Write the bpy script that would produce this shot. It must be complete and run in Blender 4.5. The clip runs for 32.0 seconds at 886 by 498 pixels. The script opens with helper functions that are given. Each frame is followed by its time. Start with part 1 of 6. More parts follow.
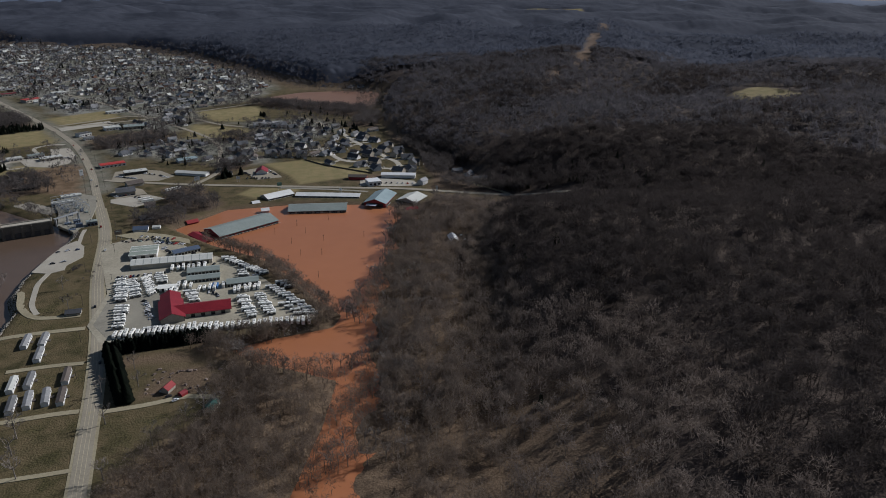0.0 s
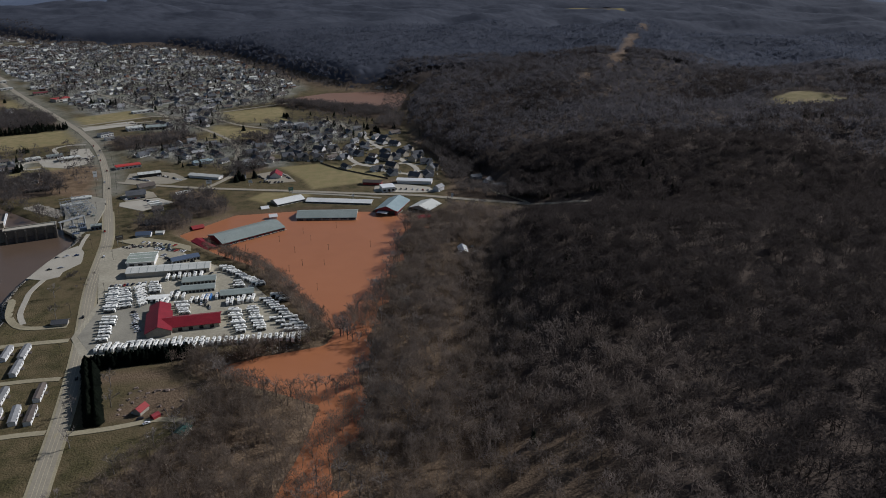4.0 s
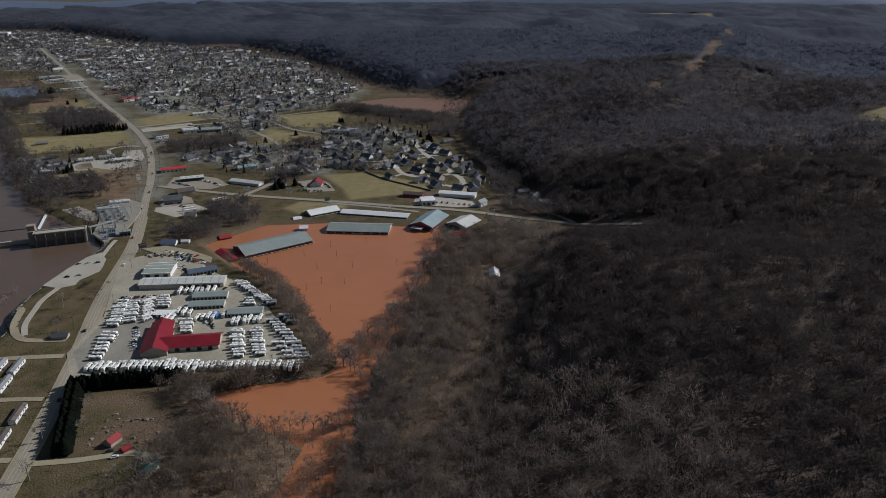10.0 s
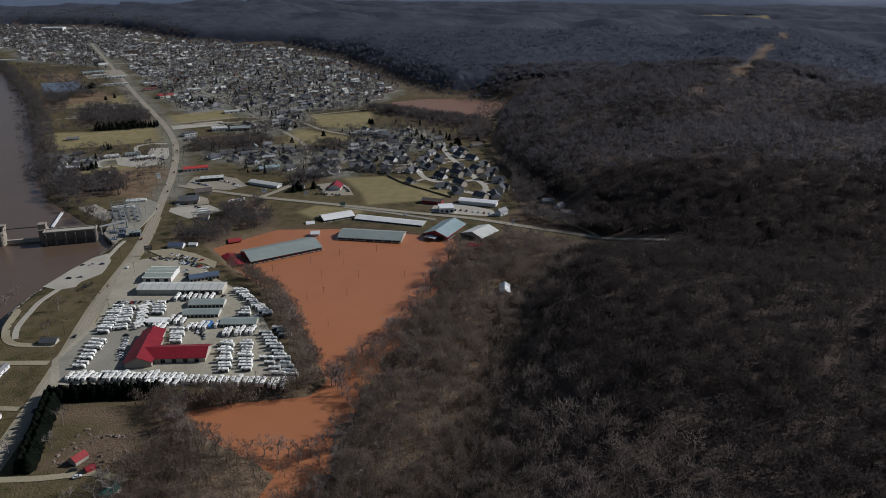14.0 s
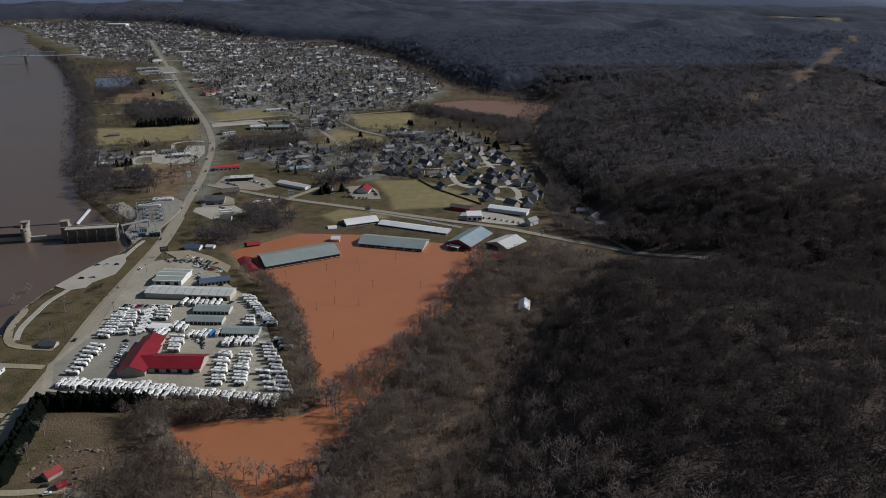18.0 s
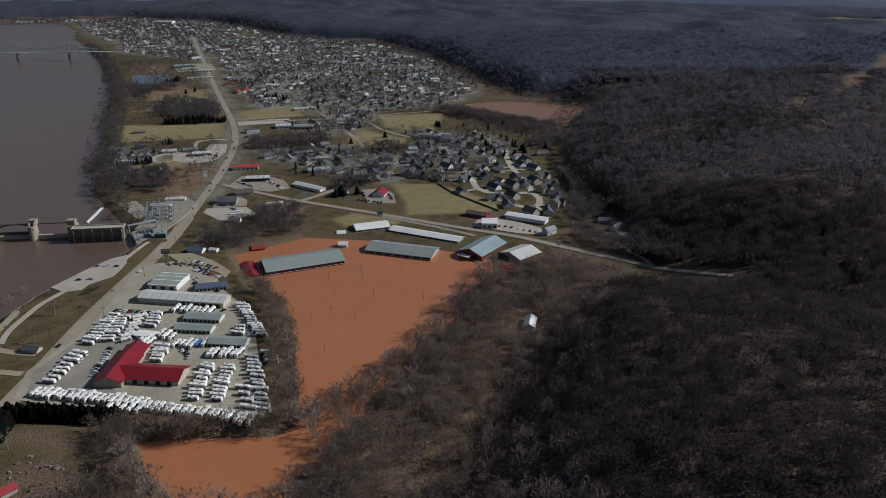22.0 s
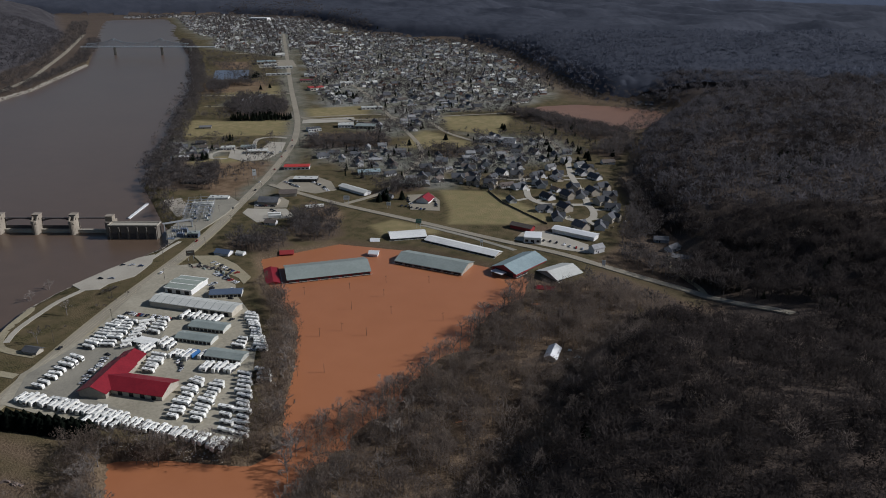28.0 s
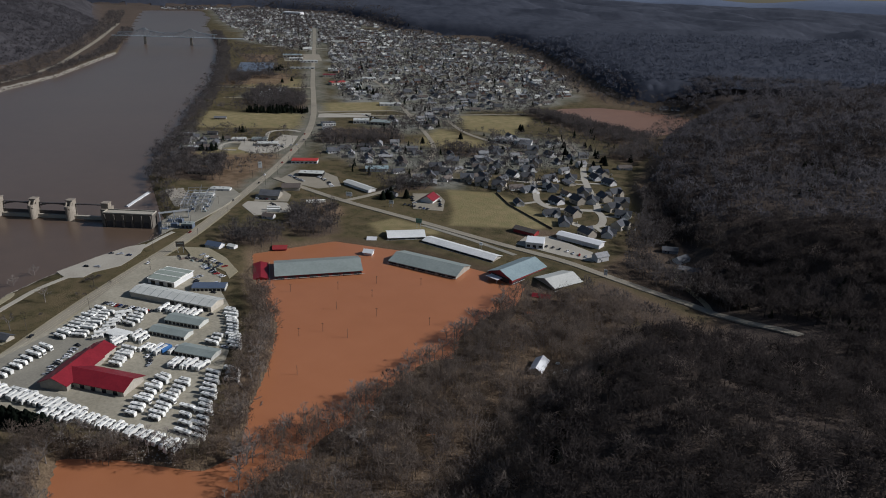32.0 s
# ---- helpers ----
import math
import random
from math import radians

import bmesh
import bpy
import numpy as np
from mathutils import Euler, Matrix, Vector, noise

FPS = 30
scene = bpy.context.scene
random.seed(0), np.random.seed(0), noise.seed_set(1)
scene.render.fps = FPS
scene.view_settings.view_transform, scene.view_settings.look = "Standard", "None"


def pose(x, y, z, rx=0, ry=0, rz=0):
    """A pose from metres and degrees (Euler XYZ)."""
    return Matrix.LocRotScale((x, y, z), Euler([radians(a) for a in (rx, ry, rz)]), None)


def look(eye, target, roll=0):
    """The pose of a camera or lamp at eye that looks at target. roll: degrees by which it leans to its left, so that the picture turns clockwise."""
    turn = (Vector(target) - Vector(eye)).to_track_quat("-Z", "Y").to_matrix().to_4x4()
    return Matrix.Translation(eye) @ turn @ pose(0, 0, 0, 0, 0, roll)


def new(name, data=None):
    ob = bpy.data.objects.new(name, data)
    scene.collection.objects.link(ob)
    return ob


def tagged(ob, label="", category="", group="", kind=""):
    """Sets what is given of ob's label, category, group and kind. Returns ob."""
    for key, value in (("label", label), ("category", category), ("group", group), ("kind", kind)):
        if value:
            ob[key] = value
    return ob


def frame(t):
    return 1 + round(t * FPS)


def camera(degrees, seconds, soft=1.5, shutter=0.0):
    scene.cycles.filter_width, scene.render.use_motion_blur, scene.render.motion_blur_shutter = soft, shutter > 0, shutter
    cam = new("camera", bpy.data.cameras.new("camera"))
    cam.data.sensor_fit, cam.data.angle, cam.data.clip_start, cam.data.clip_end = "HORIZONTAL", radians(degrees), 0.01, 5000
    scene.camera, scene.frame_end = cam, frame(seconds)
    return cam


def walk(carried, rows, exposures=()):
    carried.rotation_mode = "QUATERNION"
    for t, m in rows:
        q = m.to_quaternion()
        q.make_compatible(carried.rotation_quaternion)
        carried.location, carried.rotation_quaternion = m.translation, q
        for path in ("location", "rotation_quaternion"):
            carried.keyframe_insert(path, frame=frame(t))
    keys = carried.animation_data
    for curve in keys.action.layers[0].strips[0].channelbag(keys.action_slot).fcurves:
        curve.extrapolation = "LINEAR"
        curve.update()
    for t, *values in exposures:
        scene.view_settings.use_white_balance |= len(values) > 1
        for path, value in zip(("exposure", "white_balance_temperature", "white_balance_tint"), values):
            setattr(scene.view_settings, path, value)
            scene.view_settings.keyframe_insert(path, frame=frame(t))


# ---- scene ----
cam = camera(62.09, 32.0, 0.95)
PATH = [
    # seconds, x, y, z, yaw to the left of +y, pitch, roll
    (0.0, -0.0, 0.0, 280.17, -0.004, -21.369, -0.009),
    (0.5, 4.08, 5.18, 279.77, 0.489, -21.405, 0.0),
    (1.0, 8.16, 10.33, 279.4, 0.848, -21.35, 0.0),
    (1.5, 12.22, 15.45, 279.08, 1.264, -21.421, 0.0),
    (2.0, 16.25, 20.5, 278.83, 1.583, -21.408, -0.026),
    (2.5, 20.24, 25.48, 278.63, 2.102, -21.442, 0.0),
    (3.0, 24.16, 30.37, 278.5, 2.52, -21.521, 0.0),
    (3.5, 27.95, 35.14, 278.46, 2.887, -21.473, -0.047),
    (5.5, 42.41, 53.69, 278.58, 4.981, -21.292, -0.438),
    (6.0, 45.92, 58.18, 278.45, 5.367, -21.296, -0.135),
    (6.5, 50.5, 63.29, 278.25, 5.828, -21.294, -0.059),
    (7.0, 54.23, 68.12, 277.95, 6.358, -21.252, -0.075),
    (7.5, 57.59, 73.34, 277.75, 7.06, -21.26, -0.12),
    (8.0, 60.76, 78.57, 277.5, 7.783, -21.169, -0.313),
    (8.5, 64.65, 83.55, 277.0, 8.343, -21.176, -0.318),
    (9.0, 67.98, 88.43, 276.48, 8.876, -21.148, -0.271),
    (9.5, 70.66, 93.54, 276.09, 9.24, -21.175, -0.171),
    (10.0, 73.65, 99.96, 276.16, 9.903, -21.138, -0.256),
    (10.5, 76.2, 106.62, 276.53, 10.396, -21.226, 0.202),
    (11.0, 78.81, 112.14, 276.33, 10.908, -21.231, 0.122),
    (11.5, 82.38, 116.51, 275.98, 11.309, -21.216, 0.175),
    (12.0, 86.88, 121.03, 275.81, 11.801, -21.149, -0.163),
    (12.5, 90.49, 126.51, 275.98, 12.154, -21.194, 0.163),
    (13.0, 93.57, 131.81, 276.17, 12.573, -21.216, 0.121),
    (13.5, 97.39, 136.61, 276.08, 13.124, -21.223, 0.233),
    (14.0, 101.19, 140.94, 275.74, 13.802, -21.204, 0.057),
    (14.5, 104.11, 146.32, 275.51, 14.373, -21.229, 0.172),
    (16.5, 116.17, 167.72, 273.94, 16.635, -21.223, 0.143),
    (17.0, 119.25, 173.5, 274.02, 17.332, -21.227, 0.109),
    (17.5, 121.05, 178.71, 273.5, 17.859, -21.234, 0.202),
    (18.0, 123.76, 183.76, 273.34, 18.406, -21.246, 0.177),
    (18.5, 126.77, 188.81, 273.11, 18.861, -21.246, 0.196),
    (19.0, 129.22, 194.71, 272.85, 19.321, -21.257, 0.198),
    (19.5, 130.81, 200.22, 272.59, 19.76, -21.3, 0.239),
    (20.0, 134.6, 205.58, 272.03, 20.299, -21.271, 0.221),
    (20.5, 136.44, 210.79, 271.94, 20.654, -21.315, 0.265),
    (21.0, 138.72, 217.13, 271.61, 21.108, -21.35, 0.274),
    (21.5, 141.52, 223.21, 270.99, 21.648, -21.355, 0.21),
    (22.0, 144.42, 228.16, 270.23, 22.119, -21.31, 0.235),
    (22.5, 146.79, 234.7, 269.82, 22.525, -21.354, 0.237),
    (23.0, 148.86, 240.13, 269.88, 22.884, -21.393, 0.262),
    (23.5, 150.98, 245.41, 269.94, 23.24, -21.425, 0.268),
    (24.0, 153.96, 250.19, 269.7, 23.753, -21.436, 0.281),
    (24.5, 156.56, 256.16, 269.13, 24.216, -21.451, 0.298),
    (25.0, 158.97, 262.24, 268.88, 24.676, -21.477, 0.276),
    (25.5, 161.23, 267.69, 268.91, 25.363, -21.508, 0.233),
    (27.5, 171.6, 290.12, 267.34, 29.04, -21.465, 0.115),
    (28.0, 174.15, 296.12, 266.94, 29.78, -21.447, 0.117),
    (28.5, 176.29, 301.82, 266.67, 30.503, -21.441, 0.103),
    (29.0, 178.76, 307.65, 266.54, 31.294, -21.466, 0.09),
    (29.5, 181.3, 312.88, 266.28, 31.939, -21.456, 0.134),
    (30.0, 183.74, 318.28, 265.13, 31.901, -21.411, 0.405),
    (30.5, 185.59, 323.11, 263.39, 31.869, -21.418, 0.729),
    (31.0, 186.49, 326.56, 261.93, 32.068, -21.427, 1.054),
    (31.5, 187.76, 330.24, 260.6, 32.337, -21.432, 1.326),
    (32.0, 188.66, 333.07, 259.24, 32.308, -21.443, 1.585),
]


def aim(x, y, z, yaw, pitch, roll):
    """The camera's pose from its place, its yaw to the left of +y, its pitch and its roll, in degrees."""
    a, b = radians(yaw), radians(pitch)
    ahead = Vector((-math.sin(a) * math.cos(b), math.cos(a) * math.cos(b), math.sin(b)))
    return look((x, y, z), Vector((x, y, z)) + ahead, roll)


walk(cam, [(row[0], aim(*row[1:])) for row in PATH], [(0, -0.3, 5880, 12), (32, -0.3, 5880, 12)])

# ---- world, sun, exposure ----
SUN_AZIMUTH, SUN_HEIGHT = radians(58), radians(32)
world = bpy.data.worlds.new("sky")
scene.world = world
world.use_nodes = True
sky = world.node_tree.nodes.new("ShaderNodeTexSky")
sky.sky_type = "NISHITA"
sky.sun_disc = False
sky.sun_elevation, sky.sun_rotation = SUN_HEIGHT, SUN_AZIMUTH
sky_light = world.node_tree.nodes["Background"]
sky_light.inputs["Strength"].default_value = 0.05
world.node_tree.links.new(sky.outputs["Color"], sky_light.inputs["Color"])
sun = new("sun", bpy.data.lights.new("sun", "SUN"))
sun.data.energy, sun.data.angle, sun.data.color = 5.0, radians(0.5), (1.0, 0.96, 0.91)
sun.matrix_world = look((math.sin(SUN_AZIMUTH) * math.cos(SUN_HEIGHT), math.cos(SUN_AZIMUTH) * math.cos(SUN_HEIGHT), math.sin(SUN_HEIGHT)), (0, 0, 0))


# ---- materials ----
def surface(name, dark, light, rough=0.85, scale=0.05, fine=1.2, metal=0.0, bump=0.0, random=0.0, speck=0.5):
    """A painted, earthen or metal surface: two colours mixed by stains at one scale and grain at another, in metres."""
    m = bpy.data.materials.new(name)
    m.use_nodes = True
    n, link = m.node_tree.nodes, m.node_tree.links.new
    out = n["Principled BSDF"]
    where = n.new("ShaderNodeNewGeometry")
    stain, grain, both, mix = n.new("ShaderNodeTexNoise"), n.new("ShaderNodeTexNoise"), n.new("ShaderNodeMix"), n.new("ShaderNodeMix")
    stain.inputs["Scale"].default_value, stain.inputs["Detail"].default_value = scale, 6
    grain.inputs["Scale"].default_value, grain.inputs["Detail"].default_value = fine, 4
    link(where.outputs["Position"], stain.inputs["Vector"])
    link(where.outputs["Position"], grain.inputs["Vector"])
    both.inputs["Factor"].default_value = speck
    link(stain.outputs["Fac"], both.inputs["A"])
    link(grain.outputs["Fac"], both.inputs["B"])
    spread = n.new("ShaderNodeMapRange")
    spread.inputs["From Min"].default_value, spread.inputs["From Max"].default_value = 0.32, 0.68
    link(both.outputs["Result"], spread.inputs["Value"])
    mix.data_type = "RGBA"
    link(spread.outputs["Result"], mix.inputs["Factor"])
    mix.inputs["A"].default_value, mix.inputs["B"].default_value = (*dark, 1), (*light, 1)
    colour = mix.outputs["Result"]
    if random:
        own, shift = n.new("ShaderNodeObjectInfo"), n.new("ShaderNodeHueSaturation")
        amount = n.new("ShaderNodeMapRange")
        amount.inputs["To Min"].default_value, amount.inputs["To Max"].default_value = 1 - random, 1 + random
        link(own.outputs["Random"], amount.inputs["Value"])
        link(amount.outputs["Result"], shift.inputs["Value"])
        link(colour, shift.inputs["Color"])
        colour = shift.outputs["Color"]
    link(colour, out.inputs["Base Color"])
    out.inputs["Roughness"].default_value, out.inputs["Metallic"].default_value = rough, metal
    out.inputs["Specular IOR Level"].default_value = 0.3
    if bump:
        relief = n.new("ShaderNodeBump")
        relief.inputs["Strength"].default_value, relief.inputs["Distance"].default_value = bump, 0.3
        link(grain.outputs["Fac"], relief.inputs["Height"])
        link(relief.outputs["Normal"], out.inputs["Normal"])
    return m


def twig_bark(name, dark, light):
    """Bark and twigs, each tree of its own shade."""
    m = bpy.data.materials.new(name)
    m.use_nodes = True
    n, link = m.node_tree.nodes, m.node_tree.links.new
    out = n["Principled BSDF"]
    where, patch, crown = n.new("ShaderNodeNewGeometry"), n.new("ShaderNodeTexNoise"), n.new("ShaderNodeTexNoise")
    both, own, even, mix = n.new("ShaderNodeMix"), n.new("ShaderNodeMix"), n.new("ShaderNodeMapRange"), n.new("ShaderNodeMix")
    patch.inputs["Scale"].default_value, patch.inputs["Detail"].default_value = 0.02, 3
    crown.inputs["Scale"].default_value, crown.inputs["Detail"].default_value = 0.11, 2
    link(where.outputs["Position"], patch.inputs["Vector"])
    link(where.outputs["Position"], crown.inputs["Vector"])
    both.inputs["Factor"].default_value, own.inputs["Factor"].default_value = 0.55, 0.5
    link(patch.outputs["Fac"], both.inputs["A"])
    link(crown.outputs["Fac"], both.inputs["B"])
    even.inputs["From Min"].default_value, even.inputs["From Max"].default_value = 0.36, 0.64
    link(both.outputs["Result"], even.inputs["Value"])
    link(even.outputs["Result"], own.inputs["A"])
    tree = n.new("ShaderNodeAttribute")
    tree.attribute_name = "own"
    link(tree.outputs["Fac"], own.inputs["B"])
    mix.data_type = "RGBA"
    link(own.outputs["Result"], mix.inputs["Factor"])
    mix.inputs["A"].default_value, mix.inputs["B"].default_value = (*dark, 1), (*light, 1)
    link(mix.outputs["Result"], out.inputs["Base Color"])
    out.inputs["Roughness"].default_value = 0.95
    out.inputs["Specular IOR Level"].default_value = 0.1
    porous, both_sides = n.new("ShaderNodeBsdfTranslucent"), n.new("ShaderNodeMixShader")
    link(mix.outputs["Result"], porous.inputs["Color"])
    both_sides.inputs["Fac"].default_value = 0.5
    link(out.outputs["BSDF"], both_sides.inputs[1])
    link(porous.outputs["BSDF"], both_sides.inputs[2])
    link(both_sides.outputs["Shader"], n["Material Output"].inputs["Surface"])
    return m


def land_cover():
    """Valley grass, leaf litter under the woods, straw-coloured fields and bare earth by cover; woodland shade and far
    haze are painted in.
    """
    m = bpy.data.materials.new("land_cover")
    m.use_nodes = True
    n, link = m.node_tree.nodes, m.node_tree.links.new
    out = n["Principled BSDF"]
    where = n.new("ShaderNodeNewGeometry")

    def noise_at(scale, detail=5):
        t = n.new("ShaderNodeTexNoise")
        t.inputs["Scale"].default_value, t.inputs["Detail"].default_value = scale, detail
        link(where.outputs["Position"], t.inputs["Vector"])
        return t.outputs["Fac"]

    def blend(fac, a, b):
        x = n.new("ShaderNodeMix")
        x.data_type = "RGBA"
        link(fac, x.inputs["Factor"])
        for key, v in (("A", a), ("B", b)):
            if isinstance(v, tuple):
                x.inputs[key].default_value = (*v, 1)
            else:
                link(v, x.inputs[key])
        return x.outputs["Result"]

    def spread(v, low, high):
        r = n.new("ShaderNodeMapRange")
        r.inputs["From Min"].default_value, r.inputs["From Max"].default_value = low, high
        link(v, r.inputs["Value"])
        return r.outputs["Result"]

    coarse, middle, fine = spread(noise_at(0.012), 0.35, 0.65), spread(noise_at(0.09), 0.35, 0.65), spread(noise_at(0.8, 3), 0.3, 0.7)
    grass = blend(middle, blend(coarse, (0.048, 0.046, 0.018), (0.150, 0.122, 0.056)), (0.105, 0.076, 0.042))
    grass = blend(fine, grass, blend(middle, (0.030, 0.027, 0.013), (0.125, 0.100, 0.052)))
    litter = blend(fine, blend(coarse, (0.066, 0.044, 0.028), (0.120, 0.080, 0.050)), (0.18, 0.130, 0.084))
    straw = blend(middle, blend(coarse, (0.22, 0.172, 0.084), (0.28, 0.222, 0.115)), (0.19, 0.164, 0.076))
    # woodland floor: leaf litter darkened for the shade under the trees
    forest = blend(fine, blend(coarse, (0.040, 0.031, 0.025), (0.070, 0.053, 0.042)), (0.095, 0.073, 0.057))
    # pavement, drives and lawns, with some distance haze greyed into the colour
    town = blend(fine, blend(middle, (0.098, 0.098, 0.066), (0.205, 0.198, 0.160)), blend(coarse, (0.140, 0.138, 0.098), (0.310, 0.300, 0.268)))
    earth = blend(middle, (0.13, 0.085, 0.050), (0.21, 0.145, 0.092))
    # far woodland floor with distance haze put into its blue-grey colour
    far_haze = blend(middle, (0.045, 0.044, 0.050), (0.072, 0.069, 0.076))
    for layer, colour in (("town", town), ("litter", litter), ("forest", forest), ("far_haze", far_haze), ("straw", straw), ("earth", earth)):
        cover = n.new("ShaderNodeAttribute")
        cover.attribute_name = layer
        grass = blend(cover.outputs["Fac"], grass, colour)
    link(grass, out.inputs["Base Color"])
    out.inputs["Roughness"].default_value = 0.95
    out.inputs["Specular IOR Level"].default_value = 0.1
    relief = n.new("ShaderNodeBump")
    relief.inputs["Strength"].default_value, relief.inputs["Distance"].default_value = 0.5, 0.6
    link(fine, relief.inputs["Height"])
    link(relief.outputs["Normal"], out.inputs["Normal"])
    return m


def muddy_water(name, dark, light, rough, gloss=0.22):
    m = surface(name, dark, light, rough, scale=0.006, fine=0.05, bump=0.0)
    n, link = m.node_tree.nodes, m.node_tree.links.new
    out = n["Principled BSDF"]
    out.inputs["Specular IOR Level"].default_value = gloss
    where, ripple, relief = n.new("ShaderNodeNewGeometry"), n.new("ShaderNodeTexNoise"), n.new("ShaderNodeBump")
    ripple.inputs["Scale"].default_value, ripple.inputs["Detail"].default_value = 0.7, 3
    link(where.outputs["Position"], ripple.inputs["Vector"])
    relief.inputs["Strength"].default_value, relief.inputs["Distance"].default_value = 0.08, 0.2
    link(ripple.outputs["Fac"], relief.inputs["Height"])
    link(relief.outputs["Normal"], out.inputs["Normal"])
    return m


LAND = land_cover()
FLOOD_WATER = muddy_water("flood_water", (0.33, 0.128, 0.055), (0.37, 0.148, 0.066), 0.32)
RIVER_WATER = muddy_water("river_water", (0.100, 0.068, 0.046), (0.124, 0.085, 0.058), 0.28, 0.33)
ASPHALT = surface("old_asphalt", (0.205, 0.180, 0.132), (0.315, 0.277, 0.206), 0.9, 0.03, 0.7)
CONCRETE = surface("worn_concrete", (0.30, 0.27, 0.215), (0.42, 0.385, 0.31), 0.85, 0.05, 0.9)
GRAVEL = surface("gravel", (0.21, 0.180, 0.112), (0.35, 0.305, 0.20), 0.95, 0.03, 0.8, bump=0.4)
LINE_PAINT = surface("line_paint", (0.38, 0.33, 0.22), (0.50, 0.44, 0.30), 0.7)
GREY_METAL = surface("grey_ribbed_metal", (0.20, 0.228, 0.205), (0.27, 0.300, 0.272), 0.45, 0.08, 0.5)
PALE_METAL = surface("pale_metal", (0.44, 0.44, 0.39), (0.58, 0.575, 0.52), 0.5, 0.08, 0.6)
WHITE_METAL = surface("white_metal", (0.58, 0.58, 0.54), (0.74, 0.735, 0.69), 0.5, 0.08, 0.6)
BLUE_METAL = surface("blue_grey_metal", (0.20, 0.255, 0.26), (0.29, 0.36, 0.362), 0.45, 0.1, 0.6)
GREEN_METAL = surface("faded_green_metal", (0.22, 0.25, 0.205), (0.30, 0.33, 0.275), 0.5, 0.1, 0.6)
RED_METAL = surface("red_metal", (0.15, 0.010, 0.016), (0.235, 0.018, 0.026), 0.5, 0.12, 0.7)
RED_WALL = surface("red_board", (0.20, 0.02, 0.02), (0.30, 0.04, 0.04), 0.7)
WHITE_WALL = surface("white_siding", (0.55, 0.54, 0.51), (0.70, 0.69, 0.66), 0.7, 0.2, 1.0)
TAN_WALL = surface("tan_siding", (0.30, 0.27, 0.22), (0.42, 0.38, 0.31), 0.8, 0.2, 1.0, random=0.25)
DARK_OPENING = surface("dark_opening", (0.015, 0.015, 0.017), (0.03, 0.03, 0.032), 0.4)
BARK = twig_bark("bare_twigs", (0.088, 0.068, 0.053), (0.265, 0.211, 0.166))
# hill bark darkened to stand for the shade on the slope
SHADED_BARK = twig_bark("shaded_hill_twigs", (0.031, 0.026, 0.024), (0.084, 0.070, 0.064))
HILL_EDGE_BARK = twig_bark("hillside_twigs", (0.092, 0.074, 0.062), (0.240, 0.196, 0.165))
# mid-distance bark lightened and slightly blued, haze put into its colour
MID_BARK = twig_bark("hill_bare_twigs", (0.066, 0.062, 0.066), (0.152, 0.141, 0.146))
TOWN_BARK = twig_bark("town_bare_twigs", (0.060, 0.052, 0.048), (0.165, 0.145, 0.134))
# far twigs paled and blued: aerial haze painted into the bark
HAZED_BARK = twig_bark("hazed_far_woods", (0.082, 0.090, 0.115), (0.124, 0.133, 0.163))
PINE_NEEDLES = twig_bark("pine_needles", (0.020, 0.023, 0.016), (0.042, 0.046, 0.030))
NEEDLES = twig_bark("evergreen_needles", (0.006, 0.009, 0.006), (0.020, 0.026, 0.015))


# ---- building blocks ----
def thing(name, label, category, group="", at=(0, 0, 0), turn=0.0, kind=""):
    ob = new(name)
    ob.matrix_world = pose(*at, 0, 0, turn)
    return tagged(ob, label, category, group, kind)


def mesh_of(name, verts, faces, material, smooth=False):
    me = bpy.data.meshes.new(name)
    me.from_pydata([tuple(v) for v in verts], [], faces)
    me.materials.append(material)
    if smooth:
        me.shade_smooth()
    return me


def part(name, shape, material, parent, label=""):
    """One mesh under a thing or a part; shape is a pair of corners and faces, or a mesh to share."""
    me = shape if isinstance(shape, bpy.types.Mesh) else mesh_of(name, *shape, material)
    ob = new(name, me)
    ob.parent = parent
    return tagged(ob, label)


def block(w, d, h, x=0.0, y=0.0, z=0.0, taper=1.0):
    """A box with its base at z, centred at x, y; taper narrows its top."""
    a, b = w / 2, d / 2
    v = [(x + sx * a * k, y + sy * b * k, z + hz) for hz, k in ((0, 1), (h, taper)) for sx, sy in ((-1, -1), (1, -1), (1, 1), (-1, 1))]
    return v, [(3, 2, 1, 0), (4, 5, 6, 7), (0, 1, 5, 4), (1, 2, 6, 5), (2, 3, 7, 6), (3, 0, 4, 7)]


def join(*shapes):
    verts, faces = [], []
    for v, f in shapes:
        k = len(verts)
        verts += list(v)
        faces += [tuple(i + k for i in q) for q in f]
    return verts, faces


def gable_walls(w, d, h, rise):
    """Four walls with two gable ends, closed at the bottom; the ridge runs along x."""
    a, b = w / 2, d / 2
    v = [(-a, -b, 0), (a, -b, 0), (a, b, 0), (-a, b, 0), (-a, -b, h), (a, -b, h), (a, b, h), (-a, b, h), (-a, 0, h + rise), (a, 0, h + rise)]
    return v, [(3, 2, 1, 0), (0, 1, 5, 4), (2, 3, 7, 6), (1, 2, 6, 9, 5), (3, 0, 4, 8, 7), (4, 5, 9, 8), (6, 7, 8, 9)]


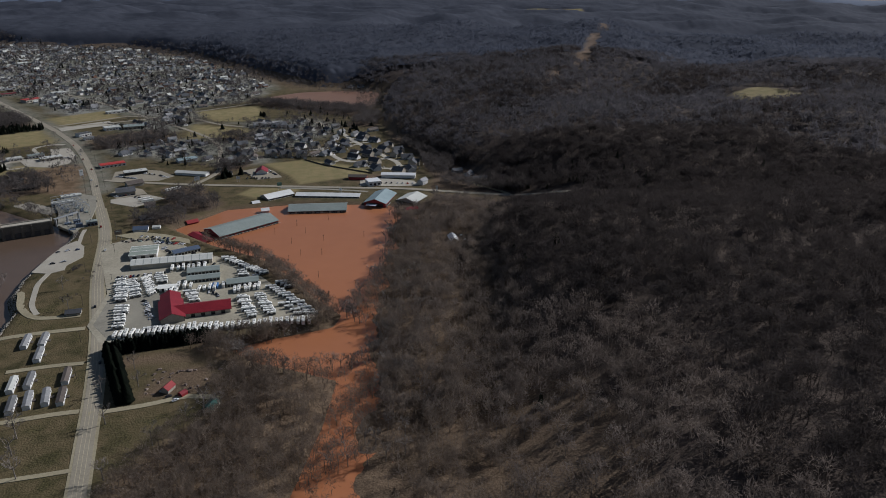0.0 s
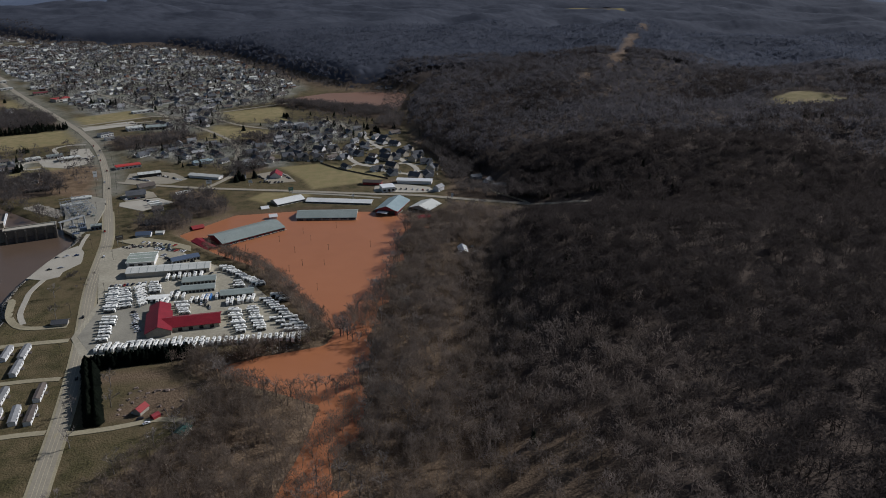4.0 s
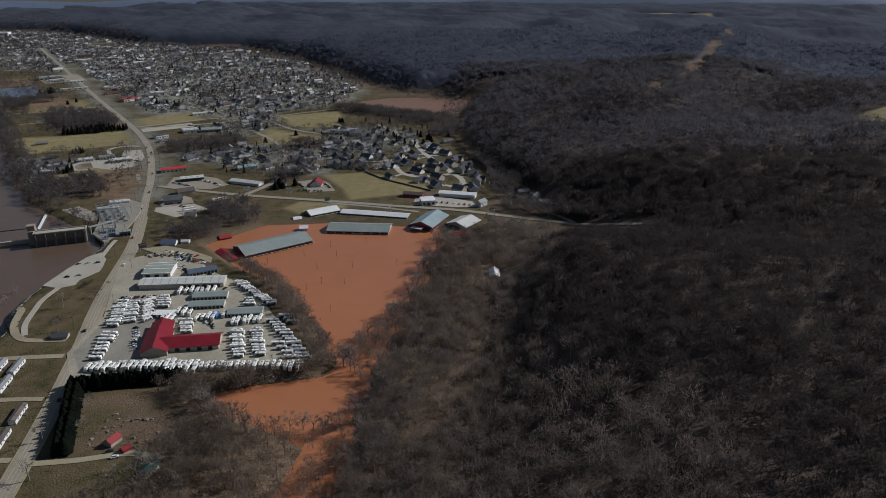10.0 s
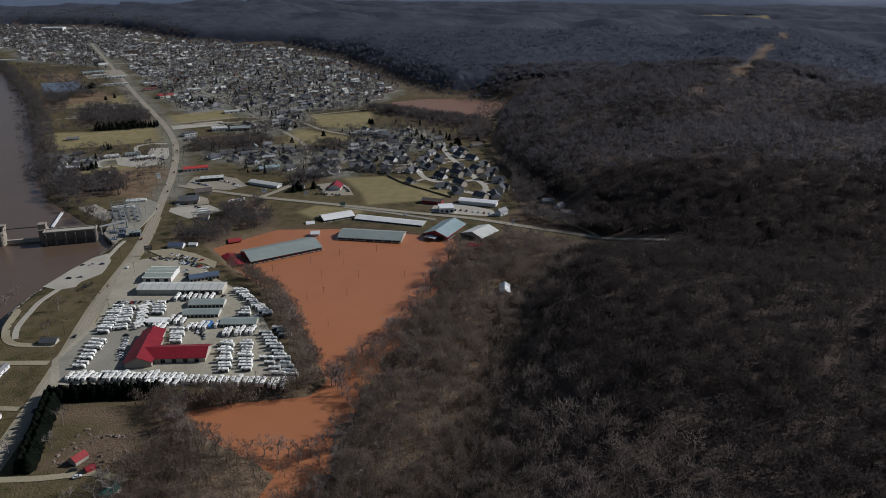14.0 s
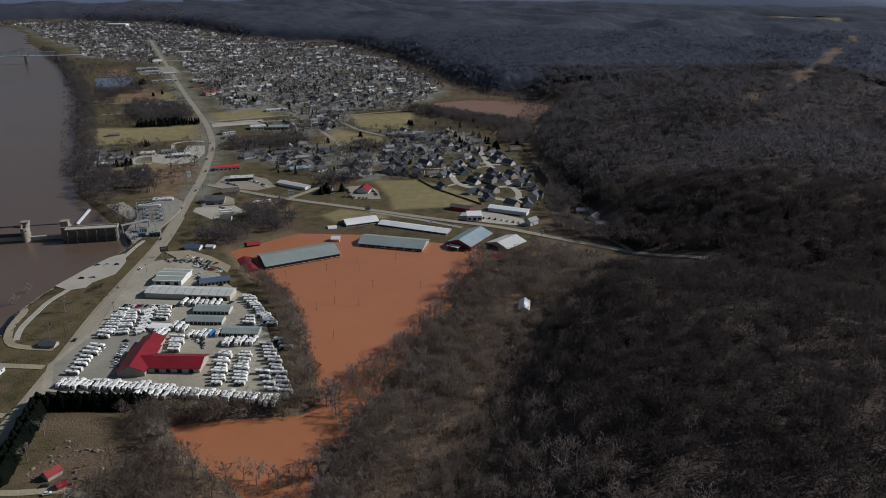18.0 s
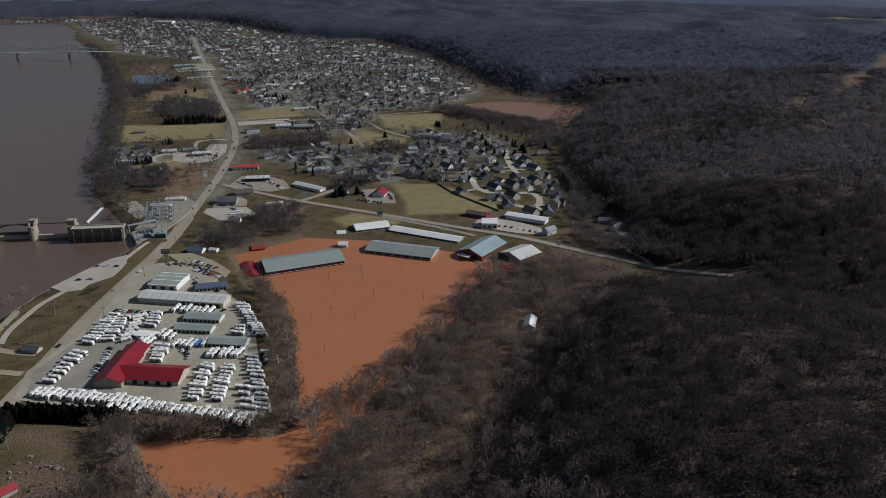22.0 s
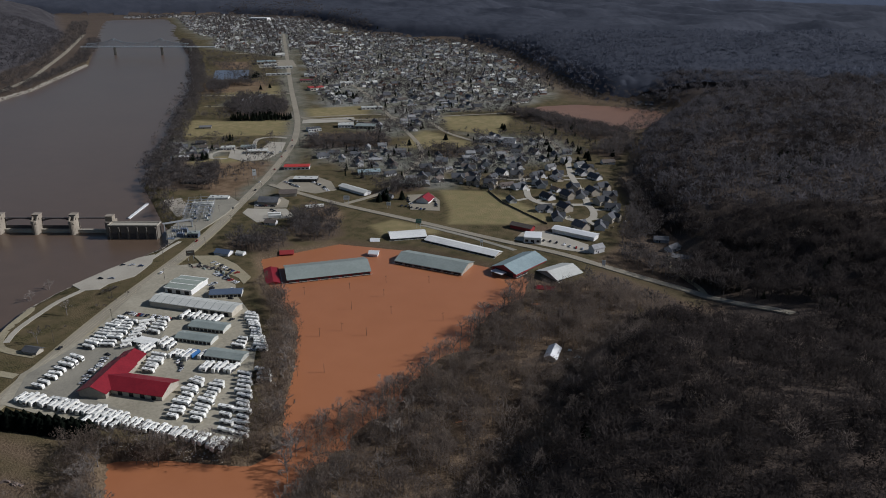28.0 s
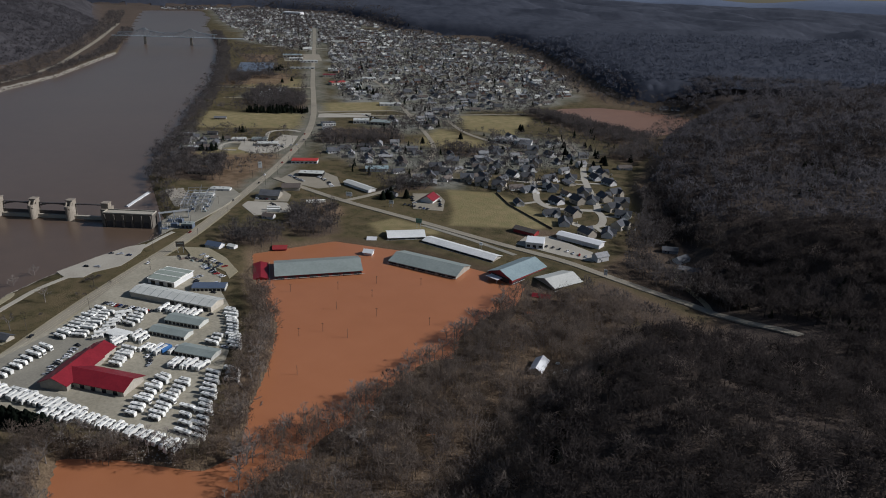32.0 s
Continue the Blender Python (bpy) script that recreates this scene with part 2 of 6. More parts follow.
def gable_roof(w, d, h, rise, over=0.5, thick=0.25):
    """Two roof slabs that meet at the ridge along x, with eaves that stand out."""
    a, b, s = w / 2 + over, d / 2 + over, rise * over / (d / 2)
    low, top = h - s, h + rise
    v = []
    for x in (-a, a):
        v += [(x, -b, low), (x, 0, top), (x, b, low), (x, b, low + thick), (x, 0, top + thick), (x, -b, low + thick)]
    return v, [(0, 1, 4, 5), (1, 2, 3, 4), (6, 11, 10, 7), (7, 10, 9, 8), (5, 4, 10, 11), (4, 3, 9, 10), (0, 6, 7, 1), (1, 7, 8, 2), (0, 5, 11, 6), (2, 8, 9, 3)]


def settle(x, y, lift=0.3):
    """The land's own height at a place, read off its sheet, with a lift."""
    i, j = min(max(int(np.searchsorted(gx, x)) - 1, 0), nx - 2), min(max(int(np.searchsorted(gy, y)) - 1, 0), ny - 2)
    s, t = (x - gx[i]) / (gx[i + 1] - gx[i]), (y - gy[j]) / (gy[j + 1] - gy[j])
    return float((mz[j, i] * (1 - s) + mz[j, i + 1] * s) * (1 - t) + (mz[j + 1, i] * (1 - s) + mz[j + 1, i + 1] * s) * t) + lift


def ribbon(points, width, lift, step=6.0):
    """A strip that follows the land along a line of points, with a small thickness."""
    pts = [Vector((p[0], p[1], 0)) for p in points]
    path = []
    for i in range(len(pts) - 1):
        p0, p1, p2, p3 = pts[max(i - 1, 0)], pts[i], pts[i + 1], pts[min(i + 2, len(pts) - 1)]
        n = max(2, int((p2 - p1).length / step))
        for k in range(n):
            t = k / n
            path.append(0.5 * (2 * p1 + (p2 - p0) * t + (2 * p0 - 5 * p1 + 4 * p2 - p3) * t**2 + (3 * p1 - p0 - 3 * p2 + p3) * t**3))
    path.append(pts[-1])
    verts, faces = [], []
    for i, p in enumerate(path):
        along = (path[min(i + 1, len(path) - 1)] - path[max(i - 1, 0)]).normalized()
        side = Vector((-along.y, along.x, 0)) * width / 2
        mid = settle(p.x, p.y, lift)
        for q in (p + side, p - side):
            verts += [(q.x, q.y, mid), (q.x, q.y, mid - lift - 0.6)]
    for i in range(len(path) - 1):
        a, b = 4 * i, 4 * i + 4
        faces += [(a, a + 2, b + 2, b), (a + 1, a, b, b + 1), (a + 2, a + 3, b + 3, b + 2)]
    return verts, faces


def yard(outline, lift, depth=3.0):
    """A paved or gravelled yard over a plain outline of corners."""
    z = [max(settle(x, y, lift) for x, y in outline)] * len(outline)
    n = len(outline)
    verts = [(x, y, q) for (x, y), q in zip(outline, z)] + [(x, y, q - depth) for (x, y), q in zip(outline, z)]
    return verts, [tuple(range(n))] + [(i, i + n, (i + 1) % n + n, (i + 1) % n) for i in range(n)]


# ---- the land ----
def ease(a, b, v):
    t = np.clip((v - a) / (b - a), 0, 1)
    return t * t * (3 - 2 * t)


def inside(outline, x, y):
    """How far a place lies inside an outline (negative outside), in metres."""
    best, odd = np.full(x.shape, 1e9), np.zeros(x.shape, bool)
    for (ax, ay), (bx, by) in zip(outline, outline[1:] + outline[:1]):
        ex, ey = bx - ax, by - ay
        t = np.clip(((x - ax) * ex + (y - ay) * ey) / (ex * ex + ey * ey), 0, 1)
        best = np.minimum(best, np.hypot(x - ax - t * ex, y - ay - t * ey))
        if ey:
            odd ^= ((ay > y) != (by > y)) & (x < ax + (y - ay) * ex / ey)
    return np.where(odd, best, -best)


def off_line(line, x, y):
    best = np.full(x.shape, 1e9)
    for (ax, ay), (bx, by) in zip(line, line[1:]):
        ex, ey = bx - ax, by - ay
        t = np.clip(((x - ax) * ex + (y - ay) * ey) / (ex * ex + ey * ey), 0, 1)
        best = np.minimum(best, np.hypot(x - ax - t * ex, y - ay - t * ey))
    return best


def waves(x, y, size, seed):
    """Smooth uneven ground of about that size, from -1 to 1."""
    r = np.random.RandomState(seed)
    total = 0
    for k in range(9):
        a, p, s = r.uniform(0, 2 * np.pi), r.uniform(0, 2 * np.pi), size * r.uniform(0.6, 1.8)
        total = total + np.sin((x * np.cos(a) + y * np.sin(a)) * 2 * np.pi / s + p)
    return total / 4.5


FLOOD = [(-304, 773), (-262, 846), (-190, 866), (-100, 868), (-30, 862), (10, 800), (28, 700), (34, 600), (20, 520), (2, 440), (-18, 330), (-10, 150), (-60, 150), (-88, 330), (-80, 400), (-78, 455), (-105, 466), (-142, 478), (-170, 502), (-136, 523), (-92, 540), (-88, 560), (-118, 594), (-142, 632), (-182, 682), (-238, 716)]
RIVER = [(-330, 150), (-340, 420), (-364, 555), (-385, 588), (-394, 625), (-397, 666), (-398, 705), (-401, 738), (-414, 772), (-470, 800), (-592, 876), (-684, 973), (-843, 1148), (-1121, 1446), (-1615, 1893), (-2200, 2330), (-2440, 2560), (-2826, 2838), (-2974, 2640), (-2786, 2477), (-1664, 1584), (-1400, 1254), (-1300, 1075), (-1180, 700), (-1100, 150)]
FAR_POND = [(-380, 1560), (-384, 1640), (-330, 1700), (-240, 1722), (-165, 1718), (-140, 1690), (-140, 1560), (-165, 1490), (-240, 1500), (-313, 1540)]
HILL = [(10, -600), (22, 200), (36, 420), (48, 560), (42, 700), (50, 800), (84, 860), (92, 930), (44, 1000), (-30, 1130), (-78, 1230), (-110, 1320), (-122, 1480), (-118, 1700), (-200, 1745), (-300, 1765), (-459, 1960), (-765, 2360), (-1106, 2640), (-1500, 2680), (-1900, 2960), (-2250, 3140), (-2700, 3150), (-3050, 2980), (-3350, 2760), (-4600, 2500), (-4600, 4950), (4400, 4950), (4400, -600)]
WEST_HILL = [(-1290, 150), (-1400, 700), (-1500, 1060), (-1600, 1270), (-1850, 1580), (-2350, 1990), (-2960, 2380), (-3350, 2640), (-4600, 2400), (-4600, 150)]
MAIN_ROAD = [(-150, 190), (-186, 285), (-212, 358), (-240, 437), (-272, 517), (-318, 622), (-362, 740), (-411, 840), (-452, 920), (-483, 982), (-522, 1052), (-559, 1114), (-600, 1176), (-652, 1243), (-708, 1309), (-813, 1424), (-960, 1584), (-1313, 1978), (-1474, 2157), (-1800, 2520)]
SIDE_ROAD = [(-458, 962), (-390, 950), (-330, 942), (-232, 936), (-139, 929), (-58, 925), (-12, 916), (36, 906), (69, 900), (95, 891), (119, 878), (142, 868), (156, 860)]
HOLLOW = SIDE_ROAD + [(168, 852), (186, 838), (300, 812), (430, 845)]
ROADSIDE = [(4, 892), (38, 880), (78, 868), (104, 854), (128, 846), (150, 840)]
CREST = [(203, 1440), (300, 1650), (486, 2416), (560, 2700)]
DALE = [(430, 1560), (600, 1760), (800, 2100), (1100, 2500)]


def height(x, y):
    """The height of the land over the flood's level."""
    z = 3.0 + 3.6 * ease(-85, -135, x) * ease(860, 700, y) + 0.12 * waves(x, y, 160, 3)
    d = inside(HILL, x, y)
    up = np.maximum(d, 0)
    steep = ease(420, 570, y)
    rise = (20 * steep * (1 - np.exp(-up / 30)) + (52 - 16 * steep) * (1 - np.exp(-up / (180 - 30 * steep)))) * (1 + 0.18 * waves(x, y, 900, 5) + 0.12 * waves(x, y, 330, 8))
    rise = rise + ease(220, 700, d) * (16 * (0.5 - 2 * np.abs(waves(x, y, 700, 71))) + 7 * waves(x, y, 240, 72))
    rise = rise + 14 * ease(170, 20, off_line(CREST, x, y)) - 16 * ease(300, 60, off_line(DALE, x, y))
    rise = rise * (1 - ease(165, 18, off_line(HOLLOW, x, y)) * (0.84 - 0.35 * ease(60, 180, x)))
    z = z + np.where(d > 0, np.maximum(rise, 0), 0)
    w = inside(WEST_HILL, x, y)
    z = z + np.where(w > 0, 120 * (1 - np.exp(-np.maximum(w, 0) / 230)) * (1 + 0.25 * waves(x, y, 700, 6)), 0)
    f = inside(FLOOD, x, y)
    wooded = ease(-74, -56, x) + ease(480, 460, y)
    dry = ease(-72, -46, x - 10 * ease(500, 440, y) + 8 * waves(x, y, 60, 23))
    bed = -1.4 + np.clip(wooded, 0, 1) * dry * (2.3 + 0.7 * waves(x, y, 45, 21) + 0.5 * waves(x, y, 14, 22))
    z = z + (bed - z) * ease(-7, 7, f)
    z = z + (-1.5 - z) * ease(-12, 12, inside(FAR_POND, x, y))
    return z + (-5.0 - z) * ease(-11, 9, inside(RIVER, x, y))


def steps(*runs):
    """Coordinates from run to run: (start, end, count)."""
    return np.unique(np.concatenate([np.linspace(a, b, c) for a, b, c in runs]).round(3))


FIELDS = [
    [(-760, 1093), (-855, 1194), (-789, 1222), (-708, 1282), (-632, 1189)],
    [(-430, 1216), (-456, 1335), (-400, 1310), (-333, 1288), (-349, 1235)],
    [(-488, 1446), (-380, 1519), (-334, 1366), (-421, 1358)],
    [(-214, 989), (-262, 1050), (-207, 1075), (-148, 1048), (-99, 1018), (-112, 990), (-191, 945)],
    [(-688, 1316), (-612, 1394), (-667, 1464), (-747, 1382)],
    [(-230, 880), (-262, 900), (-250, 928), (-190, 926), (-186, 915)],
    [(-640, 1000), (-600, 960), (-560, 1020), (-600, 1060)],
    [(-980, 1400), (-1060, 1500), (-980, 1560), (-900, 1480)],
]
BANK_WOOD = [(-58, 845), (-50, 786), (-53, 722), (-57, 653), (-70, 604), (-84, 565), (-60, 548), (-44, 520), (-55, 478), (-108, 460), (-140, 470), (-170, 455), (-130, 380), (-100, 300), (-80, 180), (40, 180), (44, 560), (44, 860), (-20, 868)]
LOT_WOOD = [(-262, 728), (-196, 676), (-122, 580), (-98, 545), (-118, 530), (-180, 508), (-190, 496), (-150, 505), (-88, 540), (-86, 560), (-116, 598), (-140, 636), (-180, 688), (-240, 724)]
GROVES = [
    [(-352, 885), (-320, 915), (-296, 890), (-268, 862), (-275, 832), (-300, 828), (-335, 850)],
    [(-552, 1136), (-568, 1183), (-479, 1246), (-440, 1206), (-470, 1188), (-520, 1150)],
    [(-560, 880), (-640, 960), (-600, 1010), (-540, 960), (-500, 912)],
    [(-290, 1070), (-330, 1000), (-318, 985), (-280, 1040)],
    [(-380, 1225), (-330, 1240), (-310, 1205), (-350, 1190)],
    [(-395, 1530), (-330, 1490), (-250, 1440), (-150, 1400), (-130, 1470), (-240, 1505), (-310, 1545), (-370, 1570)],
    [(-120, 1300), (-170, 1330), (-150, 1410), (-118, 1420)],
    [(-874, 1297), (-948, 1412), (-917, 1437), (-789, 1380), (-735, 1310), (-790, 1262)],
    [(-1040, 1412), (-985, 1510), (-1060, 1560), (-1130, 1500)],
    [(4, 926), (60, 902), (112, 880), (106, 940), (60, 1010), (0, 1100), (-50, 1190), (-74, 1180), (-36, 1100), (-22, 1010)],
    [(-14, 868), (-8, 906), (50, 884), (100, 862), (98, 846), (44, 850)],
    [(-340, 770), (-360, 800), (-330, 830), (-290, 812), (-300, 780)],
]
SOUTH_WOODS = [
    [(-140, 424), (-126, 430), (-112, 452), (-140, 478), (-172, 500), (-196, 494), (-166, 474), (-146, 452)],
    [(-142, 412), (-122, 424), (-108, 340), (-70, 180), (-150, 180), (-196, 318), (-186, 346), (-168, 384)],
]
BARE_EARTH = [
    [(-212, 470), (-240, 462), (-242, 478), (-196, 486), (-176, 474)],
    [(-1279, 1693), (-1229, 1736), (-1332, 1840), (-1386, 1795)],
    [(-1043, 1412), (-980, 1514), (-1073, 1611), (-1150, 1508)],
    [(-206, 424), (-160, 430), (-165, 470), (-200, 462)],
    [(-90, 930), (-100, 960), (-60, 1000), (-140, 985)],
    [(-18, 922), (60, 898), (120, 872), (112, 950), (60, 1020), (0, 1110), (-60, 1240), (-100, 1300), (-84, 1200), (-30, 1090), (-14, 1000)],
    [(-20, 862), (-10, 908), (54, 886), (110, 862), (98, 840), (44, 846)],
    [(-640, 900), (-560, 880), (-540, 960), (-620, 1010), (-680, 980)],
]
SUNLIT_STRIP = [(-8, 528), (14, 524), (30, 548), (42, 590), (40, 622), (24, 664), (8, 700), (2, 690), (14, 630), (10, 580)]
SUNLIT_SLOPE = [(18, 300), (40, 430), (92, 440), (112, 350), (96, 250), (26, 240)]
DARK_EDGE = [(40, 912), (112, 876), (106, 940), (60, 1010), (0, 1110), (-50, 1200), (-66, 1190), (-20, 1080), (14, 1012), (50, 1002), (56, 950)]
CLEARINGS = [
    [(192, 1430), (214, 1432), (256, 1570), (234, 1578)],
    [(290, 1650), (314, 1642), (500, 2410), (470, 2424)],
    [(508, 2470), (526, 2460), (566, 2640), (544, 2650)],
    [(500, 1345), (546, 1372), (593, 1400), (640, 1330), (608, 1290), (543, 1253), (502, 1282)],
    [(400, 3920), (690, 3860), (690, 3560), (400, 3620)],
    [(64, 1900), (104, 1915), (104, 1862), (68, 1853)],
    [(2, 728), (16, 722), (34, 736), (30, 752), (4, 756)],
    [(4, 972), (58, 946), (66, 1000), (20, 1034)],
]
gx = steps((-4600, -1900, 46), (-1900, -450, 116), (-450, 260, 143), (260, 1000, 62), (1000, 4300, 56))
gy = steps((-1500, 120, 14), (120, 1150, 207), (1150, 2000, 72), (2000, 4940, 90))
mx, my = np.meshgrid(gx, gy)
mz = height(mx, my)
nx, ny = len(gx), len(gy)
index = np.arange(nx * ny).reshape(ny, nx)
ground = new("ground", mesh_of("ground", np.stack([mx, my, mz], -1).reshape(-1, 3), np.stack([index[:-1, :-1], index[:-1, 1:], index[1:, 1:], index[1:, :-1]], -1).reshape(-1, 4).tolist(), LAND, True))
tagged(ground, "winter valley grass and brown leaf litter rising into hills", "ground", kind="structure")
TILLED = [
    [(-1279, 1686), (-1232, 1738), (-1336, 1843), (-1408, 1781)],
    [(-1046, 1404), (-949, 1499), (-1048, 1599), (-1152, 1514)],
    [(-575, 1168), (-470, 1233), (-510, 1289), (-596, 1221)],
    [(-495, 888), (-464, 909), (-505, 1003), (-535, 1050), (-577, 1025), (-605, 990)],
    [(-340, 892), (-364, 930), (-320, 930), (-300, 904)],
]
straw = np.zeros(mx.shape)
earth = np.zeros(mx.shape)
for field in TILLED:
    earth = np.maximum(earth, 0.85 * ease(-6, 6, inside(field, mx, my) + 6 * waves(mx, my, 40, 65)))
for field in FIELDS + CLEARINGS[3:5]:
    straw = np.maximum(straw, ease(-4, 4, inside(field, mx, my)))
for field in CLEARINGS[:3]:
    earth = np.maximum(earth, 0.7 * ease(-4, 4, inside(field, mx, my)))
litter = np.maximum.reduce([ease(-6, 10, inside(HILL, mx, my)), ease(-6, 10, inside(WEST_HILL, mx, my)), ease(-10, 4, inside(FLOOD, mx, my)), ease(-8, 8, inside(BANK_WOOD, mx, my)), ease(-8, 8, inside(LOT_WOOD, mx, my))] + [ease(-8, 8, inside(o, mx, my)) for o in SOUTH_WOODS + GROVES + BARE_EARTH])
# painted shade over the wooded floor, lifted on the sunlit slope and strip
forest = ease(4, 30, inside(HILL, mx, my) + 8 * waves(mx, my, 70, 41)) * (1 - 0.8 * ease(-14, 14, np.maximum(inside(SUNLIT_SLOPE, mx, my), inside(SUNLIT_STRIP, mx, my)) + 10 * waves(mx, my, 50, 42)))
forest = np.maximum.reduce([forest, ease(-4, 8, inside(DARK_EDGE, mx, my))] + [0.6 * ease(-4, 8, inside(o, mx, my)) for o in GROVES])
forest = np.maximum(forest, ease(10, 60, inside(WEST_HILL, mx, my)))
far_bank = ease(-1260, -1330, mx + 0.9 * np.maximum(my - 1100, 0) - 40)
litter = np.maximum(litter, 0.9 * far_bank)
forest = np.maximum(forest, 0.8 * far_bank)
litter = np.maximum(litter, 0.75 * ease(-95, -20, inside(HILL, mx, my)) * ease(1380, 1520, my))
# far_haze layer: painted haze that sets in with distance from the camera
for layer, values in (("litter", litter), ("forest", forest), ("straw", straw), ("earth", earth), ("far_haze", ease(0, 40, np.maximum(inside(HILL, mx, my), inside(WEST_HILL, mx, my))) * ease(1500, 2100, np.hypot(mx - 80, my - 150)))):
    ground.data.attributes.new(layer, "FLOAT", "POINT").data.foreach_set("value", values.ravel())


def sheet(name, outline, z, grow, material, label):
    ring = []
    for i, (x, y) in enumerate(outline):
        (ax, ay), (bx, by) = outline[i - 1], outline[(i + 1) % len(outline)]
        tx, ty = bx - ax, by - ay
        k = math.hypot(tx, ty)
        s = 1 if area > 0 else -1
        ring.append((x + s * grow * ty / k, y - s * grow * tx / k, z))
    ob = new(name, mesh_of(name, ring, [tuple(range(len(ring)))] if area > 0 else [tuple(reversed(range(len(ring))))], material))
    return tagged(ob, label, "water", kind="structure")


for name, outline, grow, material, label in (
    ("water_flood", FLOOD, 9, FLOOD_WATER, "still orange-brown flood water standing over low fields"),
    ("water_river", RIVER, 10, RIVER_WATER, "wide muddy brown river in flood"),
    ("water_pond", FAR_POND, 12, muddy_water("pond_water", (0.18, 0.100, 0.064), (0.225, 0.128, 0.083), 0.45), "orange flood water at the foot of the hill"),
):
    area = sum(a[0] * b[1] - b[0] * a[1] for a, b in zip(outline, outline[1:] + outline[:1]))
    sheet(name, outline, 0.0, grow, material, label)


# ---- roads and yards ----
def road(name, line, width, material, label, lift=0.35):
    return tagged(new(name, mesh_of(name, *ribbon(line, width, lift), material)), label, "road", kind="structure")


tagged(new("road_shoulder", mesh_of("road_shoulder", *ribbon(MAIN_ROAD[:8], 13.5, 0.22), GRAVEL)), "tan gravel shoulders of the highway", "road", kind="structure")
road("road_main", MAIN_ROAD, 10, ASPHALT, "pale worn asphalt highway with a painted centre line")
road("road_side", SIDE_ROAD, 8, ASPHALT, "narrow asphalt side road into the hollow", 0.6)
LOT = [(-286, 528), (-296, 590), (-312, 622), (-352, 705), (-330, 728), (-275, 716), (-252, 694), (-196, 662), (-124, 572), (-104, 548), (-112, 540), (-219, 508), (-264, 500)]
tagged(new("pavement_lot", mesh_of("pavement_lot", *yard(LOT, 0.3), surface("pale_lot_gravel", (0.235, 0.210, 0.150), (0.390, 0.352, 0.265), 0.95, 0.035, 0.5, bump=0.3))), "grey gravel and asphalt dealer lot", "yard", kind="structure")


WORN_ASPHALT = surface("worn_lot_asphalt", (0.185, 0.170, 0.132), (0.295, 0.273, 0.215), 0.9, 0.06, 0.9)
tagged(new("pavement_apron", mesh_of("pavement_apron", *yard([(-262, 508), (-282, 530), (-291, 590), (-300, 620), (-262, 634), (-238, 600), (-244, 560), (-236, 532), (-190, 534), (-190, 524)], 0.34), WORN_ASPHALT)), "darker worn asphalt apron of the dealer lot", "yard", kind="structure")


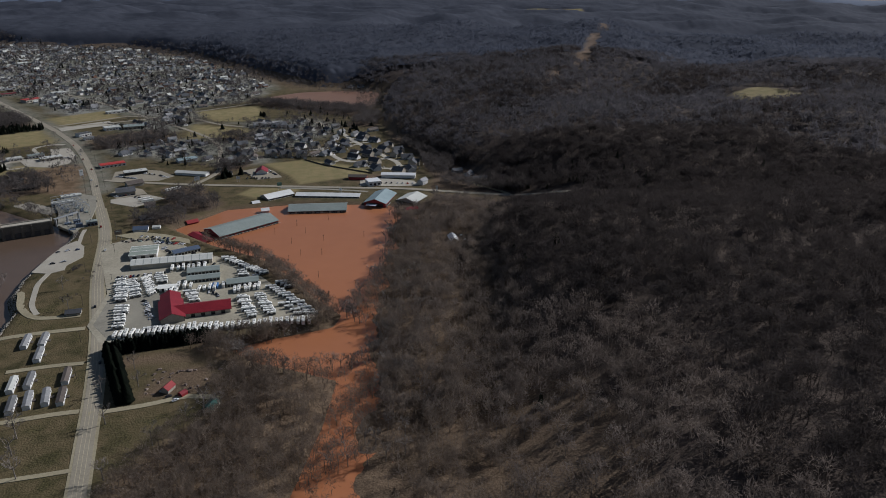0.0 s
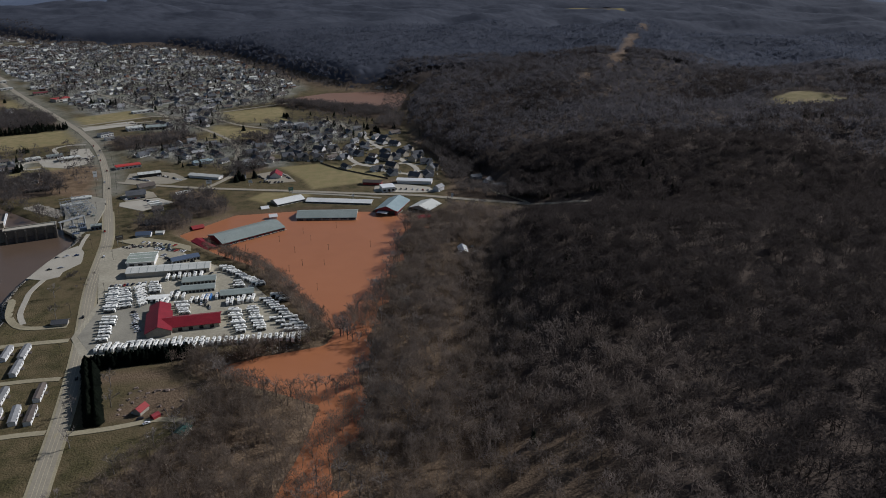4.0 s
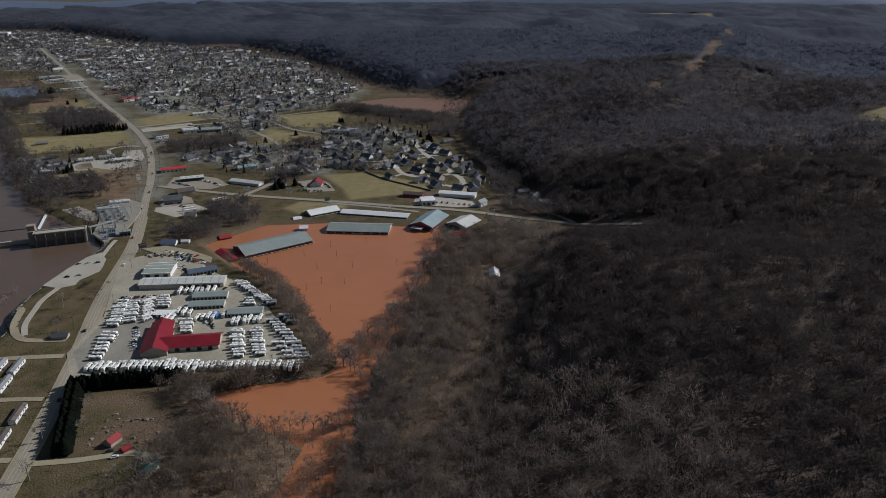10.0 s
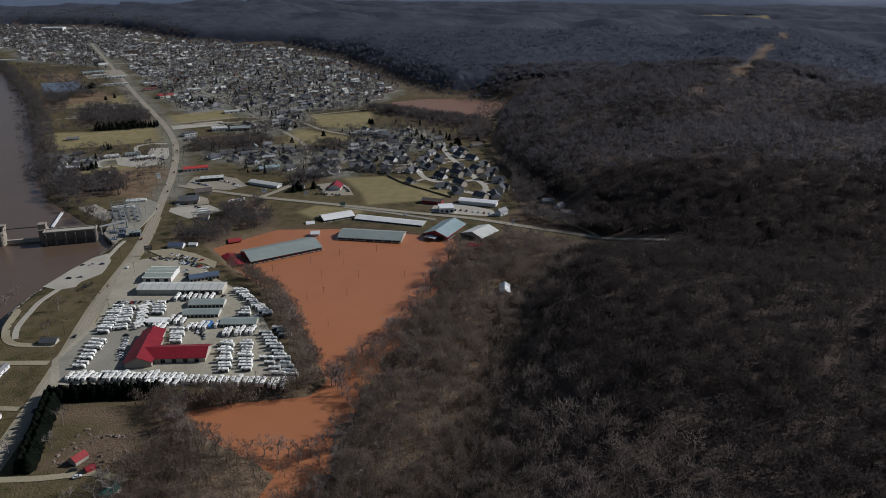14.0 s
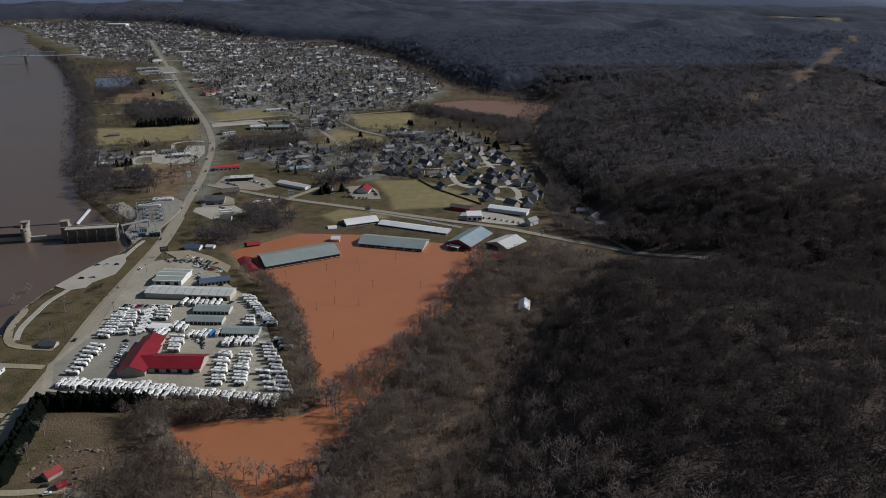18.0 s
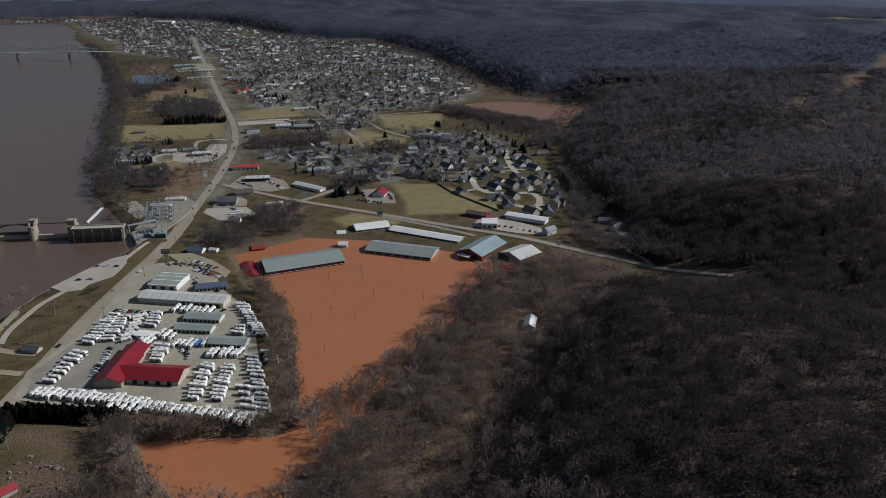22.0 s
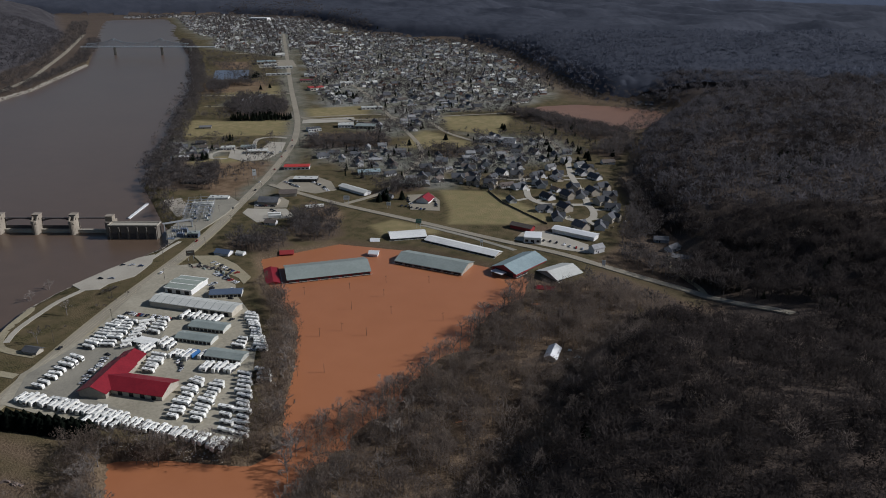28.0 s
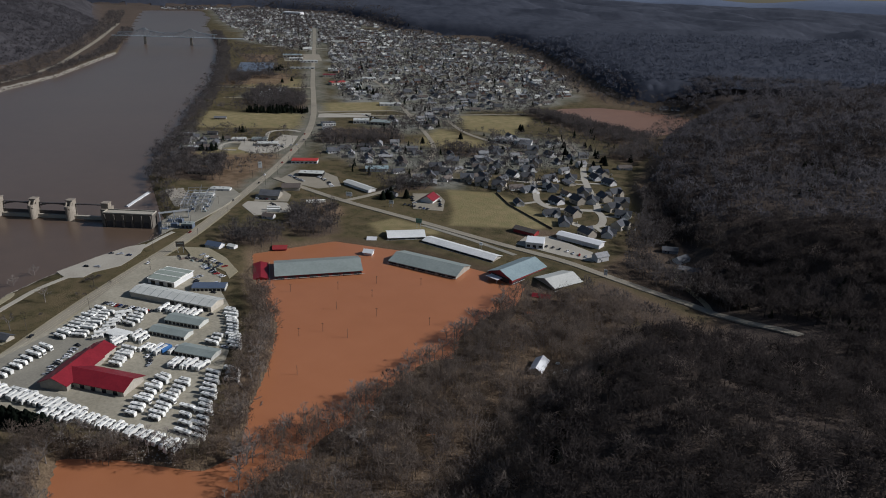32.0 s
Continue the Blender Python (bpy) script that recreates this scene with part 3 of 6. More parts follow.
# ---- woods ----
def bare_trees(places, tall, sprays, size, rng, spread=0.36, trunk=0.018, limbs=5):
    """Many leafless trees: a tapered trunk, limbs that reach up and out, and a rounded, lobed crown of fine twig sprays; size is a spray's length and width."""
    n = len(places)
    base = np.c_[places, height(places[:, 0], places[:, 1]) - 0.3]
    lean = rng.normal(0, 0.05, (n, 2)) * tall[:, None]
    ring = np.array([(1, 0), (-0.5, 0.87), (-0.5, -0.87)])
    foot = base[:, None, :] + np.concatenate([ring[None] * (tall * trunk)[:, None, None], np.zeros((n, 3, 1))], 2)
    top = base + np.c_[lean, tall * 0.8]
    trunk_v = np.concatenate([foot, top[:, None]], 1).reshape(-1, 3)
    k = np.arange(n)[:, None] * 4
    trunk_f = np.stack([k + a for a in ((0, 1, 3), (1, 2, 3), (2, 0, 3))], 1).reshape(-1, 3)
    wide, high = spread * tall * rng.uniform(0.8, 1.15, n), 0.37 * tall * rng.uniform(0.85, 1.1, n)
    middle = base + np.c_[lean * 0.8, tall * 0.62]
    lobe = rng.uniform(0, 2 * np.pi, (n, 2))

    def shell(count, low, inner):
        z, turn = rng.uniform(low, 1, (n, count)), rng.uniform(0, 2 * np.pi, (n, count))
        flat = np.sqrt(1 - z * z)
        way = np.stack([flat * np.cos(turn), flat * np.sin(turn), z], -1)
        far = np.sqrt(rng.uniform(inner, 1, (n, count))) * (1 + 0.2 * np.sin(3 * turn + lobe[:, :1]) + 0.12 * np.sin(5 * turn + 4 * z + lobe[:, 1:]))
        return way, middle[:, None] + way * far[..., None] * np.stack([wide, wide, high], -1)[:, None]

    way, tip = shell(limbs, 0.0, 0.6)
    start = base[:, None] + np.concatenate([lean[:, None], tall[:, None, None] * 0], -1) * 0.5 + np.stack([np.zeros((n, limbs))] * 2 + [tall[:, None] * rng.uniform(0.25, 0.6, (n, limbs))], -1)
    across = np.cross(tip - start, rng.normal(0, 1, tip.shape))
    across *= 0.4 * trunk * tall[:, None, None] / np.maximum(np.linalg.norm(across, axis=-1, keepdims=True), 0.01)
    limb_v = np.stack([start + across, tip, start - across], 2).reshape(-1, 3)
    way, root = shell(sprays, -0.5, 0.25)
    way = 0.7 * way + rng.normal(0, 0.45, way.shape) + (0, 0, 0.35)
    way /= np.linalg.norm(way, axis=-1, keepdims=True)
    long = way * size[0] * 0.5 * rng.uniform(0.6, 1.35, (n, sprays, 1)) * (tall / 15)[:, None, None]
    side = np.cross(way, rng.normal(0, 1, way.shape))
    side *= 0.5 * size[1] * rng.uniform(0.5, 1.3, (n, sprays, 1)) / np.maximum(np.linalg.norm(side, axis=-1, keepdims=True), 0.2)
    spray_v = np.stack([root - long + side, root + long, root - long - side], 2).reshape(-1, 3)
    free_v = np.concatenate([limb_v, spray_v])
    free_f = np.arange(len(free_v)).reshape(-1, 3) + len(trunk_v)
    own = rng.uniform(0, 1, n)
    own = np.concatenate([np.repeat(own, 4), np.repeat(own, 3 * limbs), np.repeat(own, 3 * sprays)])
    return np.concatenate([trunk_v, free_v]), np.concatenate([trunk_f, free_f]), own


def stuff(name, verts, faces, own, material, label, category):
    """One joined mesh of triangles; own is a shade for each corner, alike within a tree or stone."""
    me = bpy.data.meshes.new(name)
    me.vertices.add(len(verts))
    me.vertices.foreach_set("co", np.ascontiguousarray(verts, np.float32).ravel())
    n = len(faces)
    me.loops.add(n * 3)
    me.loops.foreach_set("vertex_index", np.ascontiguousarray(faces, np.int32).ravel())
    me.polygons.add(n)
    me.polygons.foreach_set("loop_start", np.arange(n, dtype=np.int32) * 3)
    me.update(calc_edges=True)
    me.attributes.new("own", "FLOAT", "POINT").data.foreach_set("value", np.ascontiguousarray(own, np.float32))
    me.materials.append(material)
    return tagged(new(name, me), label, category, kind="stuff")


rng = np.random.RandomState(7)


def scatter(x0, x1, y0, y1, every):
    """Uneven places, one to about so many square metres."""
    n = int((x1 - x0) * (y1 - y0) / every)
    return np.c_[rng.uniform(x0, x1, n), rng.uniform(y0, y1, n)]


def on_hill(p, keep=4):
    x, y = p[:, 0], p[:, 1]
    ok = (inside(HILL, x, y) > keep) | (inside(WEST_HILL, x, y) > keep)
    for outline in CLEARINGS:
        ok &= inside(outline, x, y) < -2
    return ok & (off_line(SIDE_ROAD, x, y) > 13) & (off_line(ROADSIDE, x, y) > 20)


def in_view(p, near, far):
    """Only the wedge of land that lies ahead, so that no woods stand unseen."""
    x, y = p[:, 0], p[:, 1]
    d = np.hypot(x - 80, y - 150)
    a = np.degrees(np.arctan2(-(x - 80), y - 100))
    return (d > near) & (d <= far) & (a > -38) & (a < 70)


def clumped(p, share, size, seed):
    """Thins out places unevenly, so that woods have denser and thinner patches."""
    return p[rng.uniform(0, 1, len(p)) < share + 0.5 * waves(p[:, 0], p[:, 1], size, seed)]


def ragged_pines(places, tall, rng):
    """Many small conifers: three ragged tiers of blades round a hidden stem."""
    n = len(places)
    base = np.c_[places, height(places[:, 0], places[:, 1]) - 0.3]
    verts, faces, shades, k = [], [], [], 0
    shade = rng.uniform(0, 1, n)
    for tier, (low, high, wide) in enumerate(((0.1, 0.55, 0.24), (0.35, 0.8, 0.17), (0.6, 1.0, 0.10))):
        for i in range(6):
            a = rng.uniform(0, 6.28, n)
            q, w = wide * tall * rng.uniform(0.7, 1.2, n), 0.5 * wide * tall
            top = base + np.c_[np.zeros((n, 2)), tall * high]
            left = base + np.c_[q * np.cos(a) - w * np.sin(a), q * np.sin(a) + w * np.cos(a), tall * low]
            right = base + np.c_[q * np.cos(a) + w * np.sin(a), q * np.sin(a) - w * np.cos(a), tall * low * rng.uniform(0.8, 1.2, n)]
            verts.append(np.stack([top, left, right], 1).reshape(-1, 3))
            faces.append(np.arange(n * 3).reshape(-1, 3) + k)
            shades.append(np.repeat(shade, 3))
            k += 3 * n
    return np.concatenate(verts), np.concatenate(faces), np.concatenate(shades)


near = scatter(-60, 680, 180, 1060, 50)
near = clumped(near[on_hill(near, -2) & in_view(near, 0, 900)], 0.9, 60, 31)
open_floor = np.maximum(inside(SUNLIT_SLOPE, near[:, 0], near[:, 1]), inside(SUNLIT_STRIP, near[:, 0], near[:, 1])) > 0
near = near[~open_floor | (rng.uniform(0, 1, len(near)) < 0.68)]
# share of trees given the shade-darkened bark, rising into the hill
shaded = 0.97 * ease(44, 84, near[:, 0] + 14 * waves(near[:, 0], near[:, 1], 90, 47) - 105 * ease(580, 440, near[:, 1]))
dark = rng.uniform(0, 1, len(near)) < shaded
stuff("near_woods", *bare_trees(near[~dark], rng.uniform(11, 20, (~dark).sum()), 110, (2.3, 0.42), rng, 0.36), HILL_EDGE_BARK, "leafless grey-brown hardwood trees on the hillside", "woods")
stuff("spur_woods", *bare_trees(near[dark], rng.uniform(12, 21, dark.sum()), 120, (2.3, 0.50), rng, 0.38), SHADED_BARK, "leafless dark-barked oak trees on the wooded spur", "woods")
edge = scatter(-80, 120, 850, 1220, 30)
edge = edge[(inside(DARK_EDGE, edge[:, 0], edge[:, 1]) > 2) & (inside(CLEARINGS[7], edge[:, 0], edge[:, 1]) < 0) & (off_line(SIDE_ROAD, edge[:, 0], edge[:, 1]) > 11)]
stuff("edge_woods", *bare_trees(edge, rng.uniform(10, 19, len(edge)), 60, (2.6, 0.7), rng, 0.40), SHADED_BARK, "leafless dark-barked trees at the mouth of the hollow", "woods")
pines = scatter(30, 700, 300, 1300, 150)
pines = pines[on_hill(pines, 10) & in_view(pines, 0, 1400)]
pines = pines[rng.uniform(0, 1, len(pines)) < 0.3 * (ease(600, 900, pines[:, 1]) - 1.3) + 0.5 * waves(pines[:, 0], pines[:, 1], 260, 43)]
stuff("hill_pines", *ragged_pines(pines, rng.uniform(8, 14, len(pines)), rng), PINE_NEEDLES, "dark pines scattered through the hardwood forest", "woods")
mid = scatter(-200, 1300, 300, 1900, 75)
mid = clumped(mid[on_hill(mid) & in_view(mid, 900, 1750)], 0.9, 170, 32)
dark = rng.uniform(0, 1, len(mid)) < 0.25 + 0.5 * waves(mid[:, 0], mid[:, 1], 240, 44)
stuff("hill_woods", *bare_trees(mid[~dark], rng.uniform(11, 21, (~dark).sum()), 34, (3.4, 1.15), rng, 0.40), MID_BARK, "leafless hardwood forest over the hills", "woods")
stuff("dark_hill_woods", *bare_trees(mid[dark], rng.uniform(11, 21, dark.sum()), 34, (3.4, 1.15), rng, 0.40), SHADED_BARK, "leafless dark-barked forest on the hills", "woods")


def far_canopy(hill, near, far, rings, rays, left, right):
    """The closed roof of the far woods: one uneven sheet of crowns over the hills, drawn down to the land at its edges."""
    r, a = np.meshgrid(near * (far / near) ** np.linspace(0, 1, rings), np.radians(np.linspace(right, left, rays)), indexing="ij")
    r, a = r + rng.uniform(-6, 6, r.shape), a + rng.uniform(-0.0012, 0.0012, a.shape)
    x, y = 80 - r * np.sin(a), 100 + r * np.cos(a)
    cut = np.minimum(inside(hill, x, y), off_line(HOLLOW, x, y) - 13)
    for outline in CLEARINGS:
        cut = np.minimum(cut, -inside(outline, x, y))
    z = height(x, y) - 1 + ease(-2, 70, cut) * (10 + 1.2 * waves(x, y, 70, 81) + rng.uniform(-1.7, 1.7, r.shape))
    k = np.arange(rings * rays).reshape(rings, rays)
    p = np.stack([k[:-1, :-1], k[1:, :-1], k[1:, 1:], k[:-1, 1:]], -1)[(cut > -12)[:-1, :-1]]
    return np.stack([x, y, z], -1).reshape(-1, 3), np.concatenate([p[:, [0, 2, 1]], p[:, [0, 3, 2]]]), rng.uniform(0, 1, rings * rays)


stuff("distant_woods", *far_canopy(HILL, 1700, 4900, 118, 380, 66, -40), HAZED_BARK, "distant leafless forest over rolling hills", "woods")
stuff("west_canopy", *far_canopy(WEST_HILL, 1600, 4600, 100, 90, 72, 46), MID_BARK, "dense leafless forest on the far side of the river", "woods")
far = scatter(-2800, 1500, 900, 2700, 115)
far = clumped(far[on_hill(far) & in_view(far, 1740, 2550 + 600 * (far[:, 0] < -1500)) & (far[:, 1] > 1.1 * far[:, 0] + 600)], 0.9, 200, 34)
west = inside(WEST_HILL, far[:, 0], far[:, 1]) > 0
stuff("far_woods", *bare_trees(far[~west], rng.uniform(11, 20, (~west).sum()), 9, (5.0, 2.3), rng, 0.42, limbs=1), HAZED_BARK, "leafless forest over the farther hills", "woods")
stuff("west_woods", *bare_trees(far[west], rng.uniform(11, 20, west.sum()), 14, (4.6, 1.9), rng, 0.42, limbs=1), MID_BARK, "leafless forest on the steep far bank of the river", "woods")
bank = scatter(-200, 60, 180, 900, 25)
bank = bank[(inside(BANK_WOOD, bank[:, 0], bank[:, 1]) > 0) & (inside(CLEARINGS[6], bank[:, 0], bank[:, 1]) < 0)]
bank = bank[np.hypot(bank[:, 0] + 42, bank[:, 1] - 864) > 24]
bank = clumped(bank, 0.72, 70, 33)
bank = bank[(inside(FLOOD, bank[:, 0], bank[:, 1]) < 2) | (rng.uniform(0, 1, len(bank)) < 0.68)]
bank = bank[(inside(SUNLIT_STRIP, bank[:, 0], bank[:, 1]) < 0) | (rng.uniform(0, 1, len(bank)) < 0.5)]
stuff("flooded_woods", *bare_trees(bank, rng.uniform(9, 19, len(bank)), 84, (2.4, 0.28), rng, 0.34), BARK, "leafless trees standing in shallow flood water", "woods")
foot = scatter(-45, 64, 400, 862, 27)
foot = foot[((inside(BANK_WOOD, foot[:, 0], foot[:, 1]) > 0) | (np.abs(inside(HILL, foot[:, 0], foot[:, 1])) < 16)) & (inside(CLEARINGS[6], foot[:, 0], foot[:, 1]) < -2) & ((inside(SUNLIT_STRIP, foot[:, 0], foot[:, 1]) < 0) | (rng.uniform(0, 1, len(foot)) < 0.45))]
foot = clumped(foot[np.hypot(foot[:, 0] + 42, foot[:, 1] - 864) > 24], 0.8, 60, 35)
stuff("foot_woods", *bare_trees(foot, rng.uniform(9, 17, len(foot)), 90, (2.2, 0.34), rng, 0.36), HILL_EDGE_BARK, "leafless grey trees between the flood and the hill", "woods")
lot_trees = scatter(-270, -80, 490, 730, 18)
lot_trees = lot_trees[inside(LOT_WOOD, lot_trees[:, 0], lot_trees[:, 1]) > 0]
stuff("lot_woods", *bare_trees(lot_trees, rng.uniform(8, 17, len(lot_trees)), 90, (2.3, 0.30), rng, 0.38), BARK, "belt of leafless trees between the dealer lot and the flood", "woods")


# ---- farm and fair buildings ----
def barn(name, label, at, turn, w, d, h, rise, roof, wall, over=1.0):
    b = thing(name, label, "barn", at=at, turn=turn)
    part("wall", gable_walls(w, d, h, rise), wall, b)
    part("roof", gable_roof(w, d, h, rise, over, 0.3), roof, b)
    return b


barn("barn", "long grey-roofed barn standing in flood water", (-227, 783, -1), 46, 74, 34, 4.5, 4.5, GREY_METAL, RED_WALL)
barn("barn", "grey-roofed open barn standing in flood water", (-151, 848, -1), 5, 68, 28, 4.0, 4.0, GREY_METAL, TAN_WALL)
barn("barn", "white-roofed long shed beside the flood", (-145, 893, 1), -3, 80, 14, 4.0, 2.0, WHITE_METAL, TAN_WALL)
barn("barn", "small white-roofed shed at the water's edge", (-210, 893, 1), 42, 36, 20, 4.0, 3.0, WHITE_METAL, TAN_WALL)
barn("barn", "blue-grey roofed hall with red walls", (-78, 880, 0), 77, 46, 27, 5.0, 5.0, BLUE_METAL, RED_WALL)
barn("barn", "pale low gable-roofed pavilion", (-39, 882, 0), 65, 30, 26, 4.0, 4.0, PALE_METAL, TAN_WALL)
barn("dealer_building", "red-roofed dealer hall with tan walls", (-201, 556, 6.4), 17, 44, 19, 4.5, 3.6, RED_METAL, TAN_WALL)
barn("dealer_building", "red-roofed dealer wing with tan walls", (-225.4, 550.8, 6.4), 111.4, 36, 18.5, 4.8, 4.2, RED_METAL, TAN_WALL)
barn("dealer_annex", "lower red-roofed end of the dealer wing", (-234.2, 574, 6.4), 111.4, 16, 16, 4.4, 3.4, RED_METAL, TAN_WALL, 0.6)
barn("workshop", "workshop with a faded green and white metal roof", (-298, 683, 6.5), 15, 25, 25, 5, 1.3, GREEN_METAL, WHITE_WALL, 0.5)
barn("workshop", "long pale roofed warehouse", (-262, 660, 6.5), 14, 74, 16, 5, 1.8, PALE_METAL, TAN_WALL, 0.6)


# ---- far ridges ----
# backdrop colour: the blue of the haze is painted on the ridges
RIDGE = surface("hazed_far_ridge", (0.070, 0.090, 0.132), (0.095, 0.118, 0.168), 1.0, 0.002, 0.02)
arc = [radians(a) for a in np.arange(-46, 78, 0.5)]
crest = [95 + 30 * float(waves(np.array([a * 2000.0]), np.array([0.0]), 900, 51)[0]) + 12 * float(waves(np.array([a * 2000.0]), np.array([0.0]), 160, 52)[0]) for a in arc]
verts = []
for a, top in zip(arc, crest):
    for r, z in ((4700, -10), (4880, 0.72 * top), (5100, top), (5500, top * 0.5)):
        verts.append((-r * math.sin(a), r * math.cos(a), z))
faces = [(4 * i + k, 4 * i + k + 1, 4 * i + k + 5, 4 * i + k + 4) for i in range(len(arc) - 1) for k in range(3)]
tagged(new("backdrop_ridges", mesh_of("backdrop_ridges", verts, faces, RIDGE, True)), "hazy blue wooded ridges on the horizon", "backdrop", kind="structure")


# ---- more roads, paths and yards ----
road("road_lane", [(-286, 525), (-320, 516), (-350, 505)], 6, GRAVEL, "gravel lane to the mobile homes")
road("road_lane", [(-262, 470), (-283, 466), (-312, 457)], 5, GRAVEL, "gravel lane between mobile homes")
road("road_lane", [(-237, 408), (-254, 404), (-290, 392)], 5, GRAVEL, "gravel lane past the last mobile homes")
road("road_lane", [(-213, 349), (-226, 345), (-262, 336)], 4, GRAVEL, "narrow gravel lane off the highway")
road("road_lane", [(88, 893), (80, 908), (62, 927), (44, 946), (38, 972)], 5, GRAVEL, "gravel lane to the houses in the hollow")
road("road_drive", [(-230, 405), (-198, 415), (-172, 426), (-150, 424)], 5, GRAVEL, "pale gravel drive to the red-roofed house")
road("road_path", [(-300, 548), (-334, 543), (-357, 562), (-372, 590), (-377, 592)], 6, GRAVEL, "gravel track along the low levee")
road("road_path", [(-337, 549), (-350, 566), (-361, 592), (-368, 612), (-371, 640)], 4.5, CONCRETE, "pale concrete path along the river bank")
road("road_path", [(-375, 704), (-383, 728), (-388, 742), (-393, 760)], 4, CONCRETE, "pale concrete path along the river bank")
road("road_street", [(-191, 1140), (-170, 1104), (-153, 1076), (-130, 1063), (-101, 1075), (-84, 1082), (-69, 1062), (-64, 1038), (-76, 1024), (-92, 1030)], 8, CONCRETE, "pale concrete street of the housing estate")
road("road_street", [(-176, 1262), (-147, 1197), (-114, 1140), (-90, 1098), (-84, 1082)], 8, CONCRETE, "pale concrete street of the housing estate")
road("road_street", [(-478, 1392), (-408, 1333), (-327, 1296), (-270, 1268), (-211, 1309), (-274, 1398)], 7, ASPHALT, "asphalt street past fields and houses")
road("road_street", [(-330, 945), (-318, 1000), (-330, 1060), (-386, 1210), (-560, 1392), (-745, 1575), (-900, 1703)], 7, ASPHALT, "straight asphalt street through the town")
road("road_street", [(-690, 1302), (-610, 1345), (-540, 1392), (-478, 1392)], 7, ASPHALT, "cross street off the highway")
road("road_bridge", [(-1500, 1962), (-1400, 2010), (-1290, 2060), (-1150, 2130)], 11, ASPHALT, "approach road from the bridge into town")
road("road_far_shore", [(-1340, 900), (-1392, 1127), (-1540, 1330), (-1720, 1500), (-1985, 1740), (-2420, 2110)], 12, ASPHALT, "road along the far river bank")
road("road_lane", [(-607, 1093), (-640, 1130), (-648, 1150), (-635, 1169), (-612, 1172)], 6, CONCRETE, "pale loop lane behind the shops")
road("road_lane", [(-600, 1030), (-619, 1020), (-640, 1040), (-640, 1062)], 5, CONCRETE, "pale lane beside a white house")
road("road_lane", [(-700, 1310), (-640, 1368), (-600, 1405), (-540, 1392)], 6, ASPHALT, "asphalt lane along a straw field")
road("road_lane", [(-880, 1504), (-940, 1440), (-1000, 1400), (-1040, 1372)], 6, ASPHALT, "asphalt lane toward the river")
road("road_lane", [(-1078, 1720), (-1120, 1670), (-1180, 1610)], 7, ASPHALT, "asphalt lane to the riverside works")
road("road_lane", [(-790, 1405), (-840, 1360), (-930, 1300)], 5, GRAVEL, "gravel lane between brown fields")
for k in range(12):
    c = 20 + k * 118
    x0, y0 = -470 - 0.70 * c - 0.714 * 30, 1440 + 0.714 * c - 0.70 * 30
    road("road_street", [(x0 - 60, y0 - 62), (x0 + 40, y0 + 38), (x0 + 150, y0 + 148)], 6, ASPHALT, "narrow town cross street between houses")
for outline, material, label in (
    ([(-388, 638), (-370, 635), (-360, 644), (-363, 655), (-357, 677), (-361, 688), (-369, 706), (-384, 722), (-391, 708), (-391, 677)], CONCRETE, "pale concrete boat ramp and parking area"),
    ([(-285, 1012), (-252, 966), (-221, 979), (-240, 1012), (-262, 1030)], ASPHALT, "asphalt parking lot round a red hall"),
    ([(-408, 862), (-414, 876), (-376, 898), (-349, 882), (-372, 846)], CONCRETE, "pale concrete pad beside the highway"),
    ([(-426, 900), (-408, 880), (-378, 902), (-392, 922), (-420, 934)], ASPHALT, "asphalt forecourt beside the highway"),
    ([(-448, 958), (-462, 1006), (-430, 1020), (-400, 1012), (-371, 985), (-385, 960)], ASPHALT, "asphalt parking lot of a roadside store"),
    ([(-110, 938), (-112, 962), (-92, 978), (-40, 962), (-30, 940), (-60, 936)], CONCRETE, "pale yard between two white sheds"),
    ([(-403, 754), (-396, 776), (-418, 846), (-436, 886), (-460, 896), (-478, 862), (-450, 817), (-430, 775)], WORN_ASPHALT, "grey gravel yard of the substation"),
    ([(-350, 738), (-326, 727), (-276, 721), (-262, 713), (-268, 728), (-300, 743), (-330, 750)], GRAVEL, "rough gravel yard behind the workshops"),
    ([(-216, 926), (-150, 919), (-98, 909), (-96, 914), (-148, 924), (-212, 931)], WORN_ASPHALT, "dark worn asphalt strip beside the side road"),
    ([(-1218, 1761), (-1150, 1830), (-1250, 1930), (-1330, 1870)], ASPHALT, "asphalt yard of a riverside works"),
    ([(-666, 1272), (-597, 1332), (-620, 1361), (-650, 1337), (-684, 1296)], CONCRETE, "pale bare lot beside the highway"),
    ([(-603, 1035), (-638, 1077), (-590, 1082), (-620, 1140), (-594, 1148), (-562, 1102), (-548, 1054), (-568, 1030)], CONCRETE, "asphalt lot of roadside businesses"),
    ([(-640, 1050), (-622, 1062), (-636, 1092), (-660, 1075)], ASPHALT, "small asphalt yard behind the shops"),
):
    tagged(new("pavement_yard", mesh_of("pavement_yard", *yard(outline, 0.25), material)), label, "yard", kind="structure")
for side in (-2.2, 0.15, 2.5):
    line = []
    for i, (x, y) in enumerate(MAIN_ROAD):
        (ax, ay), (bx, by) = MAIN_ROAD[max(i - 1, 0)], MAIN_ROAD[min(i + 1, len(MAIN_ROAD) - 1)]
        k = math.hypot(bx - ax, by - ay)
        line.append((x - side * (by - ay) / k, y + side * (bx - ax) / k))
    tagged(new("trim_road_line", mesh_of("trim_road_line", *ribbon(line[:12], 0.22, 0.37), LINE_PAINT)), "painted yellow-white road line", "road marking", kind="structure")

# ---- things that stand in many places ----
RV_WHITE = surface("trailer_white", (0.64, 0.63, 0.57), (0.82, 0.805, 0.735), 0.35, 0.3, 1.5, random=0.16)
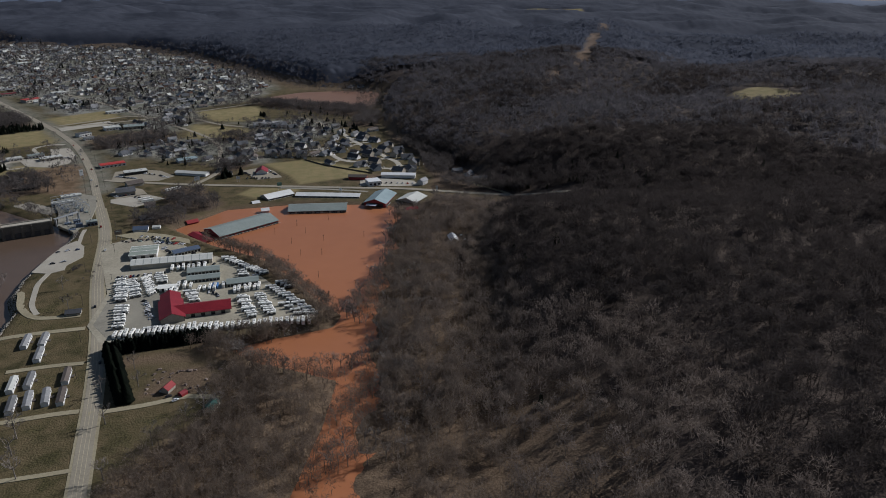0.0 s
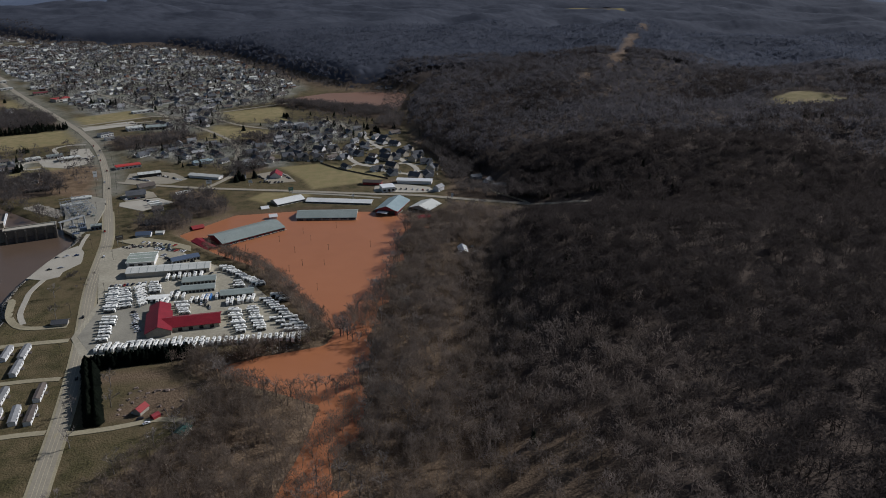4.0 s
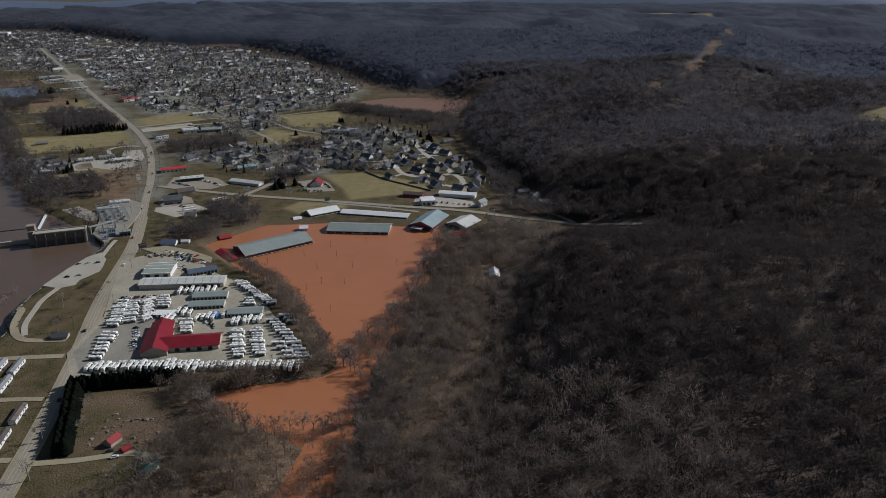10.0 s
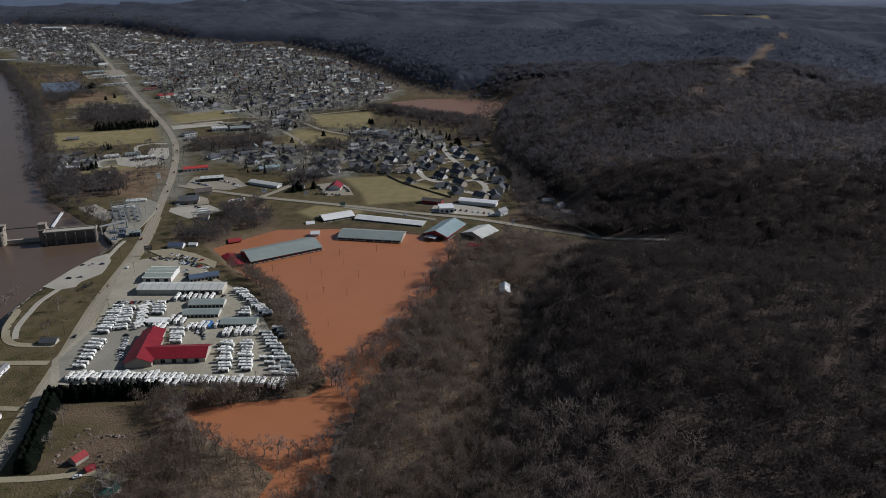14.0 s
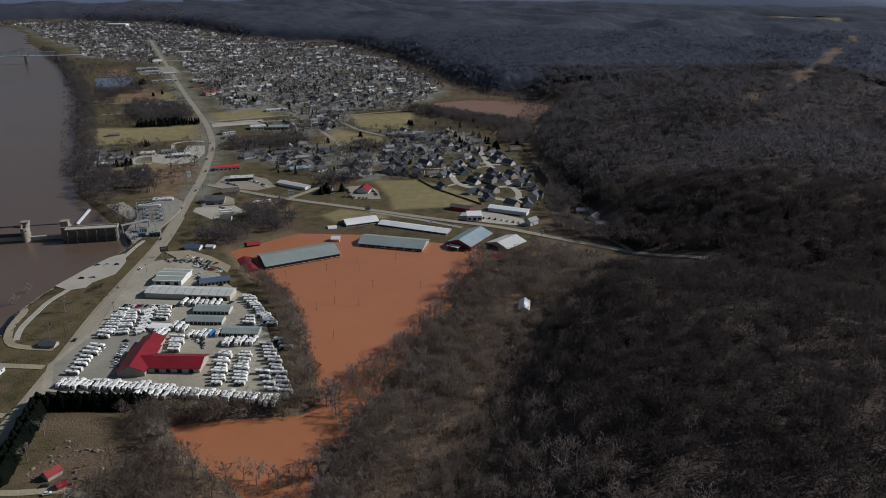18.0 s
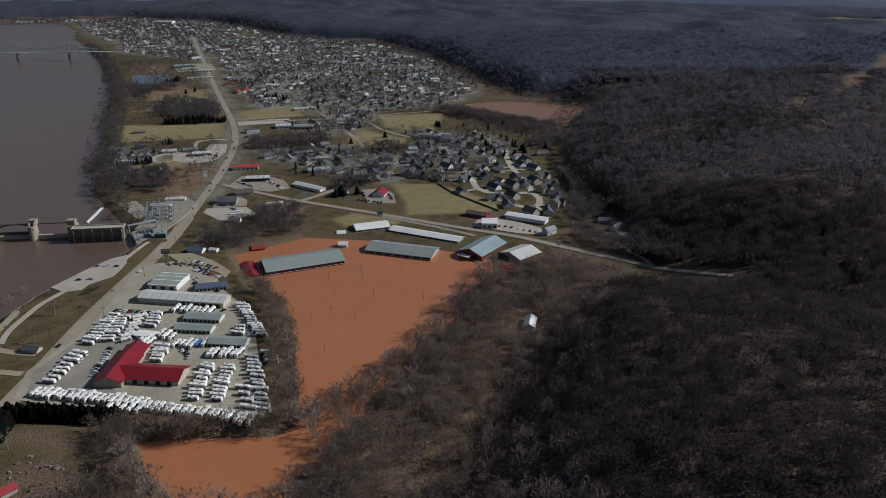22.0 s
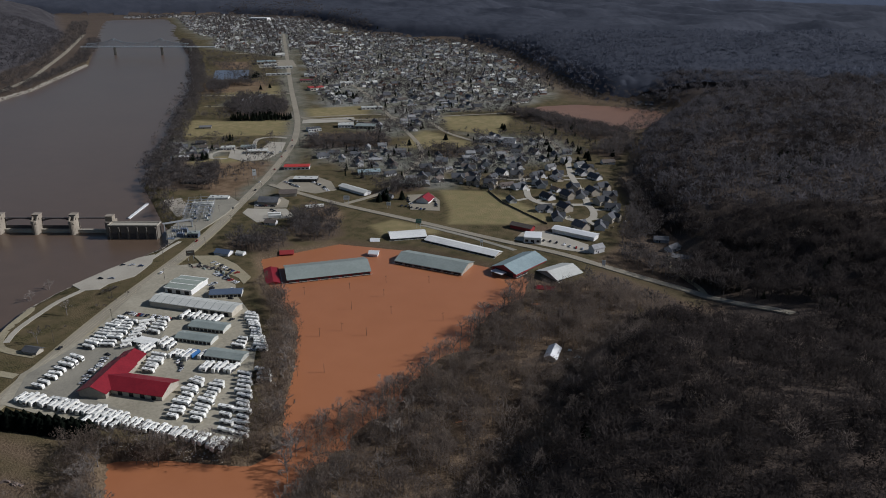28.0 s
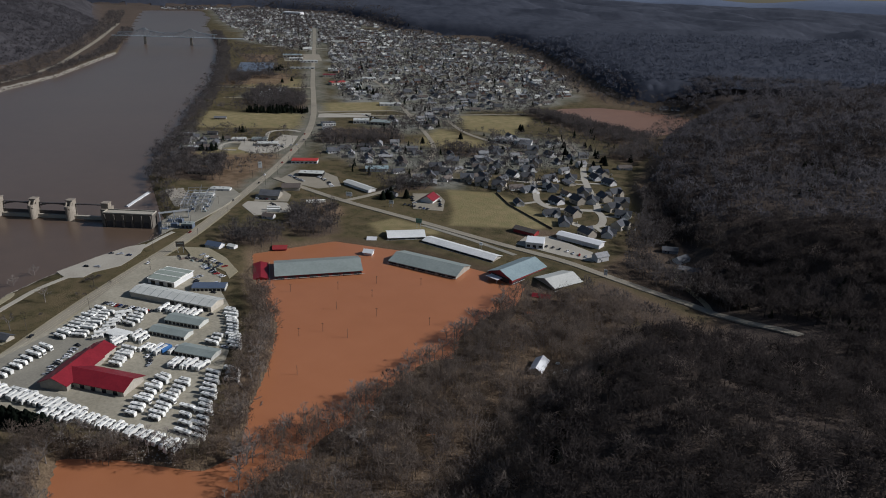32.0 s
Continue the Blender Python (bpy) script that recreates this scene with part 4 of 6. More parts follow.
RV_GRAPHIC = surface("trailer_graphic", (0.05, 0.05, 0.055), (0.13, 0.125, 0.12), 0.4, 0.4, 1.5, random=0.6)
DARK_GLASS = surface("tinted_glass", (0.012, 0.013, 0.016), (0.02, 0.021, 0.024), 0.12)
RUBBER = surface("tyre_rubber", (0.012, 0.012, 0.012), (0.022, 0.022, 0.022), 0.9)
STEEL = surface("galvanised_steel", (0.30, 0.31, 0.31), (0.42, 0.43, 0.43), 0.5, metal=0.3)
ROOF_UNIT = surface("roof_unit_plastic", (0.16, 0.16, 0.155), (0.38, 0.375, 0.36), 0.5)
CAR_PAINTS = [
    surface("car_paint_dark", (0.02, 0.022, 0.026), (0.03, 0.032, 0.036), 0.25, random=0.5),
    surface("car_paint_silver", (0.30, 0.31, 0.32), (0.36, 0.37, 0.38), 0.25, random=0.3),
    surface("car_paint_white", (0.62, 0.62, 0.61), (0.70, 0.70, 0.69), 0.25, random=0.1),
    surface("car_paint_red", (0.22, 0.02, 0.018), (0.28, 0.03, 0.025), 0.25, random=0.3),
    surface("car_paint_blue", (0.03, 0.05, 0.11), (0.045, 0.07, 0.15), 0.25, random=0.3),
]


def long_body(length, half, low, high, chamfer, nose):
    """A coach body along x: a chamfered section, drawn in at both ends."""
    ring = [(-half, low), (half, low), (half, high - chamfer), (half - chamfer, high), (-half + chamfer, high), (-half, high - chamfer)]
    verts, faces = [], []
    for x, s, drop in ((-length / 2, 0.93, 0.0), (-length / 2 + 0.25, 1, 0), (length / 2 - nose, 1, 0), (length / 2, 0.9, 0.28)):
        for y, z in ring:
            verts.append((x, y * s, low + (z - low) * (1 - drop * (z - low) / (high - low))))
    for k in range(3):
        for i in range(6):
            a, b = 6 * k + i, 6 * k + (i + 1) % 6
            faces.append((a, b, b + 6, a + 6))
    return verts, faces + [tuple(range(5, -1, -1)), tuple(range(18, 24))]


def wheel_shape(x, y, r, wide, n=10):
    v = [(x + r * math.cos(2 * math.pi * i / n), y + s * wide / 2, r + r * math.sin(2 * math.pi * i / n)) for s in (-1, 1) for i in range(n)]
    return v, [(i, (i + 1) % n, n + (i + 1) % n, n + i) for i in range(n)] + [tuple(range(n - 1, -1, -1)), tuple(range(n, 2 * n))]


def make_trailer(kind, length):
    high = {"travel_trailer": 3.2, "fifth_wheel": 3.8, "motorhome": 3.6}[kind]
    words = {"travel_trailer": "white travel trailer with dark windows on the gravel lot", "fifth_wheel": "tall white fifth-wheel trailer parked in a row on the lot", "motorhome": "long white motorhome with a dark windscreen on the lot"}[kind]
    t = thing(kind, words, "motorhome" if kind == "motorhome" else "camper trailer", "campers on the dealer lot")
    body = part("body", long_body(length, 1.25, 0.55, high, 0.14, 0.7), RV_WHITE, t)
    # side graphics, made taller so the dark paint also stands for side shade
    part("stripe", join(*[block(length * 0.9, 0.06, 1.3, -0.1, s * 1.26, 0.6) for s in (-1, 1)]), RV_GRAPHIC, t, "dark side graphics, made taller to carry the side's shade")
    for s in (-1, 1):
        for k in (-0.28, 0.2):
            part("window", block(length * 0.2, 0.07, 0.75, k * length, s * 1.26, 1.75), DARK_GLASS, t)
        for k in ((-0.03,) if kind != "motorhome" else (-0.25, 0.33)):
            part("wheel", wheel_shape(k * length, s * 1.05, 0.38, 0.3), RUBBER, t)
    part("roof_unit", block(1.6, 1.1, 0.34, 0.12 * length, 0, high - 0.02, 0.85), ROOF_UNIT, body, "grey roof air unit")
    part("roof_vent", block(0.8, 0.7, 0.2, -0.3 * length, 0.2, high - 0.02, 0.8), ROOF_UNIT, body)
    if kind == "travel_trailer":
        part("hitch", block(1.3, 0.5, 0.16, length / 2 + 0.5, 0, 0.5, 0.6), STEEL, t)
    elif kind == "fifth_wheel":
        part("front_cap", block(0.12, 1.9, 1.2, length / 2 + 0.01, 0, 1.3), RV_GRAPHIC, t)
    else:
        part("windscreen", block(0.12, 2.0, 0.95, length / 2 - 0.03, 0, 1.5), DARK_GLASS, t)
    return t


def make_car(paint, truck):
    c = thing("pickup_truck" if truck else "car", "parked pickup truck seen from high above" if truck else "parked car standing on asphalt or gravel", "truck" if truck else "car", "parked vehicles")
    part("body", long_body(5.4 if truck else 4.6, 0.92, 0.35, 1.0, 0.12, 0.6), paint, c)
    part("cabin", block(1.9 if truck else 2.4, 1.6, 0.62, 0.35 if truck else -0.2, 0, 0.98, 0.8), DARK_GLASS, c)
    part("roof", block(1.5 if truck else 1.9, 1.3, 0.06, 0.35 if truck else -0.2, 0, 1.58), paint, c)
    for x in (-1.45, 1.45):
        for y in (-0.85, 0.85):
            part("wheel", wheel_shape(x, y, 0.34, 0.24, 8), RUBBER, c)
    return c


family = {}


def clone(ob, m):
    """copy_thing() with the list of a thing's parts kept, so that a long row is quick to set up."""
    if ob not in family:
        family[ob] = (ob, *ob.children_recursive)
    made = {}
    for o in family[ob]:
        made[o] = o.copy()
        scene.collection.objects.link(made[o])
        made[o].parent = made.get(o.parent, o.parent)
    made[ob].matrix_basis = m @ Matrix.Diagonal((*ob.scale, 1))
    return made[ob]


random.seed(4)
trailers = [make_trailer("travel_trailer", 9.0), make_trailer("travel_trailer", 10.2), make_trailer("fifth_wheel", 11.6), make_trailer("motorhome", 11.4), make_trailer("travel_trailer", 7.6)]
TRAILER_ROWS = [
    (-256, 510, -182, 528, 19, 100), (-199.6, 517, -181, 522, 5, 100), (-177, 525.5, -110, 540, 17, 101),
    (-153.5, 602, -109, 552.5, 13, 12), (-135.5, 567, -118.5, 549, 4, 12), (-175, 582, -157, 543.4, 10, 12),
    (-161.5, 586, -142, 548, 10, 12), (-185, 595.5, -164.7, 604, 6, 100), (-214, 671, -167, 633, 14, 16),
    (-190, 637, -185, 629, 3, 14), (-257, 644, -229, 651, 7, 102), (-238, 607, -227, 605, 3, 100),
    (-217, 598, -204, 602, 4, 98), (-198, 607, -197, 608, 1, 100), (-223, 590, -213.5, 573, 6, 14), (-250, 598, -236, 592, 4, 98), (-232, 520, -222, 523, 2, 14), (-146, 611, -138, 603, 3, 12),
    (-294, 616, -277, 574, 11, 12), (-285, 616, -268, 582, 9, 24), (-273, 621, -255, 588, 8, 60),
    (-264, 631, -256, 613, 5, 12), (-270, 559, -259, 524, 8, 12),
]
used = 0
for x0, y0, x1, y1, n, turn in TRAILER_ROWS:
    for i in range(n):
        k = i / max(n - 1, 1)
        x, y = x0 + (x1 - x0) * k + random.gauss(0, 0.35), y0 + (y1 - y0) * k + random.gauss(0, 0.35)
        m = pose(x, y, settle(x, y), 0, 0, turn + random.gauss(0, 4) + (180 if random.random() < 0.3 else 0))
        kind = random.choices(range(5), (5, 4, 3, 1.4, 2))[0]
        if used < 5:
            trailers[used].matrix_world = m
        else:
            clone(trailers[kind], m)
        used += 1

cars = [make_car(p, i % 2 == 1) for i, p in enumerate(CAR_PAINTS)]
CAR_SPOTS = [
    (-301, 625, -262, 636, 12, 95), (-256, 574, -240, 541, 10, 25), (-299, 716, -268, 712, 9, 60), (-285, 700, -274, 688, 5, 40), (-320, 735, -285, 728, 8, 80),
    (-262, 700, -250, 686, 3, 30), (-410, 888, -392, 896, 7, 30), (-386, 885, -365, 876, 5, 60), (-448, 980, -420, 970, 9, 20), (-440, 1004, -400, 992, 10, 110),
    (-392, 986, -378, 976, 5, 60), (-268, 972, -238, 974, 7, 90), (-278, 1000, -262, 984, 4, 40), (-246, 1010, -232, 990, 4, 10), (-100, 945, -70, 950, 6, 80),
    (-60, 948, -40, 946, 4, 100), (-388, 690, -371, 696, 3, 50), (-378, 660, -370, 664, 2, 20), (-600, 1100, -560, 1080, 9, 40), (-590, 1062, -556, 1104, 7, 110),
    (-620, 1340, -575, 1325, 9, 70), (-192, 620, -176, 628, 3, 20), (-206, 592, -196, 586, 4, 110), (-190, 432, -178, 420, 3, 30), (-230, 655, -222, 658, 2, 100),
]
used = 0
for x0, y0, x1, y1, n, turn in CAR_SPOTS:
    for i in range(n):
        k = i / max(n - 1, 1)
        x, y = x0 + (x1 - x0) * k + random.gauss(0, 0.7), y0 + (y1 - y0) * k + random.gauss(0, 0.7)
        m = pose(x, y, settle(x, y, 0.28), 0, 0, turn + random.gauss(0, 10))
        if used < 5:
            cars[used].matrix_world = m
        else:
            clone(cars[random.choices(range(5), (6, 4, 4, 0.6, 0.9))[0]], m)
        used += 1
for k, lane in ((3.4, -2.6), (4.45, 2.4), (5.6, -2.5), (6.3, 2.6), (7.35, 2.4), (8.2, -2.6), (8.7, 2.4), (9.5, -2.3), (10.4, 2.5), (11.3, -2.4), (11.8, 2.4)):
    i = int(k)
    (ax, ay), (bx, by) = MAIN_ROAD[i], MAIN_ROAD[i + 1]
    x, y, a = ax + (bx - ax) * (k - i), ay + (by - ay) * (k - i), math.atan2(by - ay, bx - ax)
    x, y = x - lane * math.sin(a), y + lane * math.cos(a)
    clone(random.choice(cars), pose(x, y, settle(x, y, 0.4), 0, 0, math.degrees(a)))

# ---- houses ----
SIDINGS = [
    surface("house_white", (0.50, 0.49, 0.47), (0.64, 0.63, 0.60), 0.7, 0.2, 1.0, random=0.15),
    surface("house_grey", (0.20, 0.20, 0.205), (0.30, 0.30, 0.305), 0.75, 0.2, 1.0, random=0.3),
    surface("house_brick", (0.16, 0.09, 0.065), (0.24, 0.14, 0.10), 0.85, 0.3, 1.5, random=0.3),
    surface("house_tan", (0.33, 0.29, 0.23), (0.44, 0.39, 0.31), 0.75, 0.2, 1.0, random=0.25),
]
SHINGLES = [
    surface("shingle_slate", (0.045, 0.047, 0.050), (0.095, 0.097, 0.102), 0.85, 0.2, 1.2, random=0.4),
    surface("shingle_brown", (0.075, 0.06, 0.05), (0.12, 0.10, 0.085), 0.85, 0.2, 1.2, random=0.4),
    surface("shingle_pale", (0.15, 0.15, 0.148), (0.25, 0.248, 0.243), 0.8, 0.2, 1.2, random=0.4),
]
PANE = surface("house_pane", (0.02, 0.023, 0.028), (0.04, 0.044, 0.05), 0.15)


def make_house(w, d, h, rise, wall, roof, wing, garage):
    t = thing("house", "detached house with a shingled gable roof on a grassy plot", "house", "houses of the town")
    part("wall", gable_walls(w, d, h, rise), wall, t)
    top = part("roof", gable_roof(w, d, h, rise, 0.6, 0.22), roof, t)
    if wing:
        v, f = gable_walls(d * 0.9, w * 0.42, h, rise * 0.8)
        move = lambda q: [(-y + w * 0.22, x - d * 0.35, z) for x, y, z in q]
        part("wing_wall", (move(v), f), wall, t)
        v, f = gable_roof(d * 0.9, w * 0.42, h, rise * 0.8, 0.5, 0.22)
        part("wing_roof", (move(v), f), roof, t)
    for x in (-0.32, 0.05, 0.33):
        part("window", block(w * 0.1, 0.12, 1.3, x * w, d / 2 + 0.02, h * 0.4), PANE, t)
    part("window", block(w * 0.1, 0.12, 1.3, -0.3 * w, -d / 2 - 0.02, h * 0.4), PANE, t)
    part("door", block(1.1, 0.12, 2.1, -0.12 * w, -d / 2 - 0.02, 0.2), PANE, t, "dark front door")
    part("chimney", block(0.8, 0.8, 2.0, -0.28 * w, 0.1 * d, h + rise * 0.55), SIDINGS[2], top)
    if garage:
        part("garage_door", block(w * 0.26, 0.12, 2.3, 0.25 * w, -d / 2 - 0.03 - (d * 0.8 if wing else 0), 0.1), WHITE_WALL, t)
    return t


houses = [
    make_house(15, 9, 3.2, 3.0, SIDINGS[0], SHINGLES[0], False, False), make_house(17, 11, 3.4, 4.2, SIDINGS[0], SHINGLES[0], True, True),
    make_house(13, 8.5, 5.2, 3.0, SIDINGS[0], SHINGLES[2], False, False), make_house(18, 10, 3.0, 3.2, SIDINGS[0], SHINGLES[1], False, True),
    make_house(14, 9, 3.0, 2.6, SIDINGS[1], SHINGLES[0], False, False), make_house(16, 12, 5.6, 4.4, SIDINGS[3], SHINGLES[0], True, True),
    make_house(12, 8, 3.0, 2.4, SIDINGS[0], SHINGLES[1], False, False), make_house(19, 9, 2.9, 2.0, SIDINGS[3], SHINGLES[2], False, False),
]
BIG = (1, 5)
ALONG = math.degrees(math.atan2(0.714, -0.70))
ESTATE = [(-166, 1052), (-134, 1084), (-172, 1136), (-197, 1104), (-230, 1131), (-114, 1098), (-137, 1118), (-154, 1164), (-96, 1020), (-100, 1052), (-46, 1015), (-44, 1044), (-54, 1083), (-90, 1151), (-113, 1194), (-133, 1222), (-120, 1040), (-215, 1095), (-252, 1120), (-70, 1120), (-182, 1166), (-205, 1150), (-225, 1190), (-62, 1000)]
ESTATE += [(-160, 1126), (-120, 1128), (-102, 1110), (-93, 1126), (-135, 1205), (-72, 1097), (-181, 1105), (-240, 1095), (-266, 1184), (-263, 1099), (-302, 1112), (-323, 1117), (-160, 1181), (-227, 1215), (-234, 1279), (-265, 1285), (-227, 1154), (-269, 1138)]
WHITE_HOUSES = [(-180, 1207), (-175, 1252), (-150, 1238), (-27, 948)]
SINGLE = [(-355, 850, 20), (-340, 800, 40), (-300, 990, 10), (-352, 1075, 60), (-285, 1085, 100), (-262, 1110, 80), (-300, 1130, 60), (-282, 1160, 40), (20, 1008, 20), (36, 990, 70), (50, 970, 10), (-123, 1277, 40), (-192, 1742, 20), (-215, 1748, 50), (-165, 1752, 100), (-640, 1010, 30), (-660, 1065, 50), (-700, 1075, 40), (-620, 940, 40), (-590, 985, 20), (-780, 1160, 40)]
put = []


def free(x, y, gap):
    return all((x - a) ** 2 + (y - b) ** 2 > gap * gap for a, b in put)


def place_house(which, x, y, turn):
    m = pose(x, y, settle(x, y, -0.1), 0, 0, turn)
    put.append((x, y))
    if len(put) <= len(houses):
        houses[len(put) - 1].matrix_world = m
        return houses[len(put) - 1]
    return clone(houses[which], m)


for i, (x, y) in enumerate(ESTATE):
    place_house(BIG[i % 2], x, y, random.choice((30, 120, 65, 155)) + random.gauss(0, 8))
STREETS = [[(-191, 1140), (-170, 1104), (-153, 1076), (-130, 1063), (-101, 1075), (-84, 1082), (-69, 1062), (-64, 1038), (-76, 1024), (-92, 1030)], [(-176, 1262), (-147, 1197), (-114, 1140), (-90, 1098), (-84, 1082)]]
drives = []
for x, y in ESTATE:
    ways = []
    for street in STREETS:
        for (ax, ay), (bx, by) in zip(street, street[1:]):
            k = min(max(((x - ax) * (bx - ax) + (y - ay) * (by - ay)) / ((bx - ax) ** 2 + (by - ay) ** 2), 0), 1)
            px, py = ax + k * (bx - ax), ay + k * (by - ay)
            ways.append((math.hypot(px - x, py - y), px, py))
    far_off, px, py = min(ways)
    if 8 < far_off < 48:
        drives.append(ribbon([(x, y), ((x + px) / 2, (y + py) / 2), (px, py)], 5.0, 0.28))
tagged(new("pavement_drives", mesh_of("pavement_drives", *join(*drives), CONCRETE)), "pale concrete driveways of the housing estate", "driveway", kind="structure")
for x, y in WHITE_HOUSES:
    tagged(place_house(2, x, y, 60), "tall white house with a steep gable")
for x, y, turn in SINGLE:
    place_house(random.choice((0, 3, 4, 6, 7)), x, y, turn)
TOWN = [
    [(-1759, 2520), (-1491, 2640), (-1106, 2600), (-780, 2320), (-470, 1930), (-400, 1780), (-400, 1640), (-440, 1545), (-500, 1480), (-450, 1400), (-470, 1360), (-560, 1400), (-640, 1440), (-700, 1400), (-760, 1440), (-900, 1590), (-1160, 1870), (-1500, 2240)],
    [(-1300, 1950), (-1420, 1990), (-1640, 2010), (-1900, 2260), (-2350, 2640), (-2500, 2900), (-2100, 2800), (-1800, 2560), (-1450, 2200)],
    [(-520, 1120), (-545, 1160), (-440, 1205), (-346, 1180), (-290, 1110), (-380, 1085), (-470, 1085)],
    [(-240, 1160), (-300, 1110), (-260, 1060), (-330, 1040), (-345, 1100), (-340, 1180), (-430, 1210), (-340, 1230), (-320, 1290), (-235, 1290), (-190, 1260)],
    [(-390, 1345), (-330, 1355), (-262, 1385), (-190, 1330), (-180, 1270), (-260, 1275), (-330, 1300)],
    [(-1690, 2300), (-1990, 2520), (-2300, 2900), (-2000, 3000), (-1700, 2680), (-1560, 2330)],
    [(-900, 1330), (-960, 1400), (-900, 1440), (-830, 1380)],
]
TOWN += [
    [(-2120, 2640), (-2376, 2651), (-2700, 2900), (-2850, 3300), (-2600, 3640), (-2250, 3340), (-1990, 2980), (-1840, 2800), (-1900, 2560)],
    [(-1106, 2600), (-1500, 2640), (-1840, 2800), (-2100, 3200), (-1900, 3150), (-1560, 2760), (-1240, 2600)],
    [(-1900, 2230), (-2250, 2460), (-2480, 2640), (-2800, 2880), (-2960, 2720), (-3080, 2800), (-2960, 2980), (-2700, 3080), (-2450, 2800), (-2250, 2660), (-1960, 2370)],
    [(-640, 940), (-600, 1000), (-640, 1060), (-720, 1080), (-760, 1060), (-690, 980)],
    [(-570, 1290), (-480, 1250), (-440, 1345), (-500, 1380), (-560, 1380), (-590, 1340)],
]
town = np.zeros(mx.shape)
for outline in TOWN:
    town = np.maximum(town, ease(-25, 25, inside(outline, mx, my) + 15 * waves(mx, my, 80, 63)))
town = np.maximum(town, 0.6 * ease(34, 14, off_line(MAIN_ROAD[8:], mx, my)))
ground.data.attributes.new("town", "FLOAT", "POINT").data.foreach_set("value", town.ravel())
BLOCKED = FIELDS + [[(-570, 1170), (-510, 1300), (-440, 1240), (-470, 1200), (-520, 1140)], [(-760, 1560), (-800, 1600), (-760, 1640), (-720, 1600)]]
ux, uy = -0.70, 0.714
lots = []
for outline in TOWN:
    px, py = np.array([p[0] for p in outline]), np.array([p[1] for p in outline])
    a0, a1 = (px * ux + py * uy).min(), (px * ux + py * uy).max()
    b0, b1 = (px * uy - py * ux).min(), (px * uy - py * ux).max()
    for b in np.arange(math.floor(b0 / 46) * 46, b1, 46):
        for side in (-12, 12):
            a = a0 + rng.uniform(0, 20)
            while a < a1:
                c = b + side + rng.normal(0, 4)
                lots.append((a * ux + c * uy, a * uy - c * ux, True))
                a += rng.uniform(13, 30)
lots = np.array(lots)
ok = np.zeros(len(lots), bool)
for outline in TOWN:
    ok |= inside(outline, lots[:, 0], lots[:, 1]) > 6
for outline in BLOCKED + [HILL, RIVER, FAR_POND, FLOOD]:
    ok &= inside(outline, lots[:, 0], lots[:, 1]) < -12
for line in (MAIN_ROAD, SIDE_ROAD, [(-330, 945), (-330, 1060), (-386, 1210), (-745, 1575), (-900, 1703)], [(-478, 1392), (-327, 1296), (-211, 1309)], [(-191, 1140), (-130, 1063), (-84, 1082)], [(-176, 1262), (-84, 1082)]):
    ok &= off_line(line, lots[:, 0], lots[:, 1]) > 15
lots = lots[ok]
lots = lots[np.argsort(np.hypot(lots[:, 0] + 50, lots[:, 1] - 300))]
rest = []
for x, y, _ in lots:
    if not free(x, y, 15) or random.random() < 0.28 + 0.5 * max(0.0, float(waves(np.array([x]), np.array([y]), 190, 61)[0])):
        continue
    turn = ALONG + random.choice((0, 90)) + random.gauss(0, 9)
    if len(put) < 196:
        place_house(random.choices(range(8), (4, 1, 4, 3, 3, 1, 3, 2))[0], x, y, turn)
    else:
        rest.append((x, y, turn))
        put.append((x, y))


def far_houses(name, homes):
    """The town's farther houses, joined: walls and roofs, each of its own shade."""
    verts, faces, which = [], [], []
    for x, y, turn in homes:
        big = random.random() < 0.07
        w, d, h, rise = random.uniform(7, 14) + 12 * big, random.uniform(6.5, 10) + 5 * big, random.uniform(3, 5.5), random.uniform(1.8, 3.6)
        m = pose(x, y, settle(x, y, -0.1), 0, 0, turn)
        wall, top = random.choice((0, 0, 0, 0, 1, 2, 3)), random.choice((4, 4, 4, 5, 6, 6, 7, 7))
        for (v, f), material in ((gable_walls(w, d, h, rise), wall), (gable_roof(w, d, h, rise, 0.5, 0.2), top)):
            k = len(verts)
            verts += [m @ Vector(p) for p in v]
            faces += [tuple(i + k for i in q) for q in f]
            which += [material] * len(f)
    me = bpy.data.meshes.new(name)
    me.from_pydata(verts, [], faces)
    for material in SIDINGS + SHINGLES + [PALE_METAL]:
        me.materials.append(material)
    me.polygons.foreach_set("material_index", which)
    return tagged(new(name, me), "far rows of small houses with gable roofs", "houses", kind="stuff")


far_houses("far_houses", rest)

# ---- town trees ----
def keep_clear(p, gap=9):
    ok = np.ones(len(p), bool)
    taken = np.array(put)
    for i in range(0, len(p), 400):
        q = p[i : i + 400]
        ok[i : i + 400] = ((q[:, None] - taken[None]) ** 2).sum(-1).min(1) > gap * gap
    for line, w in ((MAIN_ROAD, 13), (SIDE_ROAD, 9), (ROADSIDE, 17)):
        ok &= off_line(line, p[:, 0], p[:, 1]) > w
    for outline in FIELDS + [LOT, CLEARINGS[7]]:
        ok &= inside(outline, p[:, 0], p[:, 1]) < -3
    return ok


def trees_in(outlines, every, margin=0):
    out = []
    for o in outlines:
        x0, x1, y0, y1 = min(p[0] for p in o), max(p[0] for p in o), min(p[1] for p in o), max(p[1] for p in o)
        p = scatter(x0, x1, y0, y1, every)
        out.append(p[inside(o, p[:, 0], p[:, 1]) > margin])
    p = np.concatenate(out)
    return p[keep_clear(p)]


